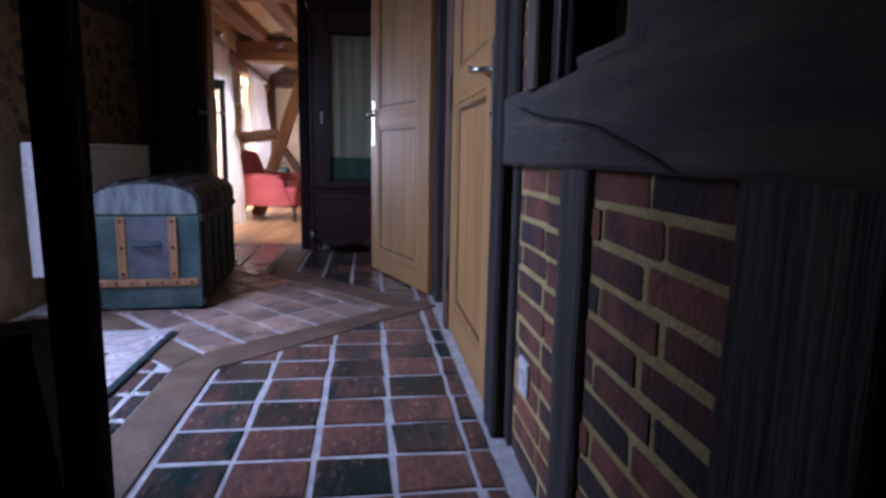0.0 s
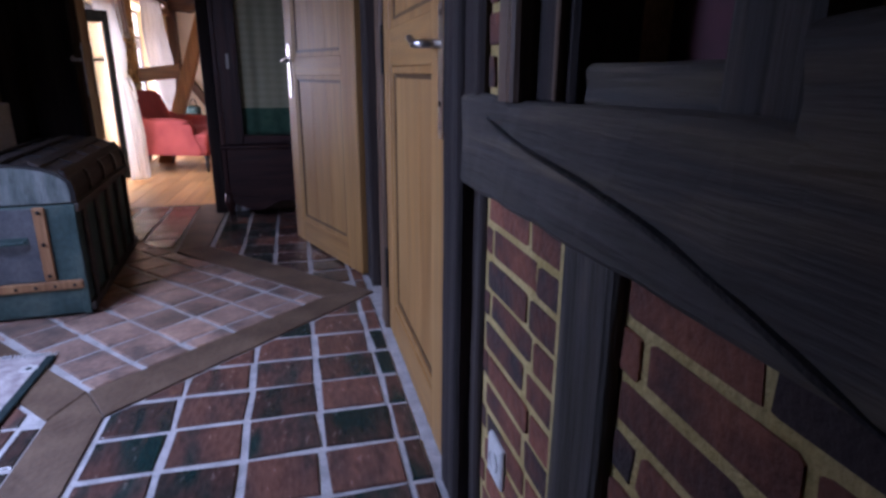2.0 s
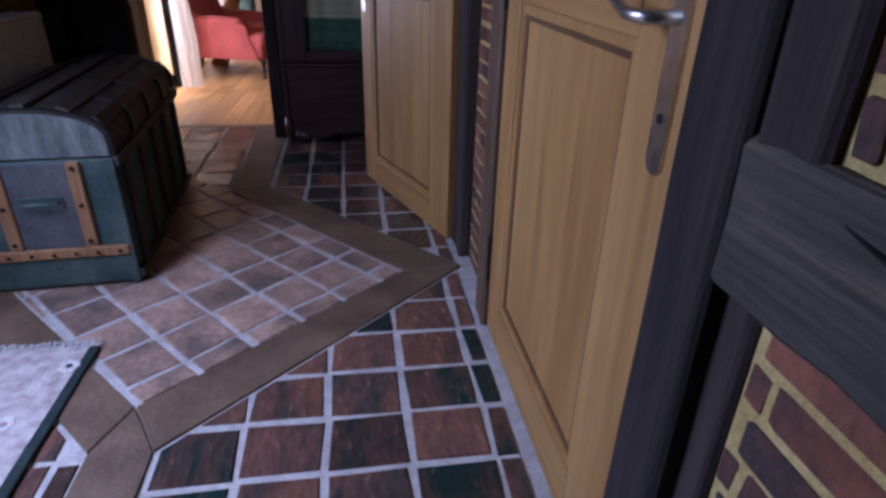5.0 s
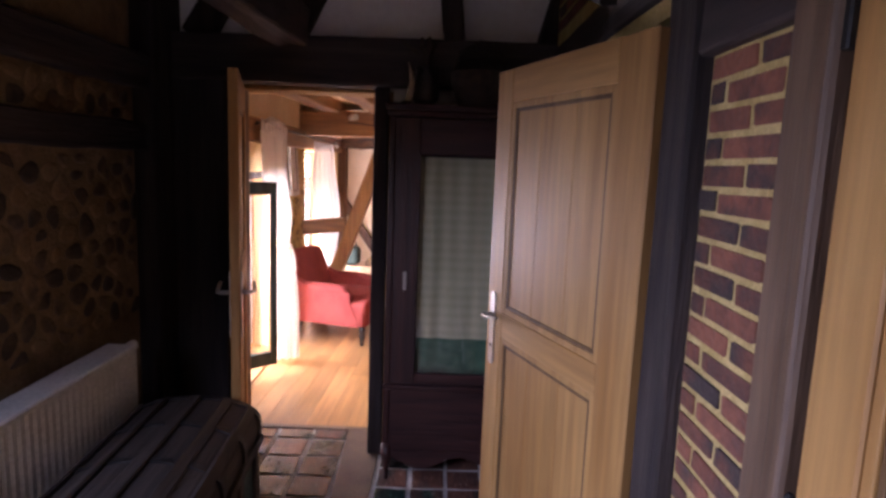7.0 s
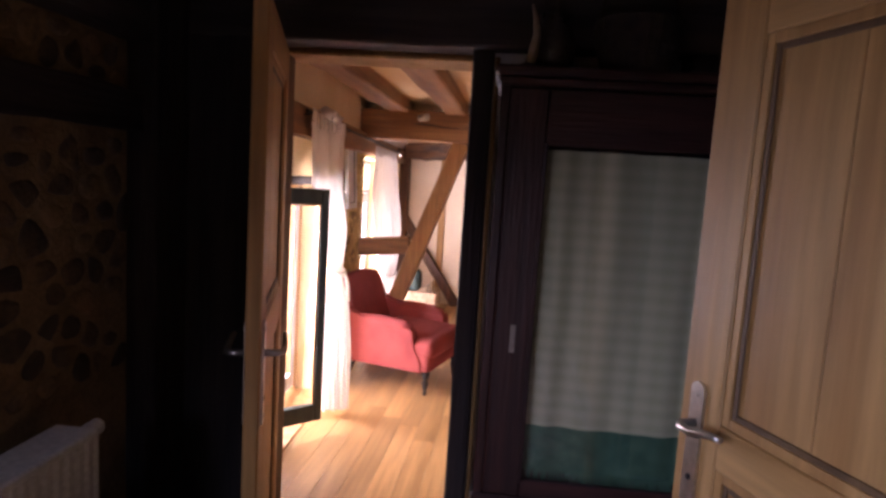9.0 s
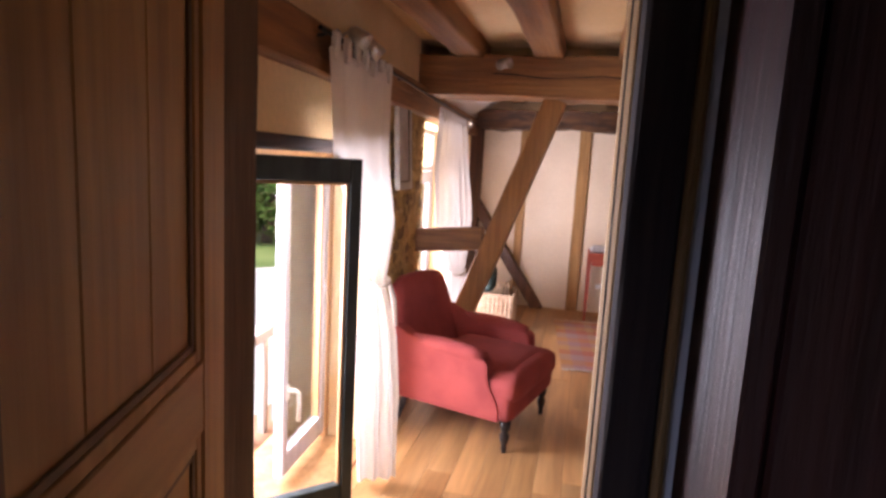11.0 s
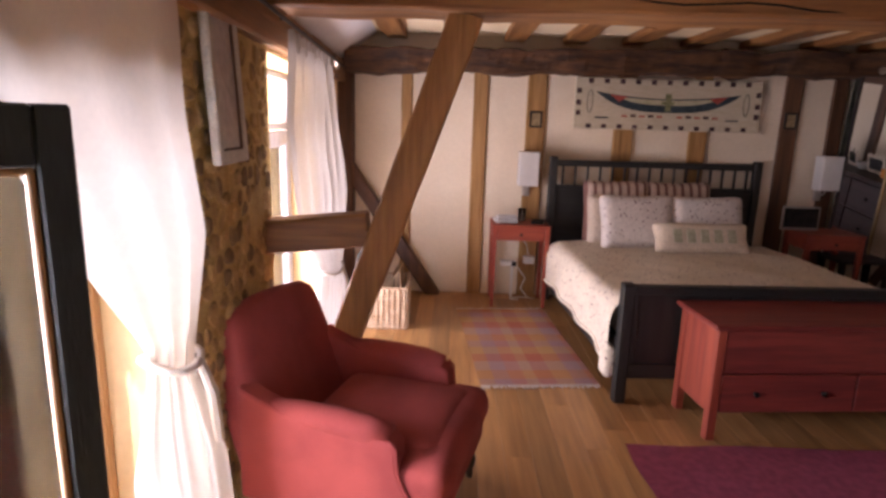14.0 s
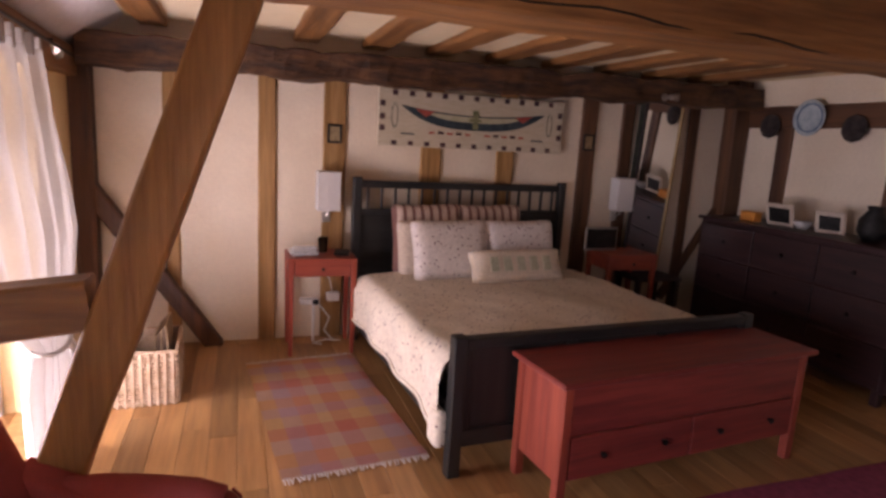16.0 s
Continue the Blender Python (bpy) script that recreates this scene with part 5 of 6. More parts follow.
def duvet():
    bm = bmesh.new()
    nu, nv = 90, 60
    half = 0.835
    drop = 0.32
    rows = []
    for j in range(nv + 1):
        v = j / nv
        y = 0.05 + 1.62 * v
        row = []
        for i in range(nu + 1):
            s = (2 * i / nu - 1) * (half + drop)
            a = abs(s)
            r = 0.09
            top = 0.545 + 0.018 * noise.noise(Vector((s * 2.2, y * 2.0, 0))) + 0.006 * noise.noise(Vector((s * 9, y * 7, 2)))
            flat = half + 0.06 - r
            if a < flat:
                x, z = a, top + 0.02 * (1 - (a / flat) ** 2)
            elif a < flat + r * 1.57:
                t = (a - flat) / r
                x, z = flat + r * math.sin(t), top - r * (1 - math.cos(t))
            else:
                x, z = flat + r + 0.015 * math.sin(y * 13), top - r - (a - flat - r * 1.57)
                z -= 0.03 * (1 - v) ** 3
            if v > 0.96:
                z -= 0.02
            row.append(bm.verts.new((math.copysign(x, s), y, z)))
        rows.append(row)
    for p, q in zip(rows, rows[1:]):
        for i in range(nu):
            bm.faces.new((p[i], p[i + 1], q[i + 1], q[i]))
    bmesh.ops.recalc_face_normals(bm, faces=bm.faces[:])
    d = thing("duvet", "cream duvet with small dark flowers spread over the bed", "duvet", BED)
    part("cover", bm, floral, d, "", True)
    for s in (-1, 1):
        part("hem", tube([(s * (0.895 + 0.015 * math.sin((0.05 + 1.62 * k / 30) * 13)), 0.05 + 1.62 * k / 30, 0.545 - 0.09 - 0.209 - 0.03 * (1 - k / 30) ** 3 + 0.012 * noise.noise(Vector((s * 2.5, (0.05 + 1.62 * k / 30) * 2.0, 0)))) for k in range(31)], 0.014, 7), floral, d, "rolled hem", True)
    fl = cushion(-0.925, -0.87, 0.01, 0.13, 0.12, 0.30, 0.035, 0)
    part("corner_flap", fl, floral, d, "hanging corner of the cover", True)
    return d


duvet()


def pillow(name, label, w, h, d, m, mat, group=""):
    bm = bmesh.new()
    bmesh.ops.create_uvsphere(bm, u_segments=36, v_segments=20, radius=1)
    for v in bm.verts:
        x, y, z = v.co
        f = lambda q, e: math.copysign(abs(q) ** e, q)
        r = max(abs(x), abs(z))
        v.co = Vector((f(x, 0.22) * w / 2 * (0.96 + 0.09 * abs(f(z, 0.5))), f(y, 1.25) * d / 2, f(z, 0.22) * h / 2 * (0.96 + 0.09 * abs(f(x, 0.5)))))
        v.co += Vector((0, 0.012 * noise.noise(v.co * 9), 0.008 * noise.noise(v.co * 6 + Vector((3, 0, 0)))))
    o = one(name, bm, mat, label, "pillow", group, True)
    o.matrix_basis = m
    return o


str_m = striped("striped_cotton", (0.58, 0.45, 0.37), (0.20, 0.10, 0.085), 0, 95)
for x in (-0.36, 0.14):
    pillow("striped_pillow", "brown and cream striped pillow against the headboard", 0.52, 0.50, 0.14, BED @ pose(x, 1.70, 0.775, -12, 0, 0), str_m, "striped pillows")
plain_m = surf("beige_cotton", (0.55, 0.46, 0.37), (0.62, 0.53, 0.44), 8, 0.9, 0.2)
pillow("beige_pillow", "plain beige pillow behind the flowered ones", 0.5, 0.4, 0.12, BED @ pose(-0.36, 1.60, 0.72, -14, 0, 0), plain_m)
pdot = dotted("flowered_pillowcase", (0.70, 0.64, 0.60), (0.17, 0.08, 0.09), 30, 0.20)
for x in (-0.27, 0.27):
    pillow("flowered_pillow", "white pillow with small dark flowers leaning on others", 0.56, 0.42, 0.15, BED @ pose(x, 1.46, 0.735, -22, 0, 0), pdot, "flowered pillows")
lp = pillow("lettered_cushion", "cream oblong cushion with five stitched letter blocks", 0.70, 0.23, 0.13, BED @ pose(0.14, 1.26, 0.655, -28, 0, 0), surf("cream_cushion", (0.60, 0.50, 0.38), (0.68, 0.58, 0.46), 8, 0.9, 0.2))
for k in range(5):
    x = -0.20 + 0.10 * k
    part("stitched_block", box(x - 0.030, x + 0.030, -0.072, -0.062, -0.05, 0.05, 0.002), surf("stitch_%d" % k, (0.34, 0.33, 0.22), (0.48, 0.45, 0.32), 40, 0.9, 0.3), lp, "stitched block")

# ---- bedroom: blanket box, rugs ----
red_w = wood("red_stain", (0.24, 0.040, 0.024), (0.35, 0.070, 0.035), "z", 2.5, 0.4, 0.12)
red_x = wood("red_stain_x", (0.24, 0.040, 0.024), (0.35, 0.070, 0.035), "x", 2.5, 0.4, 0.12)


# Red stain again, darkened so the chest's top and front look shaded.
red_shade_x = wood("red_stain_shaded", (0.17, 0.026, 0.022), (0.26, 0.046, 0.032), "x", 2.5, 0.35, 0.12)


def blanket_box():
    W, D, H = 1.42, 0.36, 0.555
    b = thing("blanket_box", "red-stained low wooden chest at the foot of the bed", "chest", pose(1.157, 8.175, 0, 0, 0, 5))
    part("top", box(-0.03, W + 0.03, -0.03, D + 0.015, H, H + 0.024, 0.005), red_shade_x, b)
    for x in (0, W - 0.045):
        for y in (0, D - 0.045):
            part("leg", box(x, x + 0.045, y, y + 0.045, 0, H - 0.001, 0.004), red_w, b)
    for x in (0.008, W - 0.026):
        part("end_panel", box(x, x + 0.018, 0.0455, D - 0.0455, 0.13, H - 0.001, 0.002), red_w, b)
    part("back_panel", box(0.0455, W - 0.0455, D - 0.03, D - 0.012, 0.13, H - 0.001, 0.002), red_shade_x, b)
    part("front_panel", box(0.0455, W - 0.0455, 0.008, 0.026, 0.335, H - 0.001, 0.003), red_shade_x, b)
    for k in range(2):
        x0 = 0.0465 + k * (W - 0.091) / 2
        dr = part("drawer", box(x0 + 0.003, x0 + (W - 0.091) / 2 - 0.003, 0.004, 0.024, 0.14, 0.329, 0.004), red_shade_x, b)
        for q in (0.25, 0.75):
            part("knob", moved(lathe([(0.006, 0), (0.008, 0.012), (0.014, 0.018), (0.012, 0.026)], 12, "y"), Matrix.Translation((x0 + q * (W - 0.09) / 2, 0.006, 0.24)) @ pose(0, 0, 0, 0, 0, 180)), M["iron"], dr, "small dark knob", True)
    part("bottom", box(0.03, W - 0.03, 0.03, D - 0.03, 0.13, 0.145, 0.001), red_shade_x, b)
    return b


blanket_box()


def cloth_rug(name, label, w, l, m, mat, fringe=None):
    r = thing(name, label, "rug", m)
    bm = bmesh.new()
    bmesh.ops.create_grid(bm, x_segments=30, y_segments=40, size=1)
    for v in bm.verts:
        e = 1 + 0.02 * noise.noise(v.co * 3)
        v.co = Vector((v.co.x * w / 2 * e, v.co.y * l / 2 * e, 0.007 + 0.0025 * noise.noise(v.co * 5)))
    part("weave", bm, mat, r, "", True)
    part("backing", box(-w / 2 + 0.01, w / 2 - 0.01, -l / 2 + 0.01, l / 2 - 0.01, 0, 0.004, 0), mat, r)
    if fringe:
        rnd = random.Random(5)
        fr = bmesh.new()
        for s in (-1, 1):
            for k in range(46):
                x = -w / 2 + w * (k + 0.5) / 46
                fr = join(fr, tube([(x, s * l / 2, 0.006), (x + rnd.uniform(-0.01, 0.01), s * (l / 2 + rnd.uniform(0.02, 0.045)), 0.004)], [0.005, 0.003], 5))
        part("fringe", fr, fringe, r, "pale knotted fringe")["kind"] = "stuff"
    return r


def plaid():
    m = surf("plaid_weave", (0.5, 0.5, 0.5), (0.56, 0.56, 0.56), 40, 0.95, 0.5)
    n, l = m.node_tree.nodes, m.node_tree.links
    tc, sep = n.new("ShaderNodeTexCoord"), n.new("ShaderNodeSeparateXYZ")
    l.new(tc.outputs["Object"], sep.inputs[0])
    cols = []
    for ax, per, stops in ((0, 0.46, ((0.0, (0.55, 0.17, 0.10)), (0.22, (0.62, 0.34, 0.14)), (0.45, (0.46, 0.27, 0.29)), (0.66, (0.60, 0.22, 0.16)), (0.85, (0.62, 0.38, 0.20)))), (1, 0.60, ((0.0, (0.66, 0.30, 0.12)), (0.2, (0.52, 0.36, 0.36)), (0.42, (0.60, 0.17, 0.11)), (0.62, (0.66, 0.40, 0.17)), (0.82, (0.50, 0.30, 0.32))))):
        mu, fr = n.new("ShaderNodeMath"), n.new("ShaderNodeMath")
        mu.operation, fr.operation = "MULTIPLY", "FRACT"
        mu.inputs[1].default_value = 1 / per
        l.new(sep.outputs[ax], mu.inputs[0])
        l.new(mu.outputs[0], fr.inputs[0])
        rp_ = n.new("ShaderNodeValToRGB")
        rp_.color_ramp.interpolation = "CONSTANT"
        e = rp_.color_ramp.elements
        e[0].color, e[0].position = (*stops[0][1], 1), 0.0
        e[1].color, e[1].position = (*stops[1][1], 1), stops[1][0]
        for s, c in stops[2:]:
            x = e.new(s)
            x.color = (*c, 1)
        l.new(fr.outputs[0], rp_.inputs[0])
        cols.append(rp_.outputs[0])
    mx = n.new("ShaderNodeMix")
    mx.data_type = "RGBA"
    mx.inputs[0].default_value = 0.5
    l.new(cols[0], mx.inputs[6])
    l.new(cols[1], mx.inputs[7])
    p = n["Principled BSDF"]
    old = p.inputs["Base Color"].links[0].from_socket
    m2 = n.new("ShaderNodeMix")
    m2.data_type, m2.blend_type = "RGBA", "MULTIPLY"
    m2.inputs[0].default_value = 0.6
    l.new(mx.outputs[2], m2.inputs[6])
    l.new(old, m2.inputs[7])
    l.new(m2.outputs[2], p.inputs["Base Color"])
    return m


cloth_rug("plaid_rug", "checked pink, orange and lilac rag rug with fringe on planks", 0.68, 1.36, pose(0.395, 9.385, 0.001, 0, 0, 5.5), plaid(), surf("pale_fringe", (0.55, 0.50, 0.45), (0.66, 0.60, 0.54), 30, 0.95, 0.2))
cloth_rug("red_rug", "plain dark crimson rug on the oak planks", 2.3, 1.9, pose(1.93, 7.18, 0.001, 0, 0, 1), surf("crimson_wool", (0.20, 0.026, 0.055), (0.28, 0.042, 0.080), 30, 0.95, 0.5, fine=10))


# ---- bedroom: bedside ----
def bedside_table(m):
    t = thing("bedside_table", "small red-stained bedside table with a drawer", "table", m, "bedside tables")
    part("top", box(-0.225, 0.225, -0.18, 0.17, 0.645, 0.667, 0.004), red_x, t)
    for x in (-0.205, 0.205):
        for y in (-0.15, 0.14):
            bm = box(x - 0.02, x + 0.02, y - 0.02, y + 0.02, 0, 0.644, 0.003)
            for v in bm.verts:
                if v.co.z < 0.3:
                    v.co.x += (x - v.co.x) * 0.35
                    v.co.y += (y - v.co.y) * 0.35
            part("leg", bm, red_w, t)
    part("apron", join(box(-0.184, 0.184, 0.125, 0.145, 0.54, 0.644, 0.002), box(-0.215, -0.195, -0.128, 0.118, 0.54, 0.644, 0.002), box(0.195, 0.215, -0.128, 0.118, 0.54, 0.644, 0.002)), red_x, t)
    d = part("drawer", box(-0.183, 0.183, -0.165, -0.145, 0.545, 0.643, 0.003), red_x, t)
    part("knob", moved(lathe([(0.005, 0), (0.012, 0.014), (0.010, 0.022)], 12, "y"), Matrix.Translation((0, -0.165, 0.595)) @ pose(0, 0, 0, 0, 0, 180)), M["iron"], d)
    return t


bt = bedside_table(pose(0.475, 10.30, 0))
copy_thing(bt, pose(2.90, 10.30, 0))
ph = thing("telephone", "pale grey telephone lying on the bedside table", "telephone", pose(0.36, 10.27, 0.668, 0, 0, 8))
grey = surf("pale_grey_plastic", (0.46, 0.45, 0.44), (0.54, 0.53, 0.52), 10, 0.4, 0.05)
part("body", box(-0.09, 0.09, -0.07, 0.07, 0, 0.035, 0.01), grey, ph)
part("handset", cushion(-0.085, 0.085, -0.065, -0.02, 0.036, 0.065, 0.012, 0), grey, ph, "", True)
gl = thing("drinking_glass", "clear drinking glass on the bedside table", "glass", pose(0.50, 10.36, 0.668))
part("cup", lathe([(0.028, 0), (0.035, 0.10), (0.032, 0.10), (0.026, 0.008)], 18), M["glass"], gl, "", True)
bk = thing("small_book", "dark closed paperback on the bedside table", "book", pose(0.62, 10.28, 0.668, 0, 0, -12))
part("cover", box(-0.05, 0.05, -0.07, 0.07, 0, 0.018, 0.002), M["iron"], bk)
part("page_block", box(-0.046, 0.052, -0.066, 0.066, 0.004, 0.014, 0.001), plain_m, bk)
pw = thing("power_strip", "white power strip with plugs and loops of cable", "power strip", pose(0.46, 10.42, 0.30))
part("strip", box(-0.11, 0.02, -0.03, 0.03, -0.02, 0.02, 0.006), M["enamel"], pw)
part("adapter", box(0.08, 0.17, -0.03, 0.03, 0.0, 0.06, 0.006), M["enamel"], pw)
part("plug", box(-0.02, 0.02, -0.045, -0.031, -0.018, 0.018, 0.004), M["iron"], pw, "black plug")
part("cable", tube([(0.0, 0, 0), (0.05, -0.03, -0.05), (0.10, -0.02, -0.12), (0.06, -0.06, -0.20), (0.12, -0.09, -0.27), (0.18, -0.04, -0.29), (0.08, 0.0, -0.292), (-0.02, -0.06, -0.292), (0.04, -0.10, -0.29)], 0.006, 6), M["enamel"], pw, "white cable", True)
part("cable", tube([(0.12, 0, 0.06), (0.10, 0.01, 0.16), (0.06, 0.0, 0.20), (0.04, -0.02, 0.32)], 0.004, 6), M["enamel"], pw, "white cable", True)
part("stand", box(-0.02, 0.0, 0.0, 0.02, -0.30, -0.02, 0.002), M["enamel"], pw)


def sconce(m):
    s = thing("wall_lamp", "wall lamp with a plain white rectangular shade", "wall lamp", m, "bedside wall lamps")
    shade = translucent("white_shade", (0.80, 0.78, 0.76), 0.35) if not bpy.data.materials.get("white_shade") else bpy.data.materials["white_shade"]
    part("shade", box(-0.08, 0.08, -0.16, -0.04, -0.135, 0.135, 0.006), shade, s, "white shade")
    part("arm", tube([(0, 0, -0.18), (0, -0.06, -0.18), (0, -0.10, -0.16), (0, -0.10, -0.12)], 0.006, 8), M["steel"], s)
    part("wall_plate", box(-0.03, 0.03, -0.012, 0.0, -0.23, -0.13, 0.004), M["steel"], s)
    return s


s1 = sconce(pose(0.535, BACK - 0.025, 1.085))
copy_thing(s1, pose(2.92, BACK - 0.025, 1.12))
bx = thing("black_photo_frame", "black photo frame with pale edge on the far bedside table", "photo frame", pose(2.72, 10.33, 0.668))
part("frame", box(-0.15, 0.15, 0.0, 0.015, 0.0, 0.19, 0.003), M["steel"], bx)
part("picture", box(-0.135, 0.135, -0.004, -0.0005, 0.02, 0.175, 0.001), M["iron"], bx)


# ---- bedroom: things on the walls ----
def papyrus():
    X0, X1, Z0, Z1, Y = 0.885, 2.365, 1.415, 1.815, BACK - 0.03
    a = thing("papyrus_picture", "wide cream papyrus picture with a dark winged boat motif", "picture", pose(0, 0, 0))
    pap = surf("papyrus", (0.52, 0.45, 0.32), (0.60, 0.53, 0.40), 10, 0.8, 0.2, stretch=(1, 1, 6))
    part("sheet", moved(box(X0, X1, Y - 0.008, Y + 0.02, Z0, Z1, 0.004), Matrix.Identity(4)), pap, a)
    sq = surf("dark_print", (0.05, 0.025, 0.03), (0.09, 0.04, 0.04), 20, 0.8, 0.0)
    teal = surf("teal_print", (0.02, 0.035, 0.045), (0.04, 0.06, 0.07), 20, 0.8, 0.0)
    redp = surf("red_print", (0.36, 0.06, 0.04), (0.44, 0.09, 0.06), 20, 0.8, 0.0)
    tan = surf("olive_print", (0.42, 0.39, 0.25), (0.52, 0.48, 0.33), 20, 0.8, 0.0)
    leafp = surf("green_print", (0.16, 0.17, 0.08), (0.24, 0.24, 0.12), 20, 0.8, 0.0)

    def flat(x0, x1, z0, z1, m, nm="printed_square"):
        part(nm, box(x0, x1, Y - (0.0155 if nm == "printed_figure" else 0.0105), Y - 0.0082, z0, z1, 0), m, a)
    for k in range(11):
        x = X0 + 0.12 + (X1 - X0 - 0.24) * k / 10
        flat(x - 0.020, x + 0.020, Z1 - 0.045, Z1 - 0.008, sq)
        flat(x - 0.020, x + 0.020, Z0 + 0.008, Z0 + 0.040, sq)
    for z in (1.52, 1.60, 1.69):
        flat(X0 + 0.012, X0 + 0.05, z, z + 0.04, sq)
        flat(X1 - 0.05, X1 - 0.012, z, z + 0.04, sq)
    cx = (X0 + X1) / 2
    n = 20
    up, dn = [], []
    for k in range(n + 1):
        u = -1 + 2 * k / n
        dn.append((cx + u * 0.57, 1.555 + 0.145 * abs(u) ** 3))
        up.append((cx + u * 0.57, 1.662 + 0.045 * u * u))
    part("wing_shape", moved(prism(up + dn[::-1], 0.002), Matrix.Translation((0, Y - 0.0105, 0))), teal, a, "dark winged shape")
    up = [(cx + u * 0.36, 1.652 + 0.016 * u * u) for u in [-1 + 2 * k / 12 for k in range(13)]]
    dn = [(cx + u * 0.36, 1.612 + 0.040 * abs(u) ** 3) for u in [-1 + 2 * k / 12 for k in range(13)]]
    part("wing_shape", moved(prism(up + dn[::-1], 0.002), Matrix.Translation((0, Y - 0.013, 0))), tan, a, "pale olive body")
    for s in (-1, 1):
        part("red_shape", moved(prism([(cx + s * 0.47, 1.688), (cx + s * 0.32, 1.672), (cx + s * 0.39, 1.632)], 0.002), Matrix.Translation((0, Y - 0.0135, 0))), redp, a, "red wedge")
        part("cartouche", moved(tube([(cx + s * (0.62 + 0.022 * math.cos(t)), 0, 1.63 + 0.085 * math.sin(t)) for t in [2 * math.pi * k / 20 for k in range(21)]], 0.003, 4), Matrix.Translation((0, Y - 0.009, 0))), teal, a)
        for k in range(5):
            flat(cx + s * (0.08 + 0.07 * k), cx + s * (0.08 + 0.07 * k) + 0.045, 1.515, 1.53 + 0.006 * (k % 2), sq if k % 2 else redp, "printed_mark")
        flat(cx + s * 0.52 - 0.05, cx + s * 0.52 + 0.05, 1.50, 1.512, teal, "printed_mark")
    flat(cx - 0.022, cx + 0.022, 1.565, 1.70, leafp, "printed_figure")
    flat(cx - 0.05, cx + 0.05, 1.62, 1.64, leafp, "printed_figure")
    return a


papyrus()


def small_frame(m):
    f = thing("small_framed_picture", "tiny dark framed picture hung on a stud", "picture", m, "tiny pictures")
    part("frame", join(box(-0.05, -0.035, -0.012, 0, -0.065, 0.065, 0.002), box(0.035, 0.05, -0.012, 0, -0.065, 0.065, 0.002), box(-0.035, 0.035, -0.012, 0, -0.065, -0.05, 0.002), box(-0.035, 0.035, -0.012, 0, 0.05, 0.065, 0.002)), M["iron"], f)
    part("picture", box(-0.035, 0.035, -0.006, -0.001, -0.05, 0.05, 0), surf("faded_print", (0.20, 0.14, 0.07), (0.34, 0.25, 0.13), 25, 0.7, 0.1) if not bpy.data.materials.get("faded_print") else bpy.data.materials["faded_print"], f)
    return f


sf = small_frame(pose(0.585, BACK - 0.022, 1.475))
copy_thing(sf, pose(2.62, BACK - 0.022, 1.52))

pf = thing("framed_print", "white-mounted print in a silvered wooden frame", "picture", WALL @ pose(0.04, 1.73, 1.53, 0, -3, 0))
silver = surf("silvered_wood", (0.46, 0.44, 0.36), (0.60, 0.57, 0.48), 14, 0.35, 0.2)
for b in ((-0.14, -0.105, -0.24, 0.24), (0.105, 0.14, -0.24, 0.24), (-0.105, 0.105, -0.24, -0.20), (-0.105, 0.105, 0.20, 0.24)):
    part("frame_rail", box(-0.01, 0.018, b[0], b[1], b[2], b[3], 0.004), silver, pf)
for q in ((-0.105, -0.098, -0.20, 0.20), (0.098, 0.105, -0.20, 0.20), (-0.098, 0.098, -0.20, -0.193), (-0.098, 0.098, 0.193, 0.20)):
    part("inner_lip", box(0.0045, 0.012, q[0], q[1], q[2], q[3], 0.001), M["brown_z"], pf, "thin dark inner lip")
part("mount", box(-0.008, 0.004, -0.105, 0.105, -0.20, 0.20, 0), surf("print_paper", (0.55, 0.52, 0.48), (0.66, 0.62, 0.58), 4, 0.6, 0.0), pf, "pale print")


def mirror():
    m = thing("tall_mirror", "tall mirror in a narrow dark and gilt frame", "mirror", pose(3.22, BACK - 0.05, 0.46, 4, 0, 0))
    mm = bpy.data.materials.new("mirror_silver")
    mm.use_nodes = True
    p = mm.node_tree.nodes["Principled BSDF"]
    p.inputs["Metallic"].default_value, p.inputs["Roughness"].default_value, p.inputs["Base Color"].default_value = 1.0, 0.03, (0.82, 0.82, 0.80, 1)
    gilt = surf("dull_gilt", (0.30, 0.20, 0.09), (0.42, 0.30, 0.15), 14, 0.4, 0.2, metal=0.4)
    part("glass", box(-0.165, 0.165, -0.012, -0.006, 0.02, 1.42, 0), mm, m, "silvered glass")
    part("back", box(-0.18, 0.18, -0.005, 0.012, 0.0, 1.44, 0.003), M["dark_z"], m)
    for a, b, c, d, mt in ((-0.19, -0.165, 0, 1.44, M["dark_z"]), (0.165, 0.19, 0, 1.44, gilt), (-0.165, 0.165, 0, 0.022, M["dark_x"]), (-0.165, 0.165, 1.418, 1.44, gilt)):
        part("frame_rail", box(a, b, -0.022, -0.0055, c, d, 0.004), mt, m)
    return m


mirror()
bo = thing("low_stool", "low dark wooden stool holding the mirror", "stool", pose(3.22, BACK - 0.2, 0))
part("seat", box(-0.22, 0.22, -0.15, 0.17, 0.43, 0.457, 0.005), M["dark_x"], bo)
for x in (-0.19, 0.19):
    for y in (-0.12, 0.14):
        part("leg", box(x - 0.02, x + 0.02, y - 0.02, y + 0.02, 0, 0.43, 0.003), M["dark_z"], bo)
cl = thing("hanging_scarf", "dark scarf hung over the mirror's corner", "scarf", pose(3.06, BACK - 0.09, 1.55))
bm = bmesh.new()
bmesh.ops.create_grid(bm, x_segments=14, y_segments=24, size=1)
for v in bm.verts:
    v.co = Vector((v.co.x * 0.05 * (1.2 - 0.3 * v.co.y), 0.015 * math.sin(v.co.x * 9) - 0.02, v.co.y * 0.33 + 0.02))
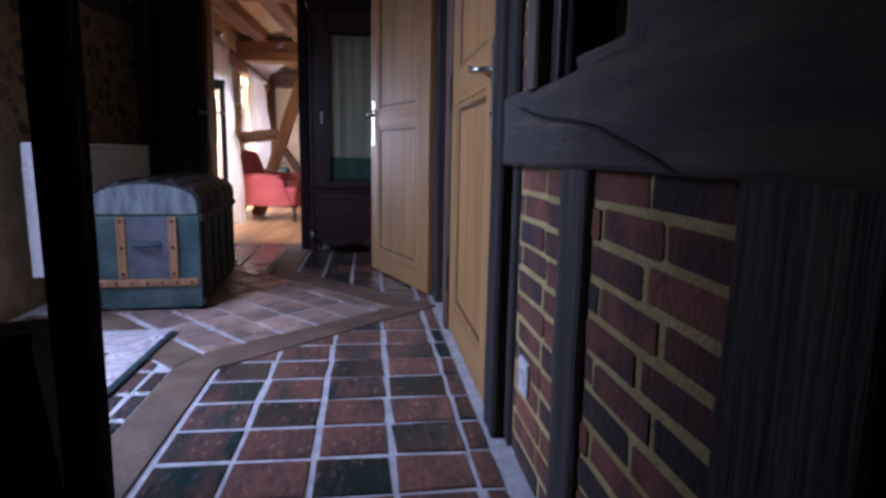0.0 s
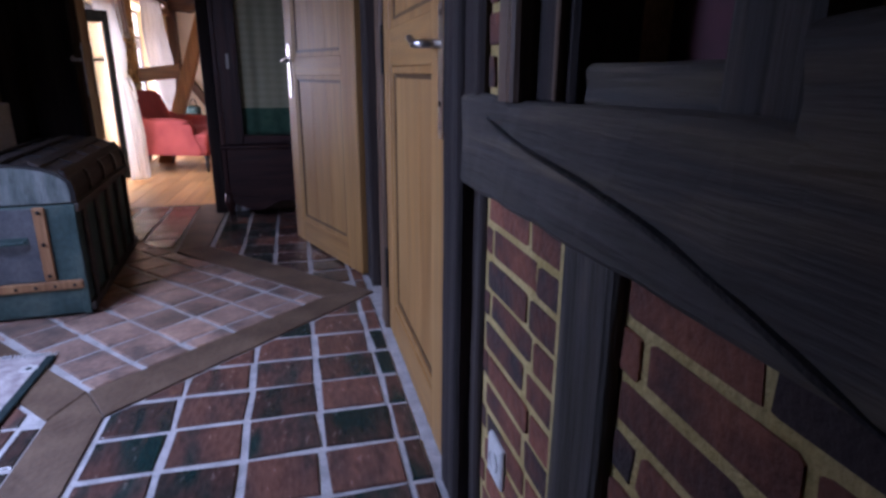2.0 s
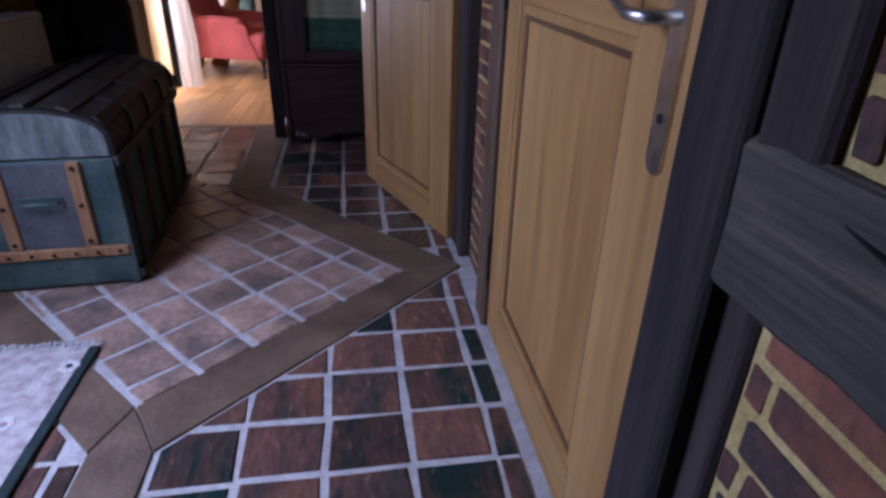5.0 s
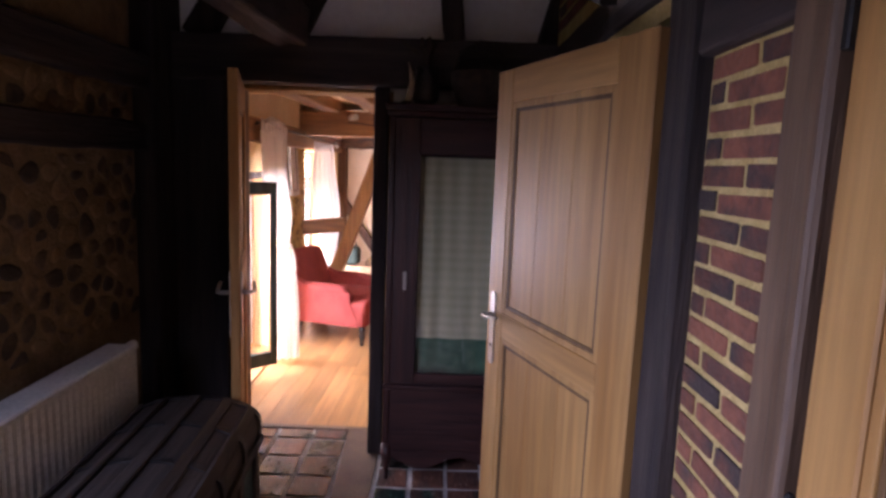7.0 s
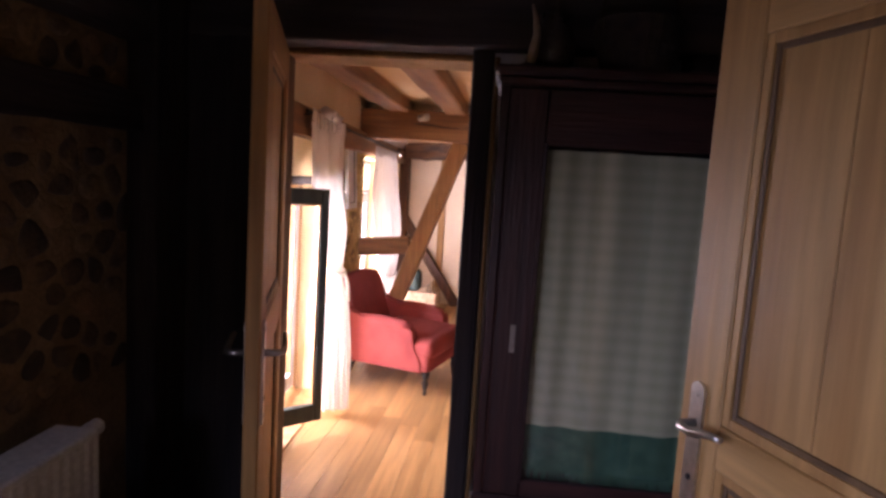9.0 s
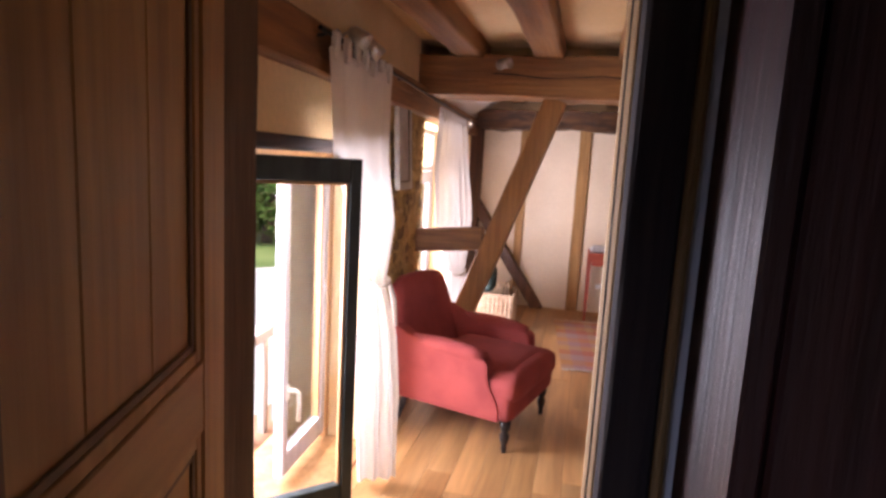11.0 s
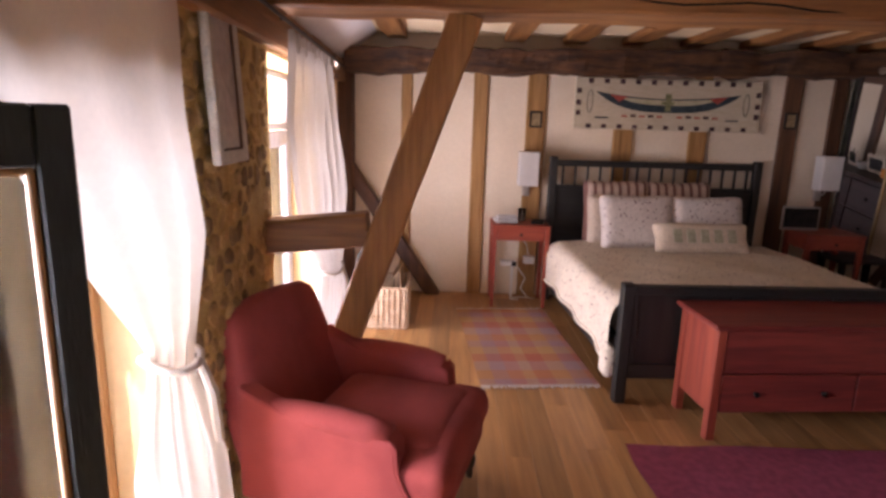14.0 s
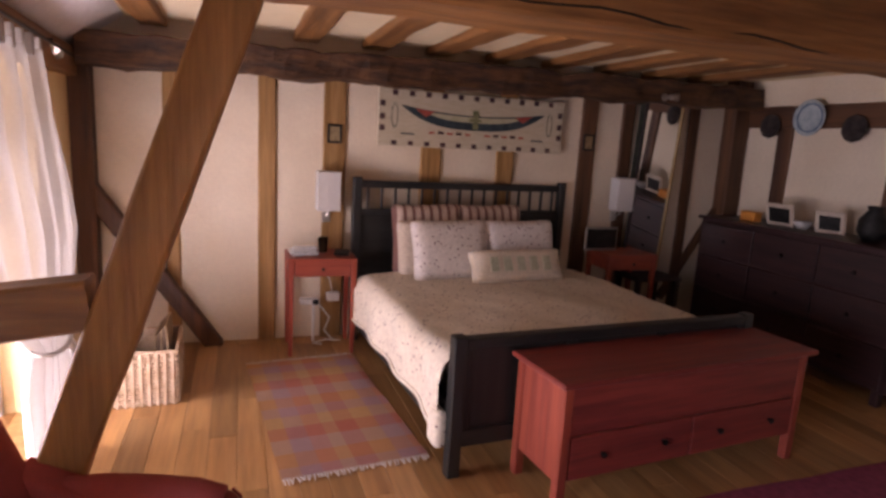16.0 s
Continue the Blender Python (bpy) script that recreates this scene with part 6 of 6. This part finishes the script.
bmesh.ops.solidify(bm, geom=bm.faces[:], thickness=0.006)
part("cloth", bm, surf("dark_scarf", (0.03, 0.035, 0.03), (0.07, 0.07, 0.05), 14, 0.9, 0.3), cl, "", True)
part("hook", tube([(0, 0.09, 0.36), (0, -0.02, 0.36), (0, -0.03, 0.33)], 0.005, 6), M["iron"], cl)

dp = thing("wall_plate", "blue and white glazed plate hung on the rail", "plate", pose(RIGHT - 0.05, 9.78, 1.80, 0, -90, 0))
part("dish", lathe([(0.05, 0.0), (0.10, 0.012), (0.135, 0.03), (0.137, 0.026), (0.10, 0.004), (0.05, -0.008)], 28), surf("blue_glaze", (0.30, 0.38, 0.42), (0.46, 0.52, 0.54), 18, 0.25, 0.05), dp, "", True)
part("ring", moved(tube([(0.105 * math.cos(t), 0.105 * math.sin(t), 0.018) for t in [2 * math.pi * k / 28 for k in range(29)]], 0.006, 5), Matrix.Identity(4)), surf("blue_print", (0.05, 0.10, 0.18), (0.10, 0.16, 0.26), 20, 0.3, 0.0), dp, "blue ring", True)
for nm, y, z in (("carved_mask", 10.14, 1.74), ("carved_mask", 9.42, 1.72)):
    mk = thing(nm, "small dark carved wooden ornament on the rail", "ornament", pose(RIGHT - 0.04, y, z, 0, -90, 0), "dark ornaments")
    part("body", lathe([(0.02, 0), (0.09, 0.005), (0.10, 0.02), (0.06, 0.05), (0.02, 0.055)], 10), M["dark_z"], mk)


def dresser():
    d = thing("dresser", "long dark wooden dresser against the side wall", "dresser", pose(3.62, 8.6, 0))
    W, L, H = 0.48, 1.66, 0.98
    mah = wood("dark_mahogany", (0.018, 0.007, 0.008), (0.042, 0.016, 0.016), "y", 3, 0.35, 0.1)
    part("carcass", box(0.02, W, 0, L, 0.10, H - 0.025, 0.004), mah, d)
    part("top", box(-0.01, W + 0.005, -0.02, L + 0.02, H - 0.024, H, 0.005), mah, d)
    for y in (0.04, L - 0.08):
        for x in (0.04, W - 0.08):
            part("foot", box(x, x + 0.05, y, y + 0.05, 0, 0.10, 0.004), mah, d)
    for i in range(3):
        for j in range(3):
            dr = part("drawer", box(0.003, 0.019, 0.02 + j * (L - 0.04) / 3 + 0.006, 0.02 + (j + 1) * (L - 0.04) / 3 - 0.006, 0.12 + i * 0.275, 0.12 + (i + 1) * 0.275 - 0.012, 0.004), mah, d)
            part("knob", moved(lathe([(0.006, 0), (0.016, 0.015), (0.012, 0.025)], 12, "x"), pose(0.003, 0.02 + (j + 0.5) * (L - 0.04) / 3, 0.25 + i * 0.275, 0, 0, 180)), M["iron"], dr)
    return d


dresser()


def photo(x, y, rz, w, h, lab):
    f = thing("photo_frame", lab, "photo frame", pose(x, y, 0.981, 0, -12, rz), "photo frames on the dresser")
    part("frame", box(-0.012, 0.0, -w / 2, w / 2, 0, h, 0.003), plain_m, f)
    part("picture", box(-0.016, -0.0125, -w / 2 + 0.03, w / 2 - 0.03, 0.03, h - 0.03, 0), M["iron"], f, "dark photograph")


photo(3.85, 9.68, 0, 0.24, 0.17, "pale framed photograph standing on the dresser")
photo(3.88, 9.30, 12, 0.20, 0.16, "pale tilted framed photograph on the dresser")
ob_ = thing("orange_box", "small bright orange box on the dresser", "box", pose(3.80, 9.92, 0.981))
part("body", box(-0.04, 0.04, -0.07, 0.07, 0, 0.06, 0.004), surf("orange_card", (0.60, 0.22, 0.03), (0.68, 0.28, 0.05), 8, 0.6, 0.05), ob_)
part("lid", box(-0.042, 0.042, -0.072, 0.072, 0.0605, 0.075, 0.004), bpy.data.materials["orange_card"], ob_)
vs = thing("dark_vase", "dark round vase on the dresser", "vase", pose(3.86, 9.0, 0.981))
part("body", lathe([(0.05, 0), (0.09, 0.06), (0.085, 0.14), (0.04, 0.20), (0.05, 0.23)], 20), M["iron"], vs, "", True)
vs2 = thing("bowl", "small grey bowl on the dresser", "bowl", pose(3.84, 9.49, 0.981))
part("body", lathe([(0.03, 0), (0.06, 0.04), (0.065, 0.06), (0.058, 0.06), (0.03, 0.012)], 20), grey, vs2, "", True)


def wicker_hamper():
    h = thing("wicker_basket", "pale wicker basket filled with papers on the planks", "basket", pose(-0.56, 9.76, 0, 0, 0, 2))
    wk = surf("pale_wicker", (0.42, 0.29, 0.18), (0.58, 0.43, 0.30), 24, 0.7, 0.6, fine=5)
    W, D, H = 0.19, 0.21, 0.29
    part("base", box(-W, W, -D, D, 0, 0.012, 0.003), wk, h)
    for q in (box(-W + 0.001, W - 0.001, -D + 0.002, -D + 0.009, 0.0125, H, 0.001), box(-W + 0.001, W - 0.001, D - 0.009, D - 0.002, 0.0125, H, 0.001), box(-W + 0.002, -W + 0.009, -D + 0.01, D - 0.01, 0.0125, H, 0.001), box(W - 0.009, W - 0.002, -D + 0.01, D - 0.01, 0.0125, H, 0.001)):
        part("woven_side", q, wk, h)
    for k in range(9):
        z = 0.03 + 0.028 * k
        part("weave_strand", tube([(-W, -D - 0.002, z), (W, -D - 0.002, z), (W + 0.002, D, z), (-W, D, z), (-W - 0.002, -D, z)], 0.0145, 5), wk, h)
    for k in range(10):
        x = -W + 0.017 + 2 * (W - 0.017) * k / 9
        for y in (-D, D):
            part("stake", tube([(x, y, 0.0), (x, y * 1.02, H / 2), (x, y, H)], 0.013, 6), wk, h)
    for k in range(12):
        y = -D + 0.03 + 2 * (D - 0.03) * k / 11
        for x in (-W, W):
            part("stake", tube([(x, y, 0.0), (x * 1.02, y, H / 2), (x, y, H)], 0.013, 6), wk, h)
    for z in (0.02, H / 2, H):
        part("band", tube([(-W, -D, z), (W, -D, z), (W, D, z), (-W, D, z), (-W, -D, z)], 0.014, 6), wk, h)
    return h


wicker_hamper()
tan_card = surf("tan_card", (0.30, 0.20, 0.11), (0.42, 0.30, 0.18), 8, 0.7, 0.1)
for k in range(5):
    mg = thing("magazine", "tan and brown magazine standing in the basket", "magazine", pose(-0.52 + 0.03 * k, 9.80, 0.0135, 0, 8 - 3 * k, 0), "magazines in the basket")
    part("page_block", box(-0.006, 0.006, -0.13, 0.13, 0, 0.34 + 0.012 * k, 0.002), M["brown_z"] if k % 2 else tan_card, mg)
bag = thing("dark_bag", "dark green cloth bag slumped on the basket", "bag", pose(-0.63, 9.66, 0.306))
part("body", cushion(-0.09, 0.09, -0.10, 0.10, 0, 0.24, 0.06, 0), surf("dark_green_cloth", (0.008, 0.022, 0.020), (0.02, 0.04, 0.036), 12, 0.85, 0.4), bag, "", True)
part("strap", tube([(-0.05, 0, 0.22), (-0.02, 0, 0.31), (0.02, 0, 0.32), (0.05, 0, 0.22)], 0.008, 6), bpy.data.materials["dark_green_cloth"], bag)


# ---- the bedroom set into the house ----
shell = [bpy.data.objects[k] for k in ("floor_bedroom", "wall_window", "wall_back", "wall_far_side", "ceiling_bedroom", "ceiling_bedroom_far", "wall_pier_facing", "ceiling_cove")]
for ob in shell + [o for o in bpy.data.objects if o not in in_hall and not o.parent]:
    ob.matrix_basis = BEDROOM @ ob.matrix_basis


# ---- pieces of the setting: tiles, bricks, stones, planks ----
def clip(poly, a, b, c):
    """Keeps the side of a polygon where a x + b y + c >= 0."""
    out = []
    for i, p in enumerate(poly):
        q = poly[(i + 1) % len(poly)]
        dp, dq = a * p[0] + b * p[1] + c, a * q[0] + b * q[1] + c
        if dp >= 0:
            out.append(p)
        if dp * dq < 0:
            t = dp / (dp - dq)
            out.append((p[0] + t * (q[0] - p[0]), p[1] + t * (q[1] - p[1])))
    return out


def line(p, q):
    """Half-plane on the left of p to q."""
    dx, dy = q[0] - p[0], q[1] - p[1]
    n = math.hypot(dx, dy)
    return (-dy / n, dx / n, (dy * p[0] - dx * p[1]) / n)


def area(poly):
    return 0.5 * abs(sum(poly[i][0] * poly[(i + 1) % len(poly)][1] - poly[(i + 1) % len(poly)][0] * poly[i][1] for i in range(len(poly))))


def slab(poly, z0, z1, bev=0.006):
    bm = bmesh.new()
    cx, cy = sum(p[0] for p in poly) / len(poly), sum(p[1] for p in poly) / len(poly)
    lo = [bm.verts.new((x - cx, y - cy, z0)) for x, y in poly]
    mi = [bm.verts.new((x - cx, y - cy, z1 - 0.004)) for x, y in poly]
    hi = []
    for x, y in poly:
        d = math.hypot(x - cx, y - cy) + 1e-6
        k = max(0.5, 1 - bev / d)
        hi.append(bm.verts.new(((x - cx) * k, (y - cy) * k, z1)))
    n = len(poly)
    for i in range(n):
        j = (i + 1) % n
        bm.faces.new((lo[i], lo[j], mi[j], mi[i]))
        bm.faces.new((mi[i], mi[j], hi[j], hi[i]))
    bm.faces.new(hi)
    return bm, (cx, cy)


TIN, TOUT = (0.822, 3.543), (1.050, 3.563)
KIN, KOUT = (0.050, 2.873), (0.138, 2.708)
FIN, FOUT = (0.05, 4.44), (0.212, 4.52)
floor_hall = bpy.data.objects["floor_hall"]
rt = random.Random(11)


def tiles(origin, angle, pitch_u, pitch_v, lo, hi, planes, mat, gap=0.0095, jit=0.006):
    c, s = math.cos(angle), math.sin(angle)
    for i in range(lo[0], hi[0]):
        for j in range(lo[1], hi[1]):
            q = []
            for u, v in ((i, j), (i + 1, j), (i + 1, j + 1), (i, j + 1)):
                uu = u * pitch_u + (gap if u == i else -gap) + rt.uniform(-jit, jit)
                vv = v * pitch_v + (gap if v == j else -gap) + rt.uniform(-jit, jit)
                q.append((origin[0] + c * uu - s * vv, origin[1] + s * uu + c * vv))
            for pl in planes:
                q = clip(q, pl[0], pl[1], pl[2] - gap)
                if len(q) < 3:
                    break
            if len(q) < 3 or area(q) < 0.0012:
                continue
            bm, (cx, cy) = slab(q, -0.006, 0.0 + rt.uniform(-0.0015, 0.0015))
            o = obj("tile", bm, mat, floor_hall)
            o.matrix_basis = Matrix.Translation((cx, cy, 0))


EDGE = [(1, 0, 0.93), (-1, 0, 1.036), (0, 1, -0.35), (0, -1, 5.69)]
# near the doors, outside the timber diamond
tiles((0.346, 2.585), 0, 0.2075, 0.187, (-2, -12), (4, 6), EDGE + [tuple(-v for v in line(KOUT, TOUT)), (1, 0, -0.145)], M["tile"])
# beyond the diamond, before the cabinet
tiles((0.406, 4.12), 0, 0.187, 0.19, (-1, -4), (4, 9), EDGE + [tuple(-v for v in line(TOUT, FOUT)), (1, 0, -0.232)], M["tile"])
# left of the straight timbers
tiles((-0.08, 2.70), 0, 0.2105, 0.2025, (-5, -12), (1, 4), EDGE + [(-1, 0, -0.015), tuple(-v for v in line((-0.72, 3.50), (-0.015, 2.71)))], M["tile"])
tiles((0.02, 4.55), 0, 0.2105, 0.2025, (-5, 0), (1, 6), EDGE + [(-1, 0, 0.02)], M["tile"])
# inside the diamond
ang = math.atan2(TIN[1] - KIN[1], TIN[0] - KIN[0])
tiles((KIN[0] + 0.09 * math.sin(ang) + 0.011 * math.cos(ang), KIN[1] - 0.09 * math.cos(ang) + 0.011 * math.sin(ang)), ang, 0.181, 0.184, (-4, 0), (6, 10), EDGE + [line(KIN, TIN), line(TIN, FIN), line((-0.62, 3.605), (0.05, 2.873))], M["tile_red"])


def floor_timber(name, poly):
    bm, (cx, cy) = slab(poly, -0.006, 0.002, 0.004)
    o = tagged(obj(name, bm, M["floor_beam"]), "worn oak timber laid flush between the tiles", "timber", "", "structure")
    o.matrix_basis = Matrix.Translation((cx, cy, 0))


floor_timber("floor_timber_near", [KIN, KOUT, TOUT, TIN])
floor_timber("floor_timber_far", [(0.825, 3.548), (1.050, 3.568), FOUT, FIN])
floor_timber("floor_timber_straight", [(-0.012, 0.4), (0.128, 0.4), (0.136, 2.706), (0.048, 2.870), (-0.015, 2.715)])
floor_timber("floor_timber_left", [(0.045, 2.873), (-0.017, 2.72), (-0.72, 3.50), (-0.62, 3.605)])
floor_timber("floor_timber_door", [(0.052, 4.446), (0.212, 4.526), (0.222, 5.69), (0.01, 5.69)])
struct("threshold", box(-0.55, 0.16, 5.692, 5.735, -0.02, 0.003, 0.003), M["floor_beam"], "worn oak threshold strip", "threshold")


def rough_brick(l, h, d, seed):
    bm = bmesh.new()
    r = random.Random(seed)
    bmesh.ops.create_cube(bm, size=1)
    bmesh.ops.bevel(bm, geom=bm.edges[:], offset=0.05, segments=1, affect="EDGES")
    for v in bm.verts:
        v.co = Vector((v.co.x * d, v.co.y * l + r.uniform(-0.003, 0.003), v.co.z * h + r.uniform(-0.002, 0.002)))
    me = bpy.data.meshes.new("brick")
    bm.to_mesh(me)
    bm.free()
    me.materials.append(M["brick"])
    return me


def bricks(y0, y1, z0, z1, x=1.1095, course=0.0655, blen=0.215, first=(0.0, 0.1), parent=None):
    """Courses down from z1; first: where the bond of even and odd courses begins before y0."""
    rb = random.Random(int(y0 * 100))
    k = 0
    z = z1 - course
    while z > z0 - course * 0.5:
        y = y0 - first[k % 2] - rb.uniform(0, 0.012)
        while y < y1:
            a, b = max(y, y0), min(y + blen, y1)
            if b - a > 0.03:
                me = rough_brick(b - a - rb.uniform(0.012, 0.019), course - rb.uniform(0.013, 0.018), 0.02, rb.random())
                o = new("brick", me)
                o.parent = parent
                o.matrix_basis = Matrix.Translation((x + rb.uniform(-0.002, 0.002), (a + b) / 2, z + course / 2 + rb.uniform(-0.002, 0.002))) @ pose(0, 0, 0, rb.uniform(-0.7, 0.7), 0, 0)
            y += blen
        z -= course
        k += 1


bricks(0.95, 1.305, 1.05, 1.99, parent=wall_right)
bricks(1.112, 1.525, 0.0, 0.785, x=1.095, first=(0.002, 0.061), parent=wall_right)
bricks(1.655, 2.045, 0.0, 0.772, x=1.102, first=(0.05, 0.075), parent=wall_right)
bricks(1.882, 1.995, 0.945, 2.0, x=1.083, first=(0.03, 0.14), parent=wall_right)
bricks(3.275, 3.65, 0.0, 1.87, course=0.0575, blen=0.22, first=(0.03, 0.14), parent=wall_right)
bricks(4.30, 5.35, 2.27, 2.66, x=1.0745, parent=wall_right)


def stones(parent, x, y0, y1, z0, z1, size, seed, mat):
    """Irregular rubble: cells round scattered points, drawn in from one another, rounded and slightly proud."""
    r = random.Random(seed)
    seeds = []
    nz, ny = int((z1 - z0) / (size * 0.8)) + 2, int((y1 - y0) / (size * 1.15)) + 2
    for j in range(-1, nz):
        for i in range(-1, ny):
            seeds.append((y0 + (i + 0.5 * (j % 2) + r.uniform(0.0, 0.75)) * size * 1.15, z0 + (j + r.uniform(0.05, 0.75)) * size * 0.8))
    for p in seeds:
        if not (y0 < p[0] < y1 and z0 < p[1] < z1) or r.random() < 0.10:
            continue
        q = [(y0, z0), (y1, z0), (y1, z1), (y0, z1)]
        inset = r.uniform(0.006, 0.018) * size / 0.1
        for o in seeds:
            dx, dy = p[0] - o[0], p[1] - o[1]
            d = math.hypot(dx, dy)
            if 1e-6 < d < 4 * size:
                mx, my = (p[0] + o[0]) / 2, (p[1] + o[1]) / 2
                q = clip(q, dx / d, dy / d, -(dx * mx + dy * my) / d - inset)
                if len(q) < 3:
                    break
        if len(q) < 3 or area(q) < 0.0012:
            continue
        for k in range(2):
            q = [c for a, b in zip(q, q[1:] + q[:1]) for c in ((a[0] * 0.75 + b[0] * 0.25, a[1] * 0.75 + b[1] * 0.25), (a[0] * 0.25 + b[0] * 0.75, a[1] * 0.25 + b[1] * 0.75))]
        q = q[::2]
        cy, cz = sum(c[0] for c in q) / len(q), sum(c[1] for c in q) / len(q)
        h = r.uniform(0.005, 0.013)
        bm = bmesh.new()
        rings = []
        for k, hh in ((1.0, -0.006), (0.96, h * 0.55), (0.78, h), (0.4, h * 1.1)):
            rings.append([bm.verts.new((hh + 0.004 * noise.noise(Vector((b[0] * 25, b[1] * 25, k))), (b[0] - cy) * k, (b[1] - cz) * k)) for b in q])
        n = len(q)
        for a, b in zip(rings, rings[1:]):
            for i in range(n):
                bm.faces.new((a[i], a[(i + 1) % n], b[(i + 1) % n], b[i]))
        bm.faces.new(rings[-1])
        o = obj("stone", bm, mat, parent, "", True)
        o.matrix_basis = Matrix.Translation((x, cy, cz))


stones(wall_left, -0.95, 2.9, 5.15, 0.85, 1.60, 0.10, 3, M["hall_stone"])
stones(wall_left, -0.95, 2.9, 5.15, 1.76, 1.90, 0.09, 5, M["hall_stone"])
stones(wp, 0.006, 1.42, 2.40, 0.05, 1.70, 0.080, 7, M["stone"])

floor_bed = bpy.data.objects["floor_bedroom"]
PL = []
for L in (0.9, 1.2, 1.5, 0.6):
    bm = box(-0.0625, 0.0625, -L / 2, L / 2, -0.006, 0.0, 0.0012)
    me = bpy.data.meshes.new("plank")
    bm.to_mesh(me)
    bm.free()
    me.materials.append(M["plank"])
    PL.append((L, me))
rp = random.Random(8)
x = -1.2
while x < RIGHT:
    y = 5.655 - rp.uniform(0, 0.5)
    lo = 5.655
    while y < BACK:
        L, me = rp.choice(PL[:3])
        a, b = max(y, lo), min(y + L, BACK)
        if b - a > 0.05:
            o = new("plank", me)
            o.parent = floor_bed
            o.matrix_basis = Matrix.LocRotScale((x + 0.063, (a + b) / 2, rp.uniform(-0.0006, 0.0)), None, (1, (b - a - 0.0015) / L, 1))
        y += L
    x += 0.1268
